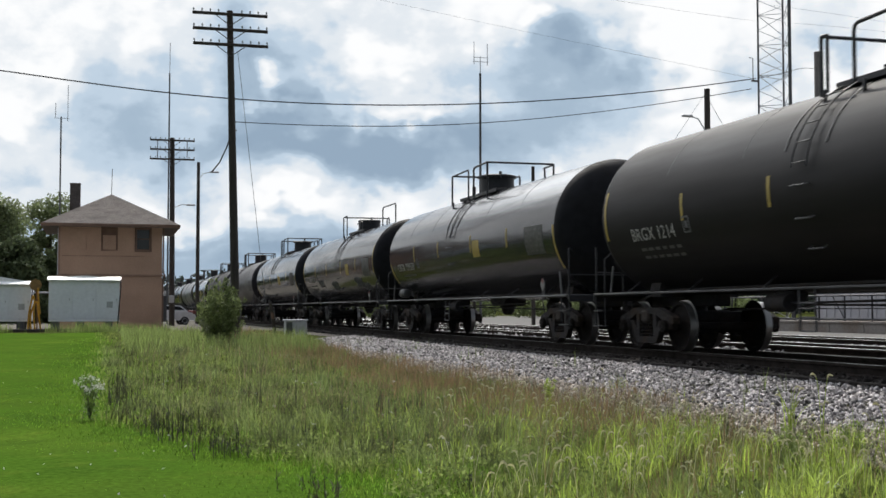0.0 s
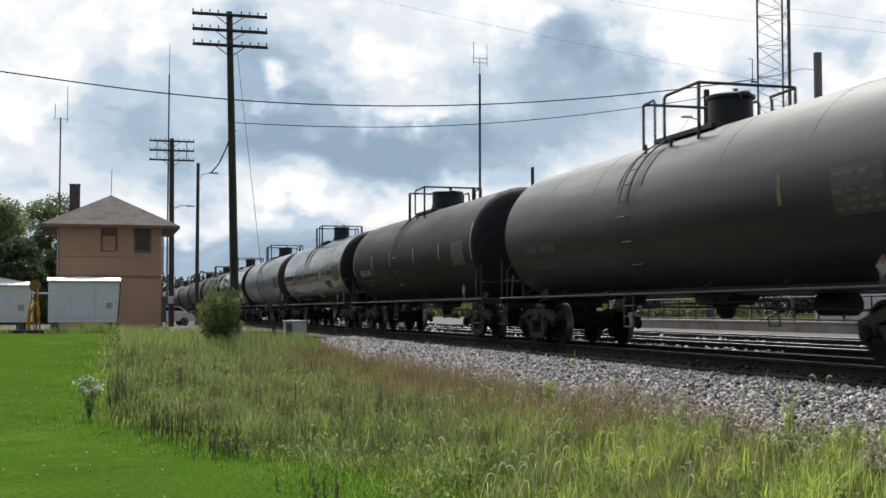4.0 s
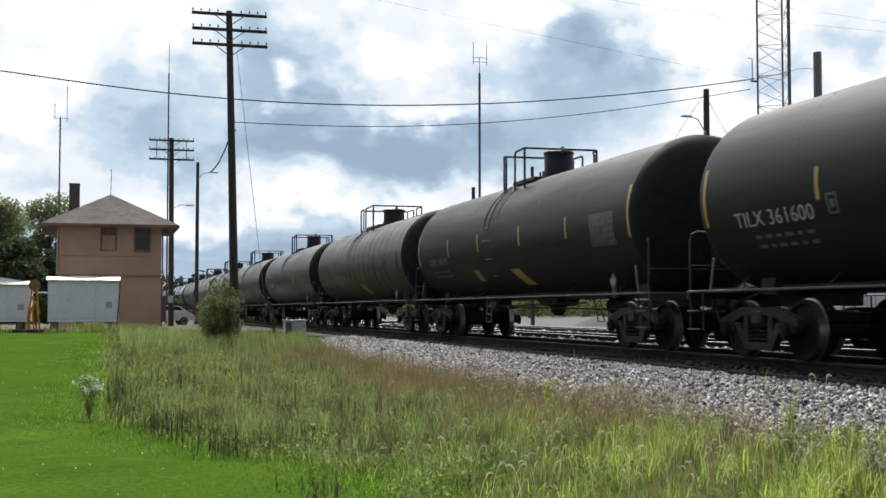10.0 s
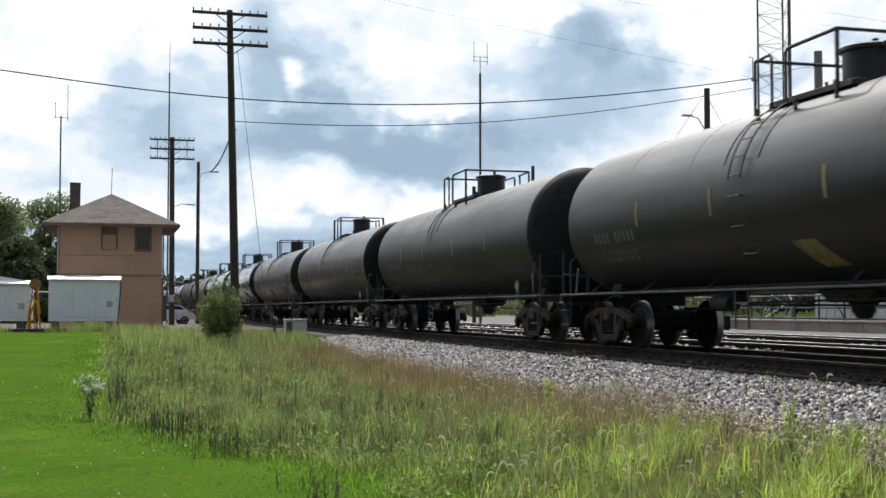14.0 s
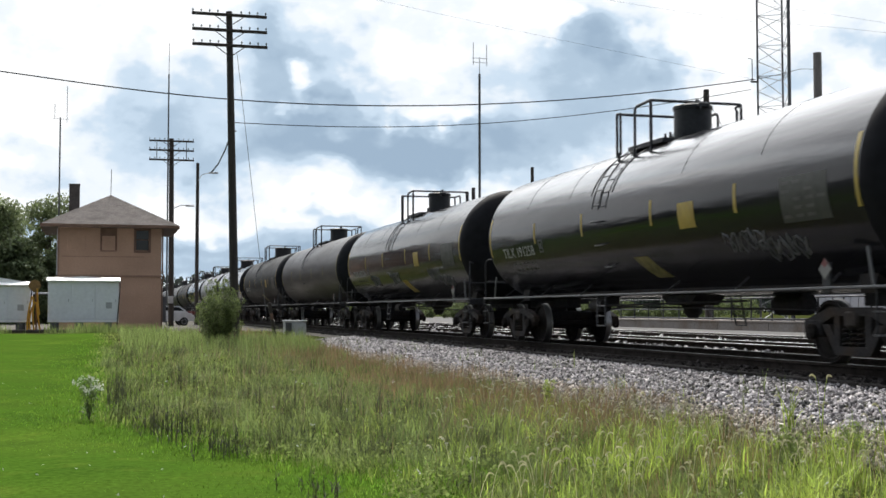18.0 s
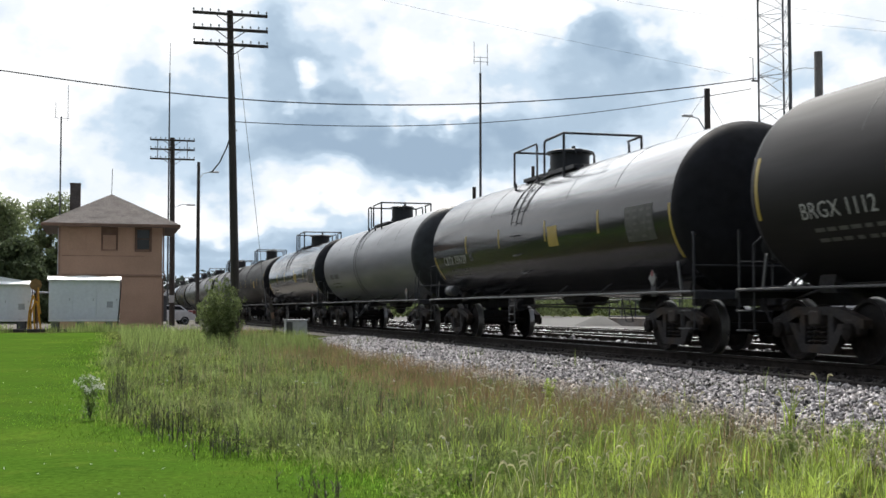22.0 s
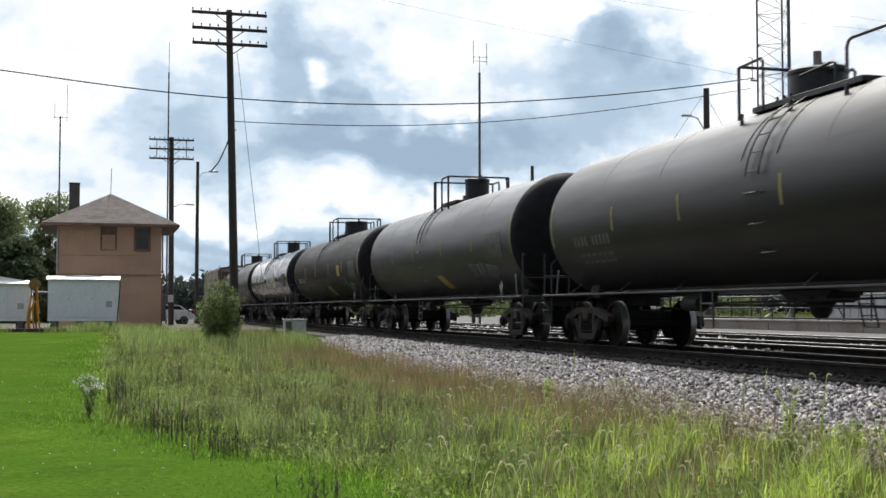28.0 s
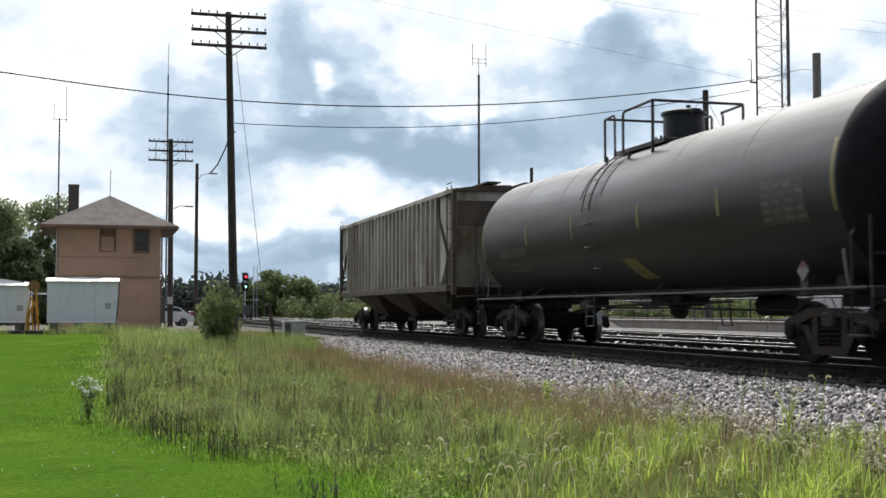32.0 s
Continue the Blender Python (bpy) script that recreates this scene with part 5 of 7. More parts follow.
FINISH_LABEL = {
    "gloss": "glossy black tank car rolling on the main track",
    "matte": "weathered matt black tank car rolling on the main track",
    "brown": "brownish black tank car with dull paint",
    "blue": "faded blue-grey tank car with dusty paint",
    "light": "light grey tank car with a grey end",
    "pale": "pale blue-grey tank car with a shaded end",
    "ribbed": "dark grey tank car with raised hoops round its shell"}
# second at which the front of each shell passes the camera's plane, its finish, and its markings
CARS = [
    (0.540, "brown", dict(top="broad", text="BRGX 1214", placard=False, panel=False)),
    (1.627, "gloss", dict(top="lidded", text="CBTX 739539", placard_y=-2.0, reservoir=7.0)),
    (2.713, "gloss", dict(top="forward", text="TILX 192666", graffiti=4)),
    (3.798, "gloss", dict(top="hooked", text="CBTX 739594", placard_y=-2.0, reservoir=7.0)),
    (4.893, "matte", dict(top="plain", faded_strips=True, placard=False, faded=True, stripes=1, end_stripe=False)),
    (5.991, "brown", dict(top="broad", text="BRGX 1105", placard=False)),
    (7.079, "gloss", dict(text="CTCX 302667", slant="yes", graffiti=1)),
    (8.166, "light", dict(top="plain", placard=False, bars=False, stripes=0, faded=True, reservoir=-7.75)),
    (9.230, "gloss", dict(text="TILX 192724", graffiti=1)),
    (10.298, "brown", dict(text="TILX 361600", graffiti=3, tag="SRAT.")),
    (11.393, "brown", dict(slant="yes", placard=False, faded=True, second_patch=True)),
    (12.453, "ribbed", dict(top="plain", slant="yes", placard=False, faded=True, faded_strips=True)),
    (13.535, "matte", dict(text="TILX 194001", faded_strips=True)),
    (14.647, "matte", dict(top="plain", faded_strips=True, faded=True, slant="faded", placard=False, end_stripe=False, panel=False)),
    (15.731, "matte", dict(top="plain", faded_strips=True, faded=True, placard=False, end_stripe=False, panel=False)),
    (16.811, "blue", dict(text="TILX 315654", faded=True, placard=False)),
    (17.891, "blue", dict(faded=True, slant="faded", graffiti=3, faded_strips=True)),
    (18.969, "gloss", dict(text="TILX 191258", slant="faded", graffiti=2)),
    (20.051, "gloss", dict(text="TILX 192136", slant="yes", graffiti=4)),
    (21.125, "matte", dict(top="plain", faded_strips=True, faded=True, placard=False, panel=False)),
    (22.203, "brown", dict(top="broad", text="BRGX 1112", slant="faded", placard_y=-3.5)),
    (23.292, "gloss", dict(top="lidded", text="CBTX 739729", placard_y=-2.0, reservoir=7.0)),
    (24.379, "pale", dict(top="plain", faded=True, placard=False, stripes=0, end_stripe=False, panel=False)),
    (25.460, "gloss", dict(top="hooked", text="CBTX 739546", placard_y=-2.0, reservoir=7.0)),
    (26.543, "brown", dict(faded=True)),
    (27.631, "matte", dict(faded_strips=True, text="TILX 361545", faded=True, placard=False)),
    (28.712, "matte", dict(top="forward", faded_strips=True, faded=True, placard=False, panel=False)),
    (29.798, "blue", dict(faded_strips=True, faded=True, slant="yes", graffiti=2, placard=False)),
    (30.867, "brown", dict(top="broad", text="BRGX 1263", slant="faded", graffiti=2, placard_y=-3.7)),
    (31.953, "gloss", dict(text="CTCX 730755", big=True)),
    (33.0, "matte", dict(top="plain", faded_strips=True, faded=True, slant="faded", placard=False))]
TRAIN = []      # (car, second of passing, distance from that point to the car's middle)


def make_train():
    made = {}
    for k, (when, finish, spec) in enumerate(CARS):
        style = spec.pop("top", "narrow")
        if (finish, style) not in made:
            car, _ = build_tank_car("matte" if finish == "ribbed" else finish, FINISH_LABEL[finish], finish == "ribbed", style)
            made[finish, style] = car
        else:
            car = copy_thing(made[finish, style], Matrix())
        tank = next(o for o in car.children if o.name.split(".")[0] == "tank")
        TRAIN.append((car, when, HALF))
        spec["seed"] = k
        PENDING.append((tank, spec))
    for tank, spec in PENDING:
        marks(tank, **spec)


PENDING = []
make_train()


def build_hopper():
    car = thing("covered_hopper_car", "dusty tan covered hopper car with ribbed sides, coupled last", "hopper car")
    w, top, low = 1.58, 4.05, 1.45
    half = 8.1
    s = Shape()
    # box with sloped end sheets and rounded roof
    outline = [(-half, top), (half, top), (half, 3.1), (half - 1.55, low), (-half + 1.55, low), (-half, 3.1)]
    s.prism(outline, -w, w, "x")
    body = part("body", s, M["hopper"], car)
    s = Shape()
    s.prism([(-w - 0.03, top), (w + 0.03, top), (w + 0.03, top + 0.06), (0.8, top + 0.16), (-0.8, top + 0.16), (-w - 0.03, top + 0.06)], -half - 0.1, half + 0.1, "y")
    part("roof", s, M["hopperdark"], car)
    for k in range(25):
        y = -half + 1.7 + k * (2 * half - 3.4) / 24
        for x in (-w - 0.05, w + 0.05):
            part("rib", Shape().box((x, y, (top + low) / 2), (0.13, 0.10, top - low - 0.02), 0.015), M["hopper"], body)
    for x in (-w - 0.03, w + 0.03):
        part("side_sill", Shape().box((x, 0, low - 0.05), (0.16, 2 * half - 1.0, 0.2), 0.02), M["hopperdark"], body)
        part("top_chord", Shape().box((x, 0, top), (0.16, 2 * half, 0.14), 0.02), M["hopper"], body)
        for e in (-1, 1):
            part("corner_post", Shape().box((x, e * (half - 0.05), (top + 1.2) / 2), (0.12, 0.16, top - 1.2), 0.015), M["hopperdark"], body)
            s = Shape()
            s.tube([(x, e * (half - 0.1), 1.75), (x, e * (half - 1.55), 3.4), (x, e * (half - 1.6), top)], 0.05, 5)
            part("brace", s, M["hopperdark"], body)
            s = Shape()
            for z in np.arange(0.5, 4.3, 0.42):
                s.tube([(x * 1.03, e * (half - 0.55), z), (x * 1.03, e * (half - 0.1), z)], 0.016, 5)
            for yy in (half - 0.55, half - 0.1):
                s.tube([(x * 1.03, e * yy, 0.45), (x * 1.03, e * yy, 4.2)], 0.018, 5)
            part("end_ladder", s, M["frame"], car)
    for y in (-4.4, 0.0, 4.4):
        s = Shape()
        a, b = 2.1, 0.45
        vs = [(-w * 0.98, y - a, low), (w * 0.98, y - a, low), (w * 0.98, y + a, low), (-w * 0.98, y + a, low), (-0.55, y - b, 0.55), (0.55, y - b, 0.55), (0.55, y + b, 0.55), (-0.55, y + b, 0.55)]
        s.add(vs, [(0, 1, 2, 3), (4, 7, 6, 5), (0, 4, 5, 1), (1, 5, 6, 2), (2, 6, 7, 3), (3, 7, 4, 0)])
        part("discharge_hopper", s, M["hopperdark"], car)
        part("outlet_gate", Shape().box((0, y, 0.5), (1.5, 1.1, 0.14), 0.03), M["iron"], car)
    s = Shape()
    for x in (-0.55, 0.55):
        s.box((x, 0, top + 0.24), (0.42, 2 * half + 0.5, 0.04))
    for y in np.arange(-7.5, 7.6, 1.0):
        s.box((0, y, top + 0.19), (1.4, 0.06, 0.06))
    part("roof_walkway", s, M["darkgrey"], car)
    for k in range(5):
        part("roof_hatch", Shape().box((0, -6.2 + k * 3.1, top + 0.22), (0.6, 2.6, 0.10), 0.04), M["hopperdark"], car)
    for e in (-1, 1):
        s = Shape()
        s.box((0, e * 7.6, 0.98), (0.36, 2.8, 0.32), 0.02)
        s.box((0, e * 8.7, 0.95), (0.5, 0.12, 0.42), 0.02)
        part("stub_sill", s, M["iron"], car)
        part("end_deck", Shape().box((0, e * 8.15, 1.16), (2.9, 0.9, 0.05), 0.01), M["frame"], car)
        s = Shape()
        s.box((0, e * 9.0, 0.86), (0.13, 0.5, 0.16), 0.02)
        s.box((0.03, e * 9.3, 0.86), (0.28, 0.2, 0.28), 0.05)
        part("coupler", s, M["iron"], car)
        for x in (-1.0, 1.0):
            part("end_post", Shape().tube([(x, e * 8.15, 1.18), (x, e * 8.15, 3.2)], 0.03, 6), M["hopperdark"], car)
        # plate over the end wall, its shade put into the dark colour
        part("end_sheet", Shape().box((0, e * (half + 0.012), 3.45), (2 * w - 0.1, 0.02, 0.68)), M["hopperdark"], body, "end sheet coloured dark for its shade")
        add_truck(car, e * 6.75)
    s = Shape().box((0.0, 9.12, 1.25), (0.25, 0.18, 0.5), 0.03)
    eot = part("end_marker", s, M["orange"], car, "end-of-train marker box")
    part("marker_lamp", Shape().lathe([(0, 0.05), (0.03, 0.05), (0.05, 0.02)], 12, "y", (0, 9.21, 1.4)), M["strobe"], eot)
    return car


TRAIN.append((build_hopper(), 34.06, 8.1))

# ---- the signal tower ----
def signal_tower():
    t = thing("signal_tower", "two-storey tan stucco railway tower with a brown hipped roof", "building", at=(0.55, 72.4, 0.38))
    w, d, h, th = 5.7, 7.0, 5.95, 0.25
    # front wall with two real openings
    holes = [(-0.55, 0.35, 4.55, 5.90), (1.32, 2.22, 4.45, 5.90)]
    s = Shape()
    xs = sorted({-w / 2, w / 2, *[a for q in holes for a in q[:2]]})
    zs = sorted({0, h, *[a for q in holes for a in q[2:]]})
    for a, b in zip(xs, xs[1:]):
        for c, e in zip(zs, zs[1:]):
            if not any(q[0] - 1e-6 <= a and b <= q[1] + 1e-6 and q[2] - 1e-6 <= c and e <= q[3] + 1e-6 for q in holes):
                s.box(((a + b) / 2, th / 2, (c + e) / 2), (b - a, th, e - c))
    front = part("front_wall", s, M["stucco"], t, smooth=0)
    for sx in (-1, 1):
        part("side_wall", Shape().box((sx * (w / 2 - th / 2), d / 2, h / 2), (th, d - 2 * th, h)), M["stucco"], t, smooth=0)
    part("rear_wall", Shape().box((0, d - th / 2, h / 2), (w, th, h)), M["stucco"], t, smooth=0)
    part("belt_course", Shape().box((0, -0.04, 3.1), (w + 0.14, 0.12, 0.11), 0.02), M["belt"], t)
    part("crack_band", Shape().box((-0.4, -0.012, 4.2), (w * 0.8, 0.03, 0.035), 0.01), M["belt"], t)
    part("corner_board", Shape().box((-w / 2 + 0.02, -0.03, h / 2 + 1.6), (0.10, 0.08, 2.6), 0.01), M["belt"], t)
    # left blind panel, middle boarded window, right glazed window
    p = part("blind_panel", Shape().box((-1.85, -0.02, 5.15), (1.0, 0.05, 1.15), 0.01), M["stucco"], t, "stucco-covered former window")
    b = part("boarded_window", Shape().box((-0.1, 0.07, 5.0), (0.86, 0.05, 0.86), 0.01), M["stucco"], t, "boarded window with a brown head")
    part("head_board", Shape().box((-0.1, 0.05, 5.64), (0.86, 0.06, 0.5), 0.01), M["stucco2"], b)
    for x in (-0.51, 0.31):
        part("jamb", Shape().box((x, -0.012, 5.22), (0.10, 0.08, 1.32), 0.01), M["stucco2"], b)
    part("window_sill", Shape().box((-0.1, -0.02, 4.53), (0.94, 0.12, 0.07), 0.01), M["belt"], b)
    g = part("window", Shape().box((1.77, 0.12, 5.17), (0.72, 0.02, 1.40)), M["glassdark"], t, "dark sash window with brown frame")
    for x in (1.36, 2.18):
        part("window_frame", Shape().box((x, 0.02, 5.17), (0.13, 0.14, 1.44), 0.01), M["stucco2"], g)
    for z in (4.52, 5.81):
        part("window_frame", Shape().box((1.77, 0.02, z), (0.7, 0.13, 0.16), 0.01), M["stucco2"], g)
    part("sash_bar", Shape().box((1.77, 0.10, 5.2), (0.72, 0.03, 0.05), 0.005), M["stucco2"], g)
    # roof: hipped, with courses of shingles, wide eaves, soffit and fascia
    ov, eave, rise = 0.92, h + 0.02, 2.0
    A, B = w / 2 + ov, d / 2 + ov
    ridge = (B - A) * 1.0
    cy = d / 2
    s = Shape()
    s.add([(-A, cy - B, eave), (A, cy - B, eave), (A, cy + B, eave), (-A, cy + B, eave), (0, cy - ridge, eave + rise), (0, cy + ridge, eave + rise),
           (-A, cy - B, eave - 0.12), (A, cy - B, eave - 0.12), (A, cy + B, eave - 0.12), (-A, cy + B, eave - 0.12)],
          [(0, 1, 4), (1, 2, 5, 4), (2, 3, 5), (3, 0, 4, 5), (0, 6, 7, 1), (1, 7, 8, 2), (2, 8, 9, 3), (3, 9, 6, 0), (6, 9, 8, 7)])
    roof = part("roof", s, M["shingle"], t, "brown shingled hip roof", smooth=0)
    n = 22
    for k in range(n):
        f0, f1 = k / n, (k + 1) / n
        z0, z1 = eave + rise * f0 + 0.030, eave + rise * f1 + 0.022
        ya, yb = cy - B + (B - ridge) * f0 - 0.01, cy - B + (B - ridge) * f1
        xa, xb = A * (1 - f0), A * (1 - f1)
        c = Shape().add([(-xa, ya, z0), (xa, ya, z0), (xb, yb, z1), (-xb, yb, z1), (-xa, ya, z0 - 0.009), (xa, ya, z0 - 0.009)], [(0, 1, 2, 3), (4, 5, 1, 0)])
        part("shingle_course", c, M["shingle"], roof, smooth=0)
    part("fascia", Shape().box((0, cy - B - 0.02, eave - 0.07), (2 * A + 0.06, 0.04, 0.16), 0.005), M["stucco2"], roof)
    for sx in (-1, 1):
        part("fascia", Shape().box((sx * (A + 0.02), cy, eave - 0.07), (0.04, 2 * B, 0.16), 0.005), M["stucco2"], roof)
    part("finial", Shape().tube([(0, cy - ridge, eave + rise), (0.03, cy - ridge, eave + rise + 1.55)], 0.02, 6), M["darkgrey"], roof)
    ch = part("chimney", Shape().box((-2.12, 5.6, 7.2), (0.62, 0.62, 3.2), 0.01), M["shingle"], t, "brown brick chimney", smooth=0)
    part("chimney_cap", Shape().box((-2.12, 5.6, 8.82), (0.66, 0.66, 0.08), 0.02), M["shingle"], ch)
    part("downpipe", Shape().tube([(w / 2 + 0.06, -0.02, h - 0.1), (w / 2 + 0.06, -0.02, 3.3), (w / 2 + 0.16, -0.05, 3.1), (w / 2 + 0.05, -0.02, 2.8), (w / 2 + 0.05, -0.02, 0.1)], 0.045, 8), M["stucco2"], t)
    part("conduit", Shape().tube([(-w / 2 - 0.05, -0.03, h - 0.2), (-w / 2 - 0.05, -0.03, 2.4)], 0.03, 6), M["grey"], t)
    part("meter_box", Shape().box((w / 2 + 0.12, 0.3, 1.2), (0.35, 0.3, 1.5), 0.02), M["darkgrey"], t)


signal_tower()


# ---- equipment shelters on the lawn's far edge ----
def shelter(x0, x1, y, z0, z1, depth, label, slope=0.12):
    t = thing("equipment_shelter", label, "shelter", "equipment shelters", at=((x0 + x1) / 2, y, 0))
    w = x1 - x0
    body = part("body", Shape().box((0, depth / 2, (z0 + z1) / 2), (w, depth, z1 - z0), 0.02), M["alu"], t)
    for k in range(3):
        d = part("door", Shape().box((-w / 2 + w / 6 + k * w / 3, -0.012, (z0 + z1) / 2), (w / 3 - 0.03, 0.03, z1 - z0 - 0.14), 0.008), M["alu"], body)
        part("handle", Shape().box((-w / 2 + w / 6 + k * w / 3 + w / 8, -0.04, (z0 + z1) / 2), (0.03, 0.03, 0.12), 0.008), M["grey"], d)
    part("notice", Shape().box((w * 0.36, -0.032, (z0 + z1) / 2 - 0.25), (0.3, 0.006, 0.3)), M["grey"], body)
    s = Shape().prism([(-w / 2 - 0.06, z1), (w / 2 + 0.06, z1), (w / 2 + 0.06, z1 + 0.1), (0, z1 + 0.1 + slope), (-w / 2 - 0.06, z1 + 0.1)], 0.1, depth + 0.08, "y")
    part("roof", s, M["whitepaint"], t, "white sheet-metal roof")
    part("fascia", Shape().prism([(-0.14, z1 - 0.05), (0.16, z1 - 0.05), (0.16, z1 + 0.17), (-0.14, z1)], -w / 2 - 0.07, w / 2 + 0.07), M["whitepaint"], t, "bright sloped metal flashing")
    part("skid", Shape().box((0, 0.0, z0 - 0.05), (w, 0.12, 0.1), 0.01), M["whitepaint"], t)
    part("skid", Shape().box((0, depth, z0 - 0.05), (w, 0.12, 0.1), 0.01), M["whitepaint"], t)
    for x in (-w / 2 + 0.3, -0.2, w / 2 - 0.5):
        for yy in (0.1, depth - 0.1):
            part("pier", Shape().box((x, yy, (z0 + 0.3) / 2), (0.35, 0.3, z0 - 0.3), 0.02), M["darkgrey"], t)
    part("cable", Shape().tube([(w / 2 + 0.04, -0.05, z1 + 0.05), (w / 2 + 0.06, -0.05, z1 - 0.3), (w / 2 - 0.02, -0.06, z0 + 0.5), (w / 2 - 0.1, -0.06, 0.5)], 0.03, 6), M["frame"], t)


shelter(-2.5, 0.93, 64.3, 1.02, 3.02, 2.3, "pale aluminium equipment shelter with a white roof")
shelter(-6.6, -3.35, 64.8, 1.02, 2.80, 2.3, "pale aluminium equipment shelter with a low gabled roof", 0.28)
t = thing("gas_riser", "bent yellow pipes with a brown sign between the equipment shelters", "pipe", at=(-3.0, 64.0, 0.4))
for pts in ([(-0.45, 0, 0), (-0.42, 0, 0.9), (-0.30, 0, 1.5), (-0.22, 0, 1.9), (-0.14, 0, 1.5), (-0.2, 0, 0.9), (-0.1, 0, 0)],
            [(-0.3, 0.06, 0.1), (-0.36, 0.06, 0.7), (-0.2, 0.06, 1.35), (-0.02, 0.06, 1.6), (0.04, 0.06, 0.9), (0.18, 0.06, 0)],
            [(0.0, 0.1, 2.2), (0.04, 0.1, 1.4), (0.12, 0.1, 0.9)]):
    curve = [Vector(p) for p in pts]
    for _ in range(2):
        curve = [curve[0]] + [q for p0, p1 in zip(curve, curve[1:]) for q in (p0.lerp(p1, 0.25), p0.lerp(p1, 0.75))] + [curve[-1]]
    part("pipe", Shape().tube(curve, 0.042, 8), M["orange"], t)
sign = Shape().lathe([(-0.02, 0.05), (-0.02, 0.3), (0.02, 0.3), (0.02, 0.05)], 8, "y", (-0.12, 0.12, 2.35))
part("sign", sign, M["rustsign"], t, "faded brown-orange sign board")
part("sign_post", Shape().tube([(-0.02, 0.16, 0), (-0.08, 0.16, 2.3)], 0.04, 7), M["stucco2"], t)
t = thing("pipe_gate", "grey pipe railing between the equipment shelters", "railing", at=(-2.8, 66.5, 0.4))
part("rail", Shape().tube([(-0.7, 0, 2.0), (0.6, 0, 2.0)], 0.05, 6), M["grey"], t)
for x in (-0.7, 0.6):
    part("post", Shape().tube([(x, 0, 0), (x, 0, 2.05)], 0.05, 6), M["grey"], t)
t = thing("timber_edging", "low grey timber kerb along the lawn's far edge", "edging", at=(-2.0, 62.2, 0.45))
part("beam", Shape().box((0, 0, 0.05), (9.0, 0.18, 0.16), 0.02), M["pole"], t)
part("beam", Shape().box((3.2, 0.05, 0.05), (3.0, 0.18, 0.15), 0.02, Matrix.Rotation(0.05, 3, "Z")), M["pole"], t)


# ---- poles, masts, wires ----
def utility_pole(x, y, z0, top, lean, r0, r1, arms=(), arm_half=1.525, straps=False, label="", name="utility_pole", wood="pole"):
    t = thing(name, label, "utility pole", "line-side poles", at=(x, y, z0))
    h = top - z0
    part("pole", Shape().tube([(0, 0, -0.3), (lean * 0.5, 0, h * 0.5), (lean, 0, h)], r0, 14, r1), M[wood], t)
    for za in arms:
        k = lean * (za - z0) / h
        arm = part("crossarm", Shape().box((k, -r1 - 0.05, za - z0), (arm_half * 2, 0.10, 0.12), 0.012), M["pole"], t)
        for q in (-0.97, -0.75, -0.53, -0.31, 0.31, 0.53, 0.75, 0.97):
            s = Shape().lathe([(0.06, 0.014), (0.10, 0.014), (0.11, 0.032), (0.14, 0.036), (0.16, 0.03), (0.18, 0.032), (0.2, 0.014)], 8, "z", (k + q * arm_half, -r1 - 0.05, za - z0))
            part("insulator", s, M["insulator"], arm)
        for sx in (-1, 1):
            part("brace", Shape().box((k + sx * 0.36, -r1 - 0.08, za - z0 - 0.22), (0.88, 0.012, 0.035), 0, Matrix.Rotation(sx * 0.62, 3, "Y").inverted()), M["darkgrey"], arm)
    if straps:
        for sx in (-0.66, 0.66):
            part("strap", Shape().box((lean + sx * arm_half, -r1 - 0.12, (arms[0] + arms[-1]) / 2 - z0), (0.05, 0.03, arms[0] - arms[-1]), 0.005), M["darkgrey"], t)
    return t


utility_pole(5.33, 50.4, 0.35, 13.80, -0.36, 0.19, 0.125, (13.62, 12.98, 12.36), label="tall dark timber pole with three crossarms of insulators")
p2 = utility_pole(4.78, 86.95, 0.40, 13.5, -0.1, 0.20, 0.16, (13.30, 12.65, 11.98), straps=True, label="dark timber pole with three strapped crossarms")
part("lamp_arm", Shape().tube([(-0.05, -0.1, 8.15), (0.6, -0.1, 8.45), (1.0, -0.1, 8.42)], 0.03, 6), M["grey"], p2)
part("lamp_head", Shape().box((1.2, -0.1, 8.42), (0.6, 0.25, 0.12), 0.05), M["grey"], p2)
part("junction_box", Shape().box((-0.05, -0.25, 1.85), (0.35, 0.2, 0.5), 0.02), M["grey"], p2)
p3 = utility_pole(7.22, 96.6, 0.40, 13.0, 0.0, 0.16, 0.12, label="slim timber pole with a street lamp arm", name="street_lamp_pole")
part("lamp_arm", Shape().tube([(0.0, -0.1, 11.2), (0.35, -0.1, 11.7), (0.9, -0.1, 11.85)], 0.03, 6), M["grey"], p3)
part("lamp_head", Shape().box((1.2, -0.1, 11.85), (0.75, 0.28, 0.13), 0.05), M["grey"], p3)
utility_pole(38.0, 71.85, 0.0, 15.93, 0.0, 0.23, 0.19, label="timber pole beyond the tracks with a lamp arm")
utility_pole(37.5, 58.2, 0.0, 15.55, 0.0, 0.25, 0.22, label="bare grey timber pole beyond the tracks", wood="greypole")
utility_pole(27.2, 75.4, 0.4, 10.9, 0.0, 0.14, 0.11, label="short timber pole beyond the tracks")
utility_pole(23.5, 76.5, 0.4, 9.55, 0.0, 0.13, 0.12, label="short timber post beyond the tracks")
lamp = thing("yard_lamp", "slim grey lamp arm fixed to a timber pole", "lamp", at=(37.8, 71.6, 0))
part("lamp_arm", Shape().tube([(0, 0, 13.0), (-0.58, 0, 13.9), (-1.23, 0, 14.05)], 0.043, 6), M["grey"], lamp)
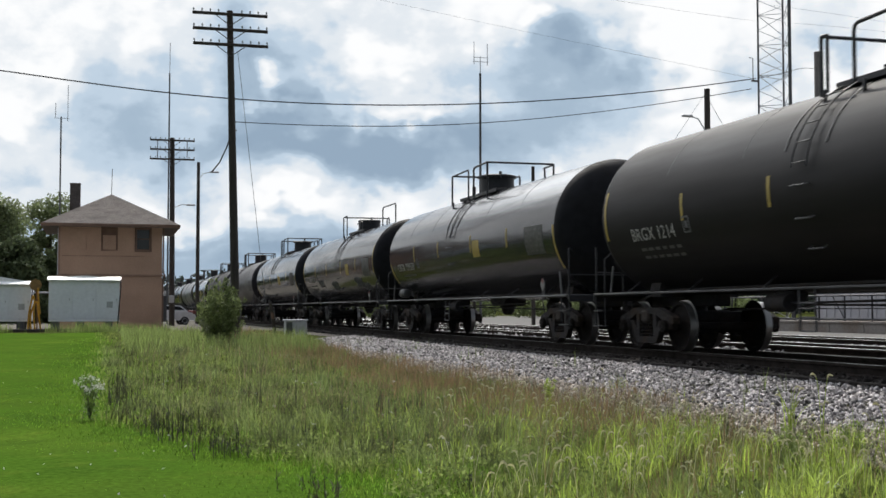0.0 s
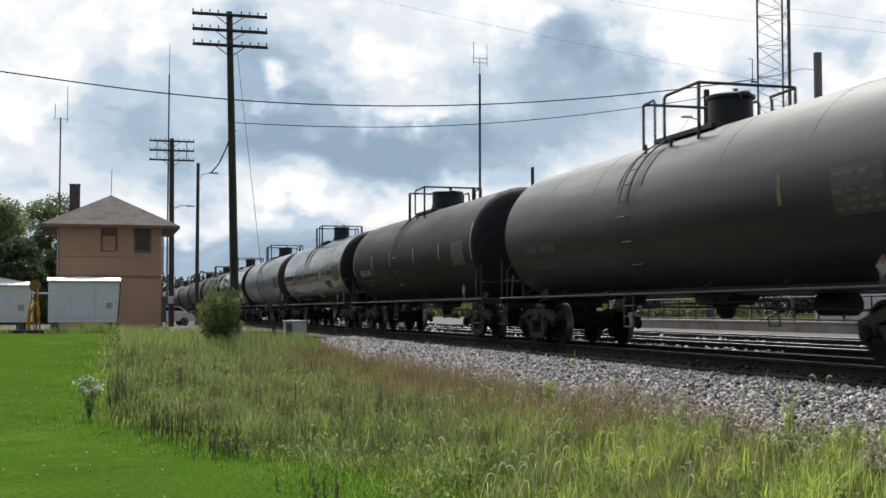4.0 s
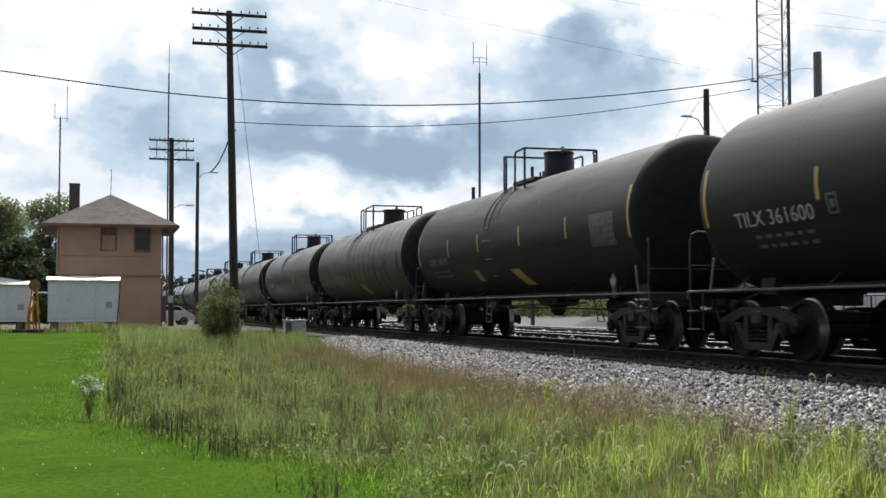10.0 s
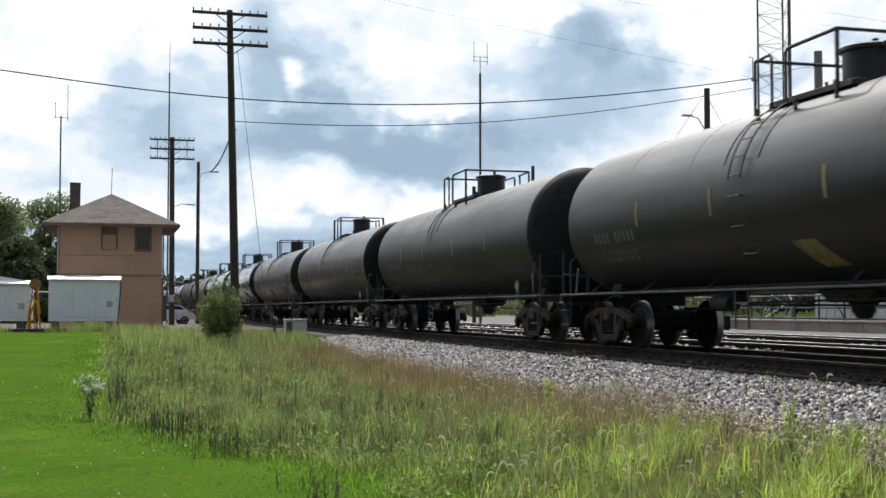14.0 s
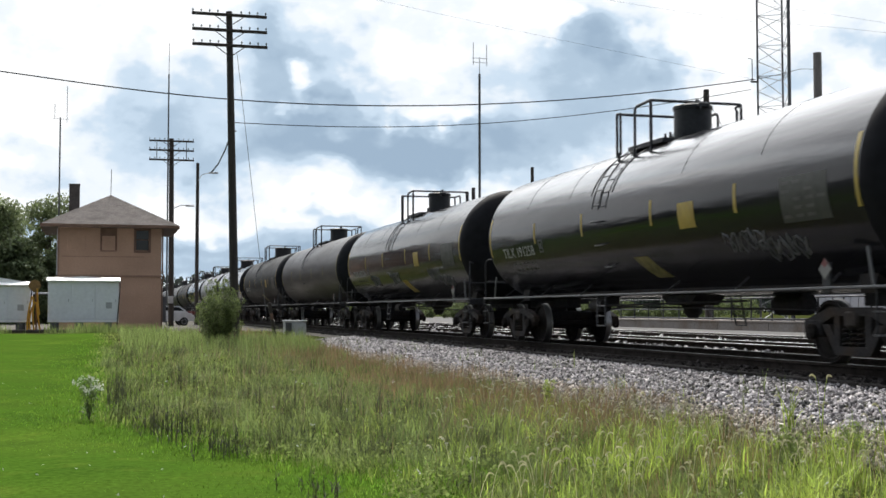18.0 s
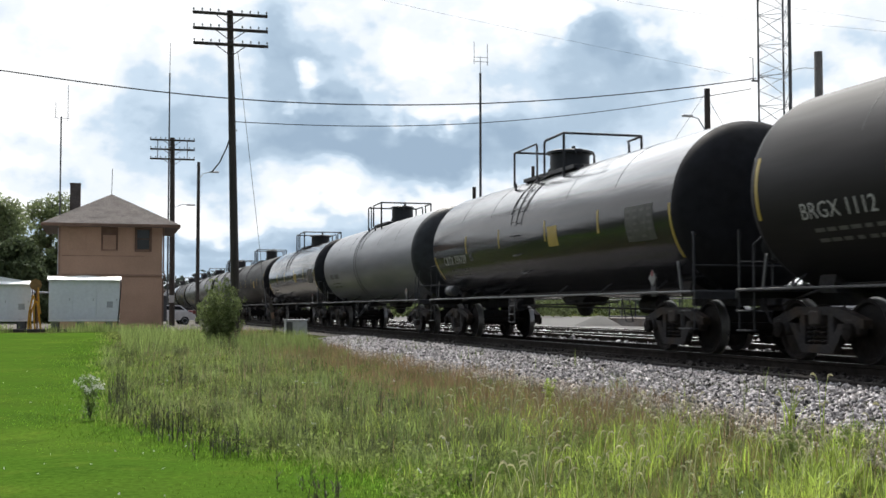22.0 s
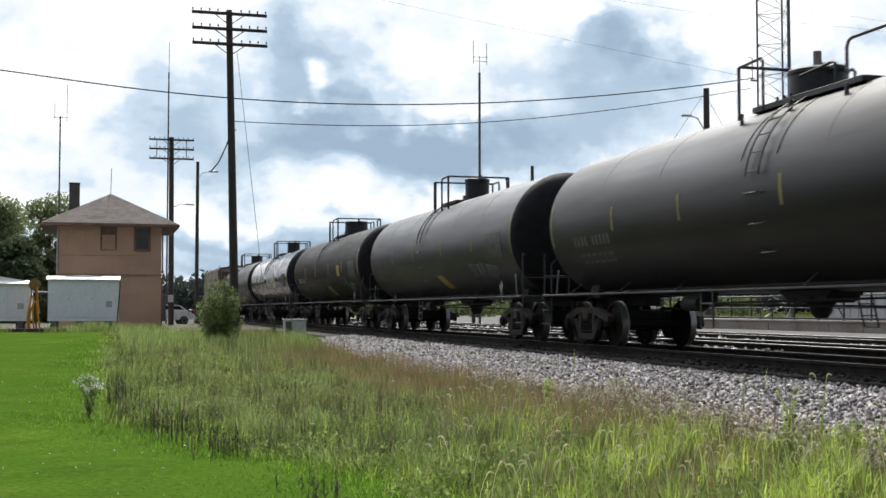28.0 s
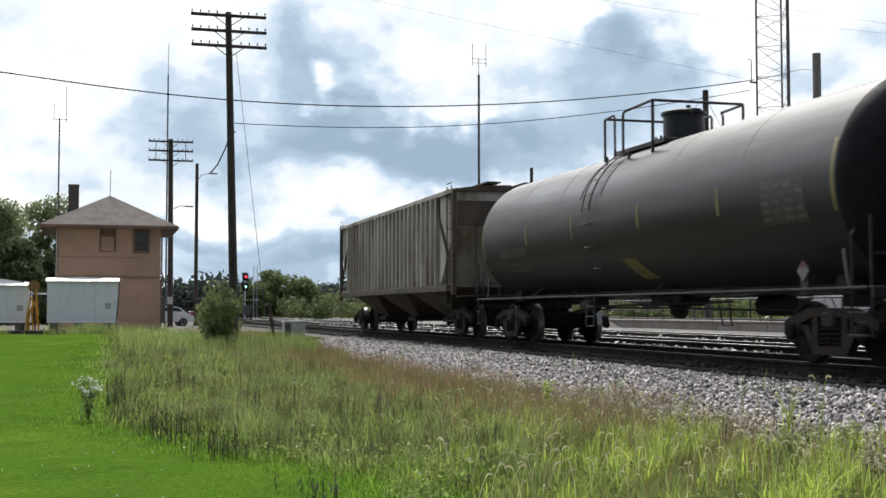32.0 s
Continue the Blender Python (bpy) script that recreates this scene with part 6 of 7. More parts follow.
part("lamp_head", Shape().box((-1.37, 0, 14.05), (0.72, 0.32, 0.14), 0.05), M["grey"], lamp)
part("guy_wire", Shape().tube([(0.07, 0.14, 15.5), (1.88, 0.14, 12.6)], 0.016, 4), M["darkgrey"], lamp)
part("guy_wire", Shape().tube([(-0.07, 0.14, 15.5), (-2.74, 0.14, 11.74)], 0.016, 4), M["darkgrey"], lamp)


def mast(x, y, z0, top, r, label, dipole, lean=0.0, group="antenna masts", cross=(-0.1,)):
    t = thing("antenna_mast", label, "antenna mast", group, at=(x, y, z0))
    part("mast", Shape().tube([(0, 0, -0.3), (lean, 0, top - z0)], r, 8, r * 0.8), M["darkgrey"], t)
    if dipole:
        h = top - z0
        for z in cross:
            part("crossbar", Shape().tube([(-0.45 + lean, 0, h + z), (0.52 + lean, 0, h + z)], 0.018, 5), M["grey"], t)
        part("stub", Shape().tube([(lean, 0, h - 0.1), (lean, 0, h + max(cross) + 0.06)], 0.025, 5), M["grey"], t)
        for dx, lo, hi in dipole:
            part("dipole", Shape().tube([(dx + lean, 0, h + lo), (dx + lean, 0, h + hi)], 0.022, 5), M["grey"], t)
    return t


mast(22.4, 71.6, 0.4, 16.1, 0.09, "slim dark mast with a forked antenna", ((-0.40, 0.55, 1.95), (0.46, 0.5, 1.85)), cross=(0.72, 0.98))
mast(-2.65, 83.8, 0.4, 14.2, 0.06, "slim mast with a forked antenna behind the tower", ((-0.35, -0.1, 0.9), (0.42, -0.3, 2.1)))
t = mast(4.98, 97.2, 0.4, 20.0, 0.07, "tall whip antenna behind the tower", ())
part("whip", Shape().tube([(0, 0, 19.3), (0.02, 0, 22.0)], 0.025, 5), M["grey"], t)


def lattice_tower(x, y, z0, h, side):
    t = thing("lattice_tower", "three-legged steel lattice radio tower", "radio tower", at=(x, y, z0))
    legs = [(-side / 2, 0.0), (side * 0.333, -side * 0.55), (side * 0.70, side * 0.45)]
    for (a, b), r in zip(legs, (0.05, 0.085, 0.05)):
        part("leg", Shape().tube([(a, b, -0.2), (a, b, h)], r, 8), M["darkgrey"], t)
    n = int(h / 0.75)
    for i in range(3):
        (a, b), (c, d) = legs[i], legs[(i + 1) % 3]
        for k in range(n):
            z = k * 0.75
            part("brace", Shape().tube([(a, b, z), (c, d, z + 0.75)] if k % 2 else [(c, d, z), (a, b, z + 0.75)], 0.018, 4), M["grey"], t)
            if k % 2 == 0:
                part("strut", Shape().tube([(a, b, z), (c, d, z)], 0.018, 4), M["grey"], t)
    part("side_arm", Shape().tube([(-side / 2, 0, 11.73), (-side / 2 - 0.38, 0, 11.73)], 0.05, 6), M["darkgrey"], t)
    part("side_arm", Shape().tube([(-side / 2 - 0.3, 0, 11.73), (-side / 2 - 0.3, 0, 12.85), (-side / 2 - 0.5, 0, 12.87)], 0.025, 5), M["darkgrey"], t)


lattice_tower(31.8, 53.4, 1.02, 26.4, 1.5)


def wire(pts, r, label, n=40):
    """A hanging wire through the given points, smoothly."""
    p = np.array(pts, dtype=float)
    t = np.linspace(0, 1, len(p))
    tt = np.linspace(0, 1, n)
    deg = min(3, len(p) - 1)
    cs = [np.polynomial.polynomial.Polynomial.fit(t, p[:, i], deg)(tt) for i in range(3)]
    tagged(part("overhead_wire", Shape().tube(list(zip(*cs)), r, 5), M["frame"]), label, "wire", "overhead wires")


wire([(-5.58, 50.37, 10.98), (-3.78, 50.91, 10.9), (-0.59, 51.05, 10.66), (2.73, 51.16, 10.46), (5.1, 50.81, 10.26), (10.9, 51.99, 10.43), (16.69, 52.44, 10.77), (23.38, 52.65, 11.58), (30.62, 53.21, 12.84)], 0.026, 'dark overhead cable sagging across the tracks')
wire([(5.25, 50.76, 9.28), (10.43, 52.12, 9.48), (16.69, 52.44, 9.96), (22.37, 52.93, 10.79), (30.62, 53.21, 12.32)], 0.018, 'thin overhead cable sagging across the tracks')
wire([(30.88, 53.14, 12.84), (33.47, 54.6, 13.59), (35.2, 56.1, 14.13), (37.5, 58.2, 14.6)], 0.015, 'short cable between the lattice tower and a pole')
wire([(24.14, 61.78, 18.9), (26.37, 60.12, 18.12), (29.2, 57.25, 17.0), (31.09, 53.6, 15.79)], 0.0055, 'thin high wire leading to the lattice tower')
wire([(31.86, 53.38, 16.59), (32.69, 53.46, 16.56), (35.9, 54.33, 16.64), (39.9, 55.29, 16.66), (44.67, 56.03, 16.46)], 0.0055, 'thin high wire leading to the lattice tower')
wire([(31.86, 53.38, 15.76), (32.69, 53.46, 15.78), (35.9, 54.33, 15.98), (39.9, 55.29, 16.15), (44.67, 56.03, 16.09)], 0.0055, 'thin high wire leading to the lattice tower')
wire([(14.71, 68.57, 19.56), (20.19, 63.92, 17.4), (23.77, 60.84, 15.93), (28.46, 56.41, 14.07), (31.09, 53.6, 12.88)], 0.0055, 'thin high wire leading to the lattice tower')

t = thing("guy_wire", "thin guy wire down from the tall pole", "wire", at=(0, 0, 0))
part("wire", Shape().tube([(5.35, 50.84, 12.23), (6.03, 46.08, 1.27)], 0.012, 4), M["darkgrey"], t)
t = thing("drop_cable", "dark service cable drooping from the tall pole", "wire", at=(0, 0, 0))
part("cable", Shape().tube([(5.36, 50.92, 8.95), (5.17, 50.89, 8.88), (4.91, 50.76, 8.15), (4.63, 50.73, 7.54), (4.33, 50.71, 7.16)], 0.03, 5), M["frame"], t)

# ---- lineside things ----
t = thing("signal_cabinet", "small grey metal cabinet beside the track bed", "cabinet", at=(6.9, 44.8, 0.30))
body = part("body", Shape().box((0, 0, 0.45), (0.78, 0.5, 0.72), 0.02), M["grey"], t)
part("door", Shape().box((0.14, -0.26, 0.45), (0.44, 0.025, 0.62), 0.006), M["grey"], body)
part("side_panel", Shape().box((-0.26, -0.26, 0.45), (0.22, 0.02, 0.62), 0.006), M["darkgrey"], body)
part("lid", Shape().box((0, -0.01, 0.83), (0.84, 0.56, 0.05), 0.012), M["grey"], body)
for x in (-0.3, 0.3):
    part("foot", Shape().box((x, 0, 0.05), (0.1, 0.4, 0.12), 0.01), M["whitepaint"], t)
t = thing("marker_post", "short weathered timber marker post in the weeds", "post", at=(6.1, 44.0, 0.2))
part("post", Shape().box((-0.1, 0, 0.72), (0.12, 0.09, 1.75), 0.012, Matrix.Rotation(-0.16, 3, "Y")), M["pole"], t)
part("plate", Shape().box((-0.16, -0.055, 1.1), (0.10, 0.012, 0.22), 0.003, Matrix.Rotation(-0.16, 3, "Y")), M["stucco2"], t)


def block_signal():
    t = thing("block_signal", "trackside signal mast showing red over green", "signal", at=(14.9, 130.8, 0.4))
    part("mast", Shape().tube([(0, 0, -0.2), (0, 0, 5.3)], 0.08, 10), M["grey"], t)
    for z, mat, name in ((4.75, "redglow", "red_lamp"), (3.7, "greenglow", "green_lamp")):
        hd = part("signal_head", Shape().lathe([(-0.32, 0.36), (-0.34, 0.36), (-0.34, 0.05)], 20, "y", (0, 0, z)), M["frame"], t)
        part("hood", Shape().lathe([(-0.9, 0.17), (-0.36, 0.17), (-0.36, 0.15), (-0.9, 0.15)], 16, "y", (0, 0, z)), M["frame"], hd)
        part(name, Shape().lathe([(-0.96, 0.02), (-0.94, 0.11), (-0.91, 0.11)], 16, "y", (0, 0, z)), M[mat], hd, "lit lens")
        part("backing", Shape().box((0, -0.30, z), (0.6, 0.08, 0.85), 0.2), M["frame"], hd)
    s = Shape()
    for x in (0.9, 1.3):
        s.tube([(x, 0, 0), (x, 0, 6.0)], 0.03, 5)
    for z in np.arange(0.3, 5.9, 0.32):
        s.tube([(0.9, 0, z), (1.3, 0, z)], 0.02, 4)
    part("ladder", s, M["grey"], t)
    part("landing", Shape().box((0.8, 0.2, 2.3), (1.8, 0.7, 0.06), 0.01), M["grey"], t)
    for x in (0.0, 0.4):
        part("case", Shape().box((x, 0.1, 1.2), (0.5, 0.4, 1.0), 0.03), M["darkgrey"], t)


block_signal()


def parked_car():
    t = thing("parked_car", "white hatchback parked beside the tower", "car", at=pose(4.6, 92.0, 0.4, 0, 0, 8))
    s = Shape()
    s.prism([(-2.0, 0.35), (2.0, 0.35), (2.05, 0.62), (1.95, 0.86), (1.55, 0.95), (0.95, 1.42), (-0.5, 1.47), (-1.2, 0.98), (-2.0, 0.85), (-2.08, 0.6)], -0.82, 0.82, "y")
    s.v = [(x, y * (1.0 if z < 1.0 else 0.86), z) for x, y, z in s.v]
    body = part("body", s, M["carpaint"], t, smooth=25)
    part("rear_window", Shape().add([(1.50, -0.66, 1.0), (1.50, 0.66, 1.0), (1.0, 0.6, 1.40), (1.0, -0.6, 1.40)], [(0, 1, 2, 3)]), M["glassdark"], body)
    for sy in (-1, 1):
        s = Shape().prism([(-0.95, 1.0), (1.35, 1.0), (0.88, 1.36), (-0.42, 1.4)], sy * 0.70, sy * 0.79, "y")
        part("side_window", s, M["glassdark"], body)
        part("tail_lamp", Shape().box((1.93, sy * 0.70, 0.92), (0.26, 0.26, 0.30), 0.04), M["placardred"], body, "red tail lamp")
        for x in (-1.3, 1.25):
            wh = part("wheel", Shape().lathe([(-0.1, 0.2), (-0.1, 0.29), (-0.06, 0.31), (0.06, 0.31), (0.1, 0.29), (0.1, 0.2)], 20, "y", (x, sy * 0.76, 0.31)), M["rubber"], t)
            part("rim", Shape().lathe([(-0.08, 0.03), (-0.105, 0.19), (0.105, 0.19), (0.08, 0.03)], 16, "y", (x, sy * 0.76, 0.31)), M["grey"], wh)
    part("bumper", Shape().box((2.05, 0, 0.5), (0.14, 1.6, 0.2), 0.05), M["carpaint"], t)


parked_car()


# ---- beyond the tracks ----
DOCK = 30.6      # front of the loading dock beyond the yard
dock = thing("loading_dock", "long low pale concrete loading dock beyond the tracks", "loading dock", at=(DOCK, 0, 0.5))
for k in range(16):
    part("wall_panel", Shape().box((0.15, 33.2 + k * 2.5, 0.21), (0.3, 2.47, 0.46), 0.015), M["concrete"], dock)
part("top_slab", Shape().box((3.0, 51.9, 0.47), (6.1, 40.2, 0.10), 0.02), M["concrete"], dock)
part("rear_wall", Shape().box((5.85, 51.9, 0.2), (0.3, 40.0, 0.44), 0.015), M["concrete"], dock)


def pipe_fence(x, y0, y1, z):
    """Pipe fence on the dock's edge: posts, three rails, and a slanted brace in every other bay."""
    t = thing("pipe_fence", "dark steel pipe fence with three rails on the dock's edge", "fence", at=(x, 0, z))
    n = int((y1 - y0) / 1.9)
    step = (y1 - y0) / n
    for k in range(n + 1):
        part("post", Shape().tube([(0, y0 + k * step, 0), (0, y0 + k * step, 1.12)], 0.04, 7), M["frame"], t)
        if k % 3 == 1:
            part("brace", Shape().tube([(0, y0 + k * step, 0.08), (0, y0 + (k + 0.45) * step, 1.05)], 0.025, 6), M["frame"], t)
    for zz, r in ((0.08, 0.05), (0.55, 0.035), (1.1, 0.04)):
        part("rail", Shape().tube([(0, y0, zz), (0, y1, zz)], r, 7), M["frame"], t)


pipe_fence(DOCK + 0.25, 32.5, 71.5, 1.02)
shed = thing("yard_shed", "plain pale grey metal shed standing on the loading dock", "shed", at=(DOCK + 2.6, 42.4, 1.02))
part("wall", Shape().box((1.4, 0, 1.3), (2.8, 19.4, 2.6), 0.02), M["palewall"], shed)
for k in range(30):
    part("rib", Shape().box((-0.015, -9.4 + k * 0.648, 1.3), (0.03, 0.06, 2.5), 0.005), M["palewall"], shed)
part("roof", Shape().prism([(-0.25, 2.6), (3.05, 2.6), (3.05, 2.72), (1.4, 3.2), (-0.25, 2.72)], -9.9, 9.9, "y"), M["grey"], shed)
s = Shape().lathe([(0.0, 1.5), (0.15, 1.25), (0.4, 0.75), (0.58, 0.35), (0.65, 0.1)], 22, "z")
s.v = [(x * (1 + 0.15 * noise.noise((x, y, z))), y * (1 + 0.2 * noise.noise((y, x, z))), z) for x, y, z in s.v]
tagged(part("heap_of_gravel", s, M["asphalt"], at=(29.5, 70.0, 0.5)), "heap of pale gravel in the yard", "gravel heap")

# ---- plants ----
def blades(name, pos, height, width, mat, seed, label, lean=0.35, category="grass", segs=3, droop=0.5):
    """Tapered bent blades of grass, one for each place."""
    rng = np.random.default_rng(seed)
    n = len(pos)
    a = rng.uniform(0, 2 * np.pi, n)
    d = np.stack([np.cos(a), np.sin(a)], -1)
    side = np.stack([-d[:, 1], d[:, 0]], -1)
    # most blades show their width to the path along the track
    reach = height * lean * rng.uniform(0.1, 1.0, n)
    vs = []
    for k in range(segs + 1):
        t = k / segs
        off = reach * t ** 2
        z = height * (t - droop * 0.25 * (reach / np.maximum(height, 1e-3)) * t ** 3)
        w = width * (1 - 0.85 * t ** 1.5)
        for s in (-0.5, 0.5):
            vs.append(np.stack([pos[:, 0] + d[:, 0] * off + side[:, 0] * w * s, pos[:, 1] + d[:, 1] * off + side[:, 1] * w * s, pos[:, 2] + z], -1))
    v = np.stack(vs, 1)
    m = 2 * (segs + 1)
    quad = np.array([(2 * k, 2 * k + 1, 2 * k + 3, 2 * k + 2) for k in range(segs)])
    f = (quad[None] + (np.arange(n) * m)[:, None, None]).reshape(-1, 4)
    ob = new(name, raw_mesh(name, v.reshape(-1, 3), f, mat))
    return tagged(ob, label, category, kind="stuff")


def scatter(n, seed, r0, r1, a0, a1, power=1.0):
    """Places on the ground in a fan before the camera: thick near, thinner far off. Returns x, y, distance."""
    rng = np.random.default_rng(seed)
    r = r0 * (r1 / r0) ** (rng.uniform(0, 1, n) ** power)
    a = np.radians(rng.uniform(a0, a1, n))
    return r * np.sin(a), r * np.cos(a), r


def clumps(x, y, scale, seed):
    """Smooth patchiness between 0 and 1."""
    s = seed * 1.7
    q = np.sin(x * scale + s) * np.cos(y * scale * 0.8 - s) + 0.6 * np.sin(x * scale * 2.3 - y * scale * 1.9 + s * 2) + 0.4 * np.sin(y * scale * 4.1 + x * scale * 3.3 + s)
    return 0.5 + 0.25 * q


def meadow():
    toe = lambda y: 7.25 + 0.25 * np.sin(y * 0.9) + 0.15 * np.sin(y * 2.7) - np.clip((y - 22) * 0.03, 0, 0.4)
    rng = np.random.default_rng(5)

    def take(n, seed, r0, r1, keep, power=1.0, a0=-7, a1=38):
        x, y, r = scatter(n, seed, r0, r1, a0, a1, power)
        ok = keep(x, y, r) > rng.uniform(0, 1, n)
        x, y, r = x[ok], y[ok], r[ok]
        return np.stack([x, y, ground_height(x, y) - 0.02], -1), r, x, y

    inside = lambda x, y: ((x > lawn_edge(y) - 0.15 * np.sin(y * 3)) & (x < toe(y))).astype(float)
    deep = lambda x, y: x - lawn_edge(y) - 0.9 * np.clip((17 - y) / 6, 0, 1)       # metres into the weeds
    # soft short growth everywhere
    p, r, x, y = take(190000, 1, 8.5, 62, lambda x, y, r: np.clip((deep(x, y) + 0.35) / 0.9, 0, 1) * (x < toe(y)))
    blades("short_grass", p, rng.uniform(0.03, 0.13, len(r)) * (0.6 + 0.9 * clumps(x, y, 1.9, 6)), 0.006 + 0.0006 * r, M["under"], 10, "short green grass under the weeds", lean=1.0)
    # lush grass that runs from the lawn into the weeds
    p, r, x, y = take(170000, 23, 8.5, 50, lambda x, y, r: np.clip(1.1 - np.abs(deep(x, y) + 0.2 + 0.6 * np.sin(y * 1.9 + x)) / 1.7, 0, 1) * (0.25 + 0.85 * clumps(x, y, 2.2, 3)))
    blades("lush_grass", p, rng.uniform(0.03, 0.12, len(r)) * np.clip(1 + 0.5 * deep(x, y), 0.35, 1.3), 0.006 + 0.0006 * r, M["edgeblade"], 24, "lush green grass between the lawn and the weeds", lean=0.9)
    # taller tufts of mixed height
    p, r, x, y = take(150000, 21, 8.5, 62, lambda x, y, r: inside(x, y) * np.clip(clumps(x, y, 2.1, 1) * 3.2 - 1.55, 0, 1) * np.clip(deep(x, y) / 1.2, 0.0, 1))
    h = (0.09 + 0.24 * clumps(x, y, 0.9, 2) ** 1.4) * rng.uniform(0.4, 1.5, len(r)) * np.clip(deep(x, y) / 2.2 + 0.35, 0.35, 1.1)
    blades("meadow_grass", p, h, 0.005 + 0.00035 * r, M["blade"], 11, "rough yellowish-green meadow grass in tufts", lean=1.15)
    # brown seed haze over the middle of the meadow
    p, r, x, y = take(30000, 22, 13, 60, lambda x, y, r: inside(x, y) * np.clip((deep(x, y) - 0.4) / 3.0, 0, 1) * np.clip(clumps(x, y, 1.1, 8) * 2.8 - 1.0, 0, 1))
    blades("seeding_grass", p, rng.uniform(0.22, 0.55, len(r)), 0.003 + 0.00028 * r, M["seed"], 19, "thin brown seeding grass", lean=0.8)
    # dry reddish grass near the stones
    p, r, x, y = take(135000, 2, 10, 60, lambda x, y, r: inside(x, y) * np.clip((x - 4.2) / 1.6, 0.0, 1) * np.clip((y - 10.5) / 5, 0.12, 1) * np.clip(clumps(x, y, 0.9, 4) * 3.0 - 0.6, 0, 1))
    blades("dry_grass", p, rng.uniform(0.14, 0.42, len(r)), 0.004 + 0.00035 * r, M["straw"], 12, "dry reddish grass along the stone bank", lean=0.45)
    # bright foxtail grass in the near corner, in clumps
    p, r, x, y = take(70000, 3, 8.5, 19, lambda x, y, r: inside(x, y) * np.clip((x - 2.0) / 3.2, 0, 1) ** 1.3 * np.clip((19 - r) / 6, 0, 1) * np.clip(clumps(x, y, 2.6, 7) * 3.4 - 1.5, 0, 1))
    blades("foxtail_grass", p, rng.uniform(0.1, 0.46, len(r)) * np.clip((x - 1.0) / 3.5, 0.4, 1), rng.uniform(0.006, 0.018, len(r)), M["bright"], 13, "bright yellow-green foxtail grass with broad blades", lean=0.75, droop=1.1)
    p, r, x, y = take(15000, 31, 8.5, 20, lambda x, y, r: inside(x, y) * np.clip((x - 2.6) / 2.5, 0, 1) * np.clip(clumps(x, y, 1.9, 17) * 3.0 - 1.4, 0, 1))
    blades("brown_stalks", p, rng.uniform(0.12, 0.42, len(r)), rng.uniform(0.003, 0.008, len(r)), M["straw"], 32, "thin brown stalks among the bright grass", lean=0.5)
    # a bright patch by the shrub
    p, r, x, y = take(26000, 4, 36, 60, lambda x, y, r: ((x > 0.8) & (x < 3.9) & (y > 38) & (y < 54)) * np.clip(clumps(x, y, 1.4, 12) * 2 - 0.4, 0, 1), 1.0, -3, 8)
    blades("tall_green_grass", p, rng.uniform(0.15, 0.6, len(r)), 0.020, M["palegrass"], 14, "tall light green grass near the shrub", lean=0.6)
    # tall grass before the shelters and along the cabinet
    x, y = rng.uniform(-6, 3.2, 5200), rng.normal(61.3, 0.5, 5200)
    ok = clumps(x, y, 1.2, 14) * np.clip(0.5 + (x + 3) / 6, 0.5, 1) > rng.uniform(0.2, 0.8, 5200)
    x, y = x[ok], y[ok]
    blades("fringe_grass", np.stack([x, y, ground_height(x, y) - 0.02], -1), rng.uniform(0.15, 0.6, len(x)), 0.026, M["palegrass"], 25, "uncut grass fringe before the shelters", lean=0.6)
    x, y = rng.uniform(4.2, 7.6, 6000), rng.uniform(36, 44.3, 6000)
    ok = (clumps(x, y, 1.1, 15) > 0.35) & (x < 7.7 - 0.12 * (44 - y))
    x, y = x[ok], y[ok]
    blades("cabinet_grass", np.stack([x, y, np.maximum(ground_height(x, y), np.where(x > 6.7, bank_height(x), 0)) - 0.02], -1), rng.uniform(0.15, 0.7, len(x)) * np.clip((7.9 - 0.12 * (44 - y) - x) / 1.0, 0.3, 1) * (0.55 + 0.7 * clumps(x, y, 2.3, 18)), 0.018, M["blade"], 26, "tall grass before the cabinet", lean=0.5)
    # tussocks: separate heaps of green, dull and pale growth
    for name, n, blades_each, low, high, wide, mat, seed, r0, r1, words in (
            ("green_tussocks", 190, 60, 0.16, 0.40, 0.010, "blade", 41, 9, 45, "separate green tussocks in the rough meadow"),
            ("dull_tussocks", 150, 46, 0.18, 0.48, 0.009, "dull", 42, 11, 45, "dull olive tussocks in the rough meadow"),
            ("pale_tussocks", 120, 40, 0.18, 0.46, 0.009, "palegrass", 43, 11, 40, "pale yellowish tussocks in the rough meadow")):
        cx, cy, cr = scatter(n * 4, seed, r0, r1, -3, 32)
        ok = (inside(cx, cy) > 0) & (deep(cx, cy) > 0.15)
        cx, cy = cx[ok][:n], cy[ok][:n]
        k = rng.integers(0, len(cx), n * blades_each)
        size = rng.uniform(low, high, len(cx)) * np.clip(0.5 + cy / 30, 0.55, 1.0)
        x, y = cx[k] + rng.normal(0, 0.075, len(k)) * (0.7 + cy[k] / 30), cy[k] + rng.normal(0, 0.12, len(k)) * (0.7 + cy[k] / 30)
        p = np.stack([x, y, ground_height(x, y) - 0.02], -1)
        blades(name, p, size[k] * rng.uniform(0.45, 1.05, len(k)), wide * (0.6 + cy[k] / 30), M[mat], seed + 20, words, lean=0.9, droop=0.9)
    # dark upright weed stalks in bunches
    bunch = np.array(WEED_BUNCHES)
    k = rng.integers(0, len(bunch), 260)
    x, y = bunch[k, 0] + rng.normal(0, 0.12, 260), bunch[k, 1] + rng.normal(0, 0.35, 260)
    p = np.stack([x, y, ground_height(x, y) - 0.02], -1)
    tall = bunch[k, 2] * rng.uniform(0.6, 1.25, len(x))
    blades("weed_stalks", p, tall, 0.008 + 0.0004 * y, M["stem"], 15, "dark upright weed stalks in bunches", lean=0.16, category="weeds")
    n = 1500
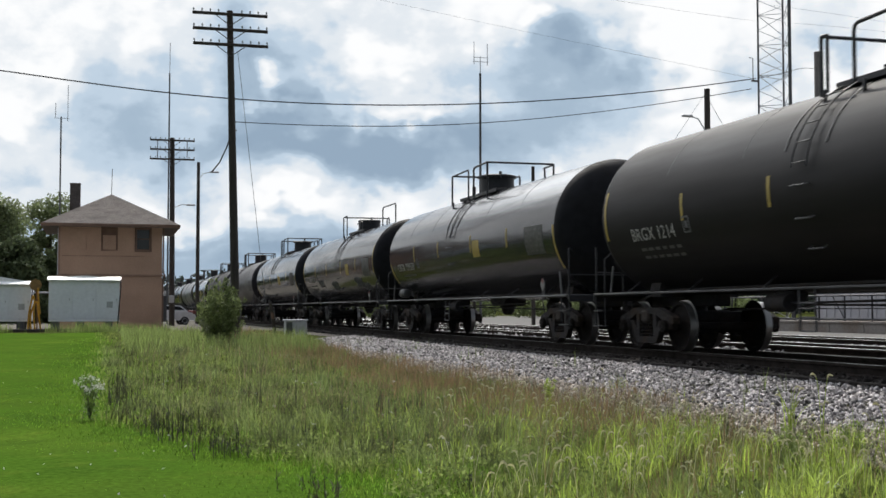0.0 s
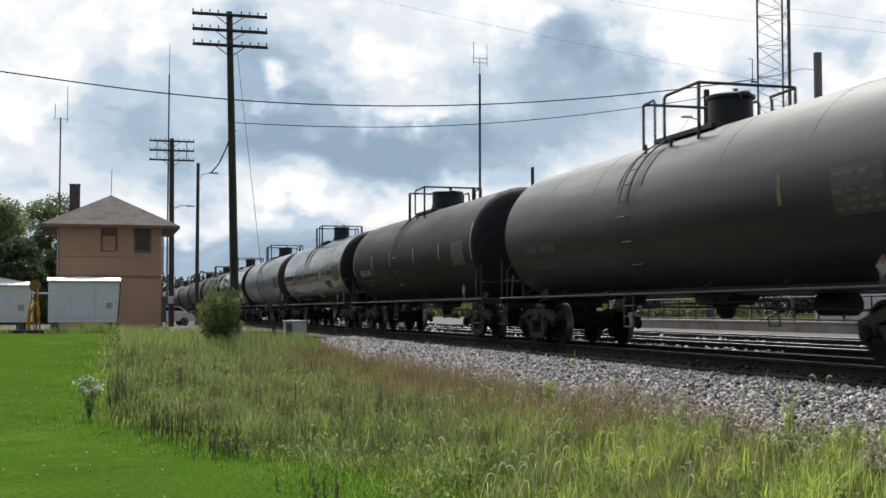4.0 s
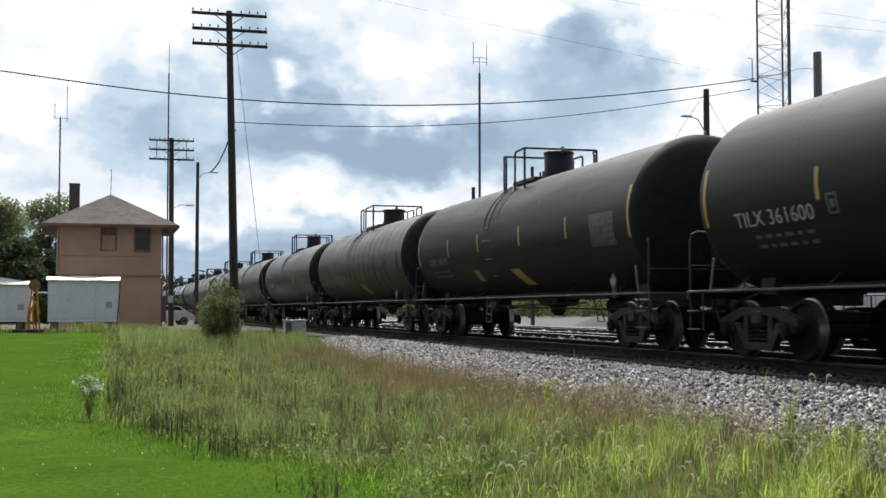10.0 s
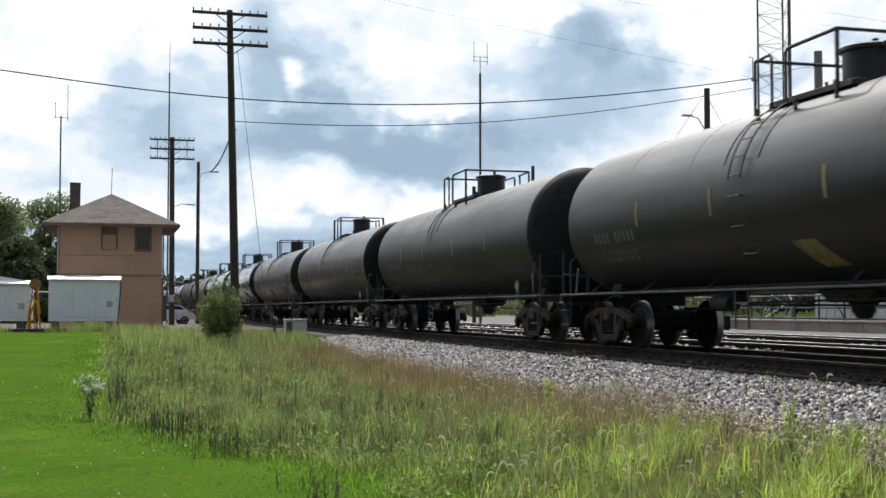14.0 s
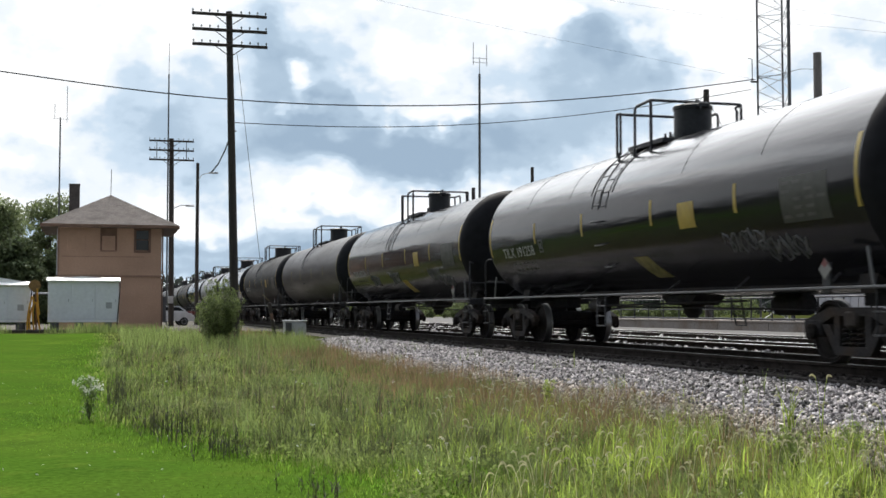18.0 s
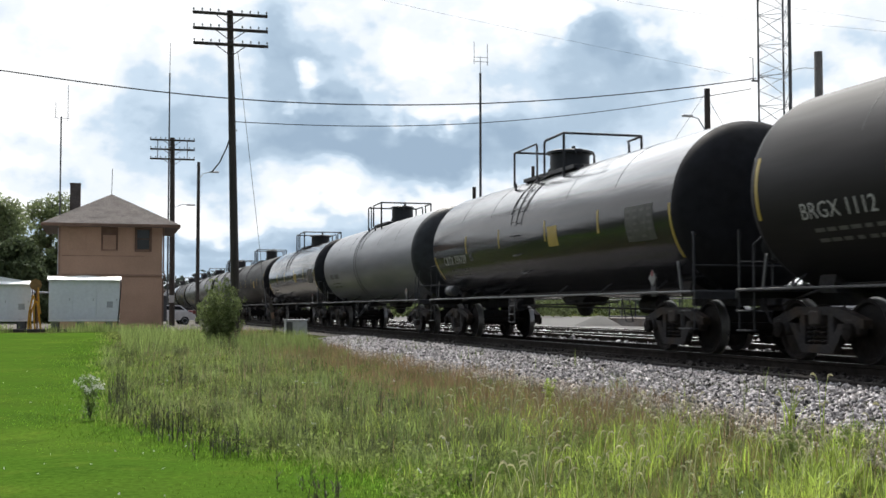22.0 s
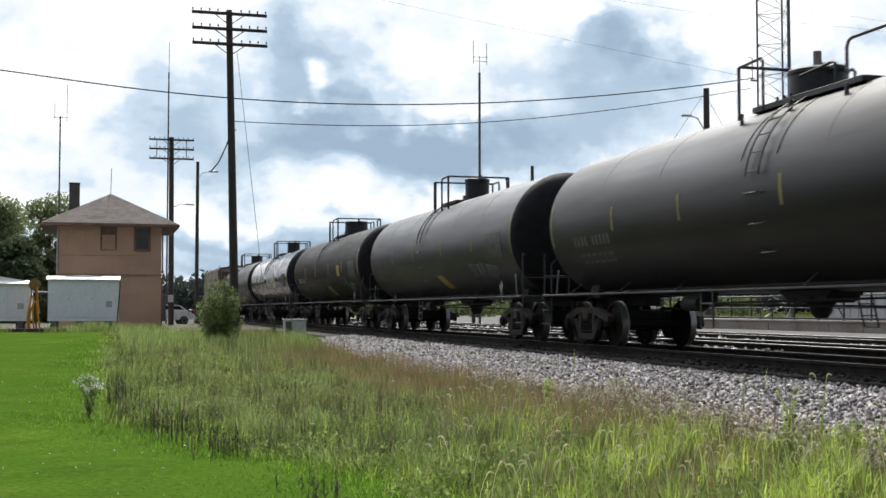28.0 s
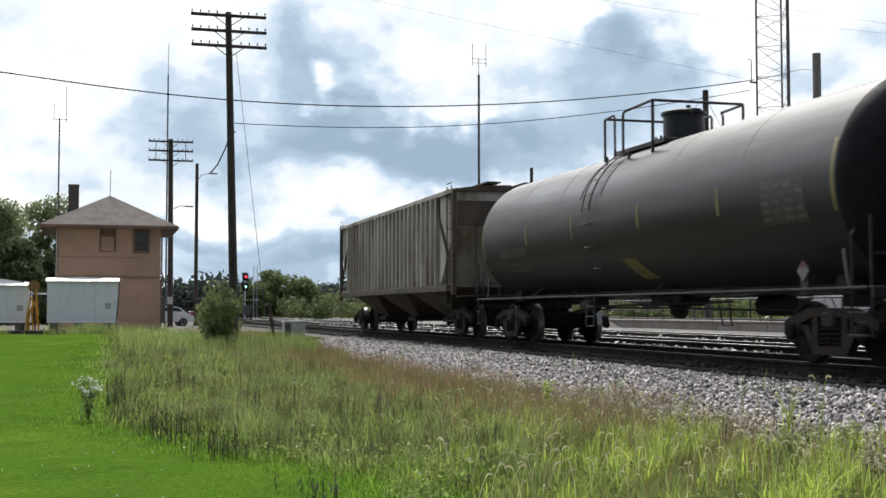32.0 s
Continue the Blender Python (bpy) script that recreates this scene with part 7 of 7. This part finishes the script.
    k = rng.integers(0, len(x), n)
    q = p[k] + np.stack([rng.normal(0, 0.012, n), rng.normal(0, 0.012, n), rng.uniform(0.15, 0.9, n) * tall[k]], -1)
    blades("weed_leaves", q, rng.uniform(0.03, 0.07, n), 0.012, M["stem"], 16, "small dark leaves of the weeds", lean=1.3, category="weeds", segs=2)
    # weeds that grow out of the stones
    x, y = rng.uniform(7.2, 8.6, 900), rng.uniform(12, 40, 900)
    ok = clumps(x, y, 1.3, 9) > 0.72
    x, y = x[ok], y[ok]
    blades("bank_weeds", np.stack([x, y, bank_height(x) - 0.02], -1), rng.uniform(0.12, 0.4, len(x)), 0.012, M["blade"], 17, "sparse weeds rooted among the stones", lean=0.5, category="weeds")
    # the lawn
    p, r, x, y = take(170000, 6, 8.5, 40, lambda x, y, r: ((deep(x, y) < 0.7) & (y < 61)).astype(float), 1.0, -8, 18)
    blades("lawn_grass", p, rng.uniform(0.008, 0.026, len(r)) * (0.6 + 0.7 * clumps(x, y, 1.1, 2)), 0.005 + 0.0006 * r, M["lawnblade"], 18, "short mown lawn grass", lean=0.8, segs=2)
    # nodding seed heads of the foxtail
    heads(rng, toe)


# bunches of dark weeds: place and height
WEED_BUNCHES = [(0.11, 20.12, 0.55), (0.26, 19.84, 0.50), (0.42, 20.04, 0.58), (0.50, 19.53, 0.40), (0.45, 16.06, 0.30), (0.63, 18.81, 0.40), (0.67, 15.09, 0.30), (0.73, 14.80, 0.30), (0.83, 14.91, 0.36), (0.90, 15.03, 0.40), (0.98, 14.73, 0.30), (1.04, 13.63, 0.28), (1.15, 13.20, 0.32), (1.22, 13.01, 0.30), (1.27, 12.73, 0.28), (1.37, 12.92, 0.30), (2.21, 13.60, 0.34), (2.32, 13.95, 0.30), (2.48, 12.55, 0.30), (3.21, 15.86, 0.45), (3.87, 17.27, 0.50), (3.83, 16.88, 0.45), (3.95, 16.56, 0.40), (4.18, 16.49, 0.42), (1.65, 9.71, 0.20), (1.76, 9.59, 0.22), (2.88, 9.24, 0.22), (2.27, 19.52, 0.50), (2.28, 17.51, 0.45), (2.89, 18.86, 0.50), (3.94, 20.65, 0.55), (3.15, 12.21, 0.25), (4.82, 14.22, 0.30), (1.70, 21.28, 0.50), (1.43, 22.90, 0.55), (1.03, 23.01, 0.50)]


def heads(rng, toe):
    s = Shape()
    for k in range(420):
        y = 8.5 + 9 * rng.uniform(0, 1) ** 2.2
        x = rng.uniform(max(2.6, y * 0.27), 7.4)
        if x > toe(y) + 0.05 or rng.random() > 0.25 + 0.75 * (x - 2) / 5:
            continue
        h, a = rng.uniform(0.2, 0.46), rng.choice([0.0, math.pi]) + rng.normal(0, 0.7)
        z0 = float(ground_height(np.array(x), np.array(y)))
        dx, dy = math.cos(a), math.sin(a)
        b = [(x + dx * q, y + dy * q, z0 + w * h) for q, w in ((0, 0), (0.015, 0.5), (0.04, 0.86), (0.06, 1.0))]
        s.tube(b, 0.0025, 3)
        long = rng.uniform(0.8, 1.3)
        arc = [(x + dx * (0.06 + 0.032 * long * (1 - math.cos(q))), y + dy * (0.06 + 0.032 * long * (1 - math.cos(q))), z0 + h + 0.036 * long * math.sin(q)) for q in (0, 0.5, 1.0, 1.5, 2.0, 2.5)]
        s.tube(arc[:4], 0.004, 5, 0.0088)
        s.tube(arc[3:], 0.0088, 5, 0.003)
    ob = new("foxtail_heads", s.mesh("foxtail_heads", M["seedhead"], 60))
    tagged(ob, "nodding pale foxtail seed heads", "seed heads", kind="stuff")


meadow()
stones("bank_stones", 44000, 7.35, 9.40, 8.5, 46, 0.0265, 3, "loose grey crushed stone on the track bank", bank_height)
stones("toe_stones", 26000, 6.75, 7.62, 8.5, 44, 0.019, 8, "small dusty stones at the foot of the track bank", bank_height, "duststone")
# the main track's stones carry the train's shade in their dark colour
stones("track_stones", 14000, 9.3, 12.6, 12, 60, 0.034, 4, "ballast stones between the rails, coloured dark as shade", lambda x: bank_height(x) - 0.01, "shadestone")
stones("yard_stones", 6000, 12.8, 22.5, 24, 80, 0.045, 6, "ballast stones between the farther tracks", lambda x: np.interp(x, [12.4, 13.0, 13.7, 17.5, 18.2, 18.8, 22.5], [0.57, 0.50, 0.56, 0.56, 0.50, 0.55, 0.54]))


def leaf_cloud(name, centres, radii, per, size, mat, seed, parent, label="", squash=0.8):
    """A crown: small bent leaf clusters on the skins of many uneven lumps, with gaps between them."""
    rng = np.random.default_rng(seed)
    vs = []
    for c, r in zip(centres, radii):
        d = rng.normal(0, 1, (per, 3))
        d /= np.linalg.norm(d, axis=1)[:, None]
        rad = r * rng.uniform(0.45, 1.08, (per, 1)) * (1 + 0.25 * np.sin(d[:, :1] * 7 + seed) * np.cos(d[:, 1:2] * 6))
        vs.append(np.asarray(c) + d * rad * np.array([1, 1, squash]))
    p = np.concatenate(vs)
    n = len(p)
    u = rng.normal(0, 1, (n, 3))
    u /= np.linalg.norm(u, axis=1)[:, None]
    w = np.cross(u, rng.normal(0, 1, (n, 3)))
    w /= np.linalg.norm(w, axis=1)[:, None]
    sz = size * rng.uniform(0.5, 1.4, (n, 1))
    v = np.stack([p - u * sz, p + w * sz * 0.55, p + u * sz, p - w * sz * 0.55], 1).reshape(-1, 3)
    f = np.arange(4 * n).reshape(-1, 4)
    ob = new(name, raw_mesh(name, v, f, mat))
    ob.parent = parent
    if label:
        ob["label"] = label
    return ob


def tree(x, y, h, spread, seed, label, size=0.15, lumps=18, per=700, low=0.3, mat="leaf"):
    rng = random.Random(seed)
    t = thing("tree", label, "tree", "trees", at=(x, y, 0.35))
    part("trunk", Shape().tube([(0, 0, -0.3), (0.1, 0.05, h * 0.25), (0.0, 0.1, h * 0.5), (0.15, 0, h * 0.75)], h * 0.032, 9, h * 0.008), M["bark"], t)
    cs, rs = [], []
    for k in range(lumps):
        f = low + (1 - low) * (k + 0.5) / lumps
        a = rng.uniform(0, 6.28)
        q = spread * (1.05 - 0.75 * abs(f - 0.5) * 1.5) * rng.uniform(0.25, 0.8)
        c = (q * math.cos(a), q * math.sin(a), h * f * 0.93)
        cs.append(c)
        rs.append(spread * rng.uniform(0.28, 0.48))
        if k % 2 == 0:
            part("limb", Shape().tube([(0.05, 0.05, h * f * 0.55), (c[0] * 0.5, c[1] * 0.5, c[2] * 0.8), c], h * 0.011, 6, 0.02), M["bark"], t)
    leaf_cloud("crown", cs, rs, per, size, M[mat], seed, t)
    return t


tree(-8.4, 113.0, 11.2, 3.6, 1, "leafy green broadleaf tree behind the shelters")
tree(-4.6, 118.5, 11.8, 3.3, 2, "leafy green broadleaf tree with thin upper twigs")
tree(-13.0, 117.0, 11.5, 4.0, 3, "leafy green broadleaf tree behind the shelters")
for x, y, h, w, k in ((-6.8, 103.0, 6.8, 3.2, 4), (-10.6, 104.5, 7.4, 3.4, 5), (-3.2, 105.0, 6.2, 2.6, 6), (-14.5, 106.0, 7.0, 3.4, 7)):
    tree(x, y, h, w, k, "low dense green tree behind the shelters", size=0.2, lumps=20, per=620, low=0.02, mat="hedgeleaf")


for x, y, h, w, k in ((23.4, 168.0, 6.6, 3.4, 11), (19.6, 164.0, 4.6, 2.6, 12), (27.5, 171.0, 5.6, 3.0, 13)):
    tree(x, y, h, w, k, "light green tree beside the line far off", size=0.22, lumps=16, per=420, low=0.1, mat="scrubleaf")


def shrub(x, y, z, h, w, seed, label, sprays=64, per=26, size=0.04, mat="leaf2"):
    """An airy upright shrub: many leafy sprays that fan up and out from one foot."""
    t = thing("shrub", label, "shrub", "shrubs", at=(x, y, z))
    rng = random.Random(seed)
    cs, rs = [], []
    for k in range(sprays):
        a, q = rng.uniform(0, 6.28), w * 0.5 * math.sqrt(rng.uniform(0.0, 1.0))
        top = h * (1.08 - 0.36 * (q / (w * 0.5)) ** 2) * rng.uniform(0.55, 1.08)
        foot = rng.uniform(0.1, 0.3)
        for f in (0.25, 0.45, 0.62, 0.78, 0.9, 1.0):
            b = foot + (1 - foot) * f
            cs.append((q * b * math.cos(a) + rng.gauss(0, 0.03), q * b * math.sin(a) + rng.gauss(0, 0.03), top * f))
            rs.append(w * (0.115 - 0.07 * f) * rng.uniform(0.7, 1.4))
        if k % 9 == 0:
            part("stem", Shape().tube([(0, 0, -0.1), (q * foot * math.cos(a), q * foot * math.sin(a), top * 0.4), (q * math.cos(a), q * math.sin(a), top)], 0.018, 5, 0.005), M["bark"], t)
    leaf_cloud("crown", cs, rs, per, size, M[mat], seed, t, squash=1.5)


shrub(3.95, 42.5, 0.2, 2.15, 1.7, 23, "green upright shrub at the foot of the tall pole", mat="shrubleaf")


def white_weed():
    t = thing("flowering_weed", "leafy weed with small white flowers at the lawn's edge", "wildflower", at=(-0.12, 17.4, 0.0))
    rng = random.Random(8)
    s = Shape()
    tips = []
    for k in range(15):
        a, h = rng.uniform(0, 6.28), rng.uniform(0.40, 0.60)
        q = rng.uniform(0.04, 0.19)
        tip = (q * math.cos(a), q * math.sin(a), h)
        part("stem", Shape().tube([(0, 0, 0), (tip[0] * 0.4, tip[1] * 0.4, h * 0.6), tip], 0.006, 4, 0.003), M["stem"], t)
        tips.append(tip)
    leaf_cloud("leaves", [(0, 0, 0.15), (0.03, 0, 0.3), (-0.03, 0, 0.42)], [0.12, 0.13, 0.13], 50, 0.026, M["leaf2"], 31, t, squash=1.2)
    leaf_cloud("bloom", tips, [0.06] * len(tips), 20, 0.015, M["petal"], 32, t)["kind"] = "stuff"


white_weed()


def leafy_weed(x, y, h, spread, seed, label, mat):
    """A bushy weed of many thin stems with small leaves up their length."""
    z0 = float(max(ground_height(np.array(x), np.array(y)), bank_height(x) if x > 6.7 else 0))
    t = thing("weed", label, "weed", "weeds on the bank", at=(x, y, z0))
    rng = random.Random(seed)
    cs = []
    for k in range(12):
        a, q, top = rng.uniform(0, 6.28), spread * rng.uniform(0.2, 1.0), h * rng.uniform(0.55, 1.0)
        tip = (q * math.cos(a), q * math.sin(a), top)
        part("stem", Shape().tube([(0, 0, -0.03), (tip[0] * 0.35, tip[1] * 0.35, top * 0.55), tip], 0.005, 4, 0.002), M[mat], t)
        cs += [tuple(c * f for c in tip[:2]) + (top * f,) for f in (0.35, 0.55, 0.75, 0.95)]
    leaf_cloud("leaves", cs, [0.05] * len(cs), 8, 0.018, M[mat], seed, t)


leafy_weed(6.35, 10.35, 0.46, 0.22, 61, "pale green leafy weed at the foot of the stones", "palegrass")
leafy_weed(6.75, 10.0, 0.38, 0.2, 62, "pale green leafy weed at the foot of the stones", "palegrass")
leafy_weed(6.3, 16.8, 0.5, 0.1, 63, "tall yellow-green weed at the foot of the stones", "bright")
leafy_weed(4.6, 15.2, 0.34, 0.25, 64, "bushy green weed in the meadow", "under")


def foxtail_plant(x, y, tips, seed):
    """A tall foxtail with arching stems; tips: side reach and height of each nodding head."""
    z0 = float(max(ground_height(np.array(x), np.array(y)), bank_height(x) if x > 7 else 0))
    t = thing("foxtail_plant", "tall foxtail grass with nodding pale seed heads", "grass plant", "foxtail plants", at=(x, y, z0))
    rng = random.Random(seed)
    for dx, top in tips:
        h = top - z0
        part("stem", Shape().tube([(0, 0, -0.02), (dx * 0.25, 0, h * 0.5), (dx * 0.7, 0, h * 0.9), (dx, 0, h)], 0.004, 5, 0.003), M["bright"], t)
        e = 1 if dx > 0 else -1
        arc = [(dx + e * 0.035 * (1 - math.cos(a)), 0.01 * math.sin(a), h + 0.035 * math.sin(a)) for a in np.linspace(0, 2.5, 8)]
        part("seed_head", Shape().tube(arc[:5], 0.005, 7, 0.012).tube(arc[4:], 0.012, 7, 0.005), M["seedhead"], t)
    pos = np.zeros((16, 3)) + np.array([[rng.uniform(-0.05, 0.05), rng.uniform(-0.05, 0.05), 0] for _ in range(16)])
    lv = blades("leaves", pos, np.array([rng.uniform(0.25, 0.55) for _ in range(16)]), 0.014, M["bright"], seed, "", lean=0.9, droop=1.0)
    lv.parent = t
    del lv["category"], lv["kind"]


foxtail_plant(6.96, 10.83, ((0.07, 0.82), (-0.06, 0.83), (0.02, 0.55)), 1)
foxtail_plant(7.04, 11.53, ((0.1, 0.64), (-0.12, 0.58), (0.05, 0.66)), 3)
foxtail_plant(6.80, 9.52, ((0.1, 0.60), (-0.1, 0.64)), 4)
foxtail_plant(5.79, 11.88, ((0.08, 0.39), (-0.1, 0.42)), 5)


def lawn_flowers():
    x, y, r = scatter(900, 41, 9, 30, -6, 26)
    ok = (x < lawn_edge(y) + 1.8) & (clumps(x, y, 0.9, 5) > 0.55)
    x, y = x[ok][:45], y[ok][:45]
    p = np.stack([x, y, ground_height(x, y) + 0.07], -1)
    ob = leaf_cloud("clover_flowers", p, [0.01] * len(p), 4, 0.008, M["petal"], 42, None)
    tagged(ob, "small white clover flowers in the lawn", "flowers", kind="stuff")


lawn_flowers()


def forbs():
    """Low broad-leaved plants among the grass, and a few pale flowers."""
    rng = np.random.default_rng(71)
    x, y, r = scatter(4200, 72, 8.6, 40, -4, 34)
    ok = (x > lawn_edge(y) + 0.3) & (x < 6.9) & (clumps(x, y, 1.7, 3) > 0.5)
    x, y = x[ok][:1100], y[ok][:1100]
    p = np.stack([x, y, ground_height(x, y) + rng.uniform(0.03, 0.2, len(x))], -1)
    ob = leaf_cloud("low_weeds", p, rng.uniform(0.05, 0.13, len(x)), 13, 0.021, M["forb"], 73, None)
    tagged(ob, "low broad-leaved weeds among the grass", "weeds", kind="stuff")
    k = rng.integers(0, len(x), 70)
    ob = leaf_cloud("meadow_flowers", p[k] + np.array([0, 0, 0.14]), [0.03] * 70, 6, 0.009, M["petal"], 74, None)
    tagged(ob, "small pale flowers in the meadow", "flowers", kind="stuff")


forbs()


def far_woods():
    """The wooded horizon: uneven crowns along a long line, thinner and lighter in front."""
    rng = np.random.default_rng(77)
    cs, rs = [], []
    for k in range(560):
        a = radians(rng.uniform(-14, 48))
        d = rng.uniform(300, 380)
        h = (10.3 + 1.0 * math.sin(a * 30) + 0.7 * math.sin(a * 77)) * rng.uniform(0.6, 1.0)
        cs.append((d * math.sin(a), d * math.cos(a), h * 0.6))
        rs.append(h * 0.5)
    ob = leaf_cloud("far_woods", cs, rs, 190, 0.8, M["farleaf"], 78, None, squash=0.85)
    tagged(ob, "dark green wooded horizon", "woods", kind="stuff")
    cs, rs = [], []
    for k in range(200):
        a = radians(rng.uniform(-6, 30))
        d = rng.uniform(150, 200)
        h = (4.0 + 1.6 * math.sin(a * 40) + 0.8 * math.sin(a * 95)) * rng.uniform(0.4, 1.0)
        cs.append((d * math.sin(a), d * math.cos(a), 0.4 + h * 0.5))
        rs.append(h * 0.55)
    ob = leaf_cloud("far_scrub", [c for c in cs if not 5 < c[0] < 24], [r for c, r in zip(cs, rs) if not 5 < c[0] < 24], 240, 0.24, M["leafscrub"], 79, None, squash=0.8)
    tagged(ob, "light olive green scrub along the line", "scrub", kind="stuff")


far_woods()


def rear_trees():
    """Unseen tree belt added behind the camera, for the dark tanks to mirror."""
    rng = np.random.default_rng(91)
    cs, rs = [], []
    for k in range(210):
        y = rng.uniform(-70, 112)
        h = rng.uniform(4, 7)
        cs.append((-25 + rng.uniform(-4, 4), y, h * rng.uniform(0.35, 0.75)))
        rs.append(h * 0.36)
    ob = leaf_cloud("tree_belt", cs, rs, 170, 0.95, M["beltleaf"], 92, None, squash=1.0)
    tagged(ob, "unseen dark tree belt added behind the camera for reflections", "trees", kind="stuff")


rear_trees()

# ---- movement ----
def motions():
    """The train rolls past at a steady speed, its axles turn while it is near, and the clouds drift."""
    y_plane = -9.43 * math.tan(radians(15.65))
    turn = SPEED / 0.457
    for car, when, half in TRAIN:
        place = lambda t: y_plane + SPEED * (when - t) + half
        walk(car, [(t, pose(TRACK, place(t), RAIL)) for t in (0, 4, 8, 12, 16, 20, 24, 28, 32)])
        first = max(0, frame(when - 3.0) - 1)
        last = min(32 * FPS, frame(when + 1.2) - 1)
        if last <= first:
            continue
        ticks = sorted({0, *range(first, last + 1), 32 * FPS})
        for truck in (o for o in car.children if o.name.split(".")[0] == "truck"):
            for axle in (o for o in truck.children if o.name.split(".")[0] == "wheelset"):
                dy = axle.location.y
                rows = []
                for k in ticks:
                    q = min(max(k, first), last) - first
                    rows.append((k / FPS, Matrix.Translation((0, dy, 0)) @ Matrix.Rotation(turn * q / FPS, 4, "X")))
                walk(axle, rows)
    drift = lambda t: pose(0, 0, 0, 0, 0, -0.083 * (t - 16))
    walk(SKY, [(t, drift(t)) for t in (0, 8, 16, 24, 32)])


motions()
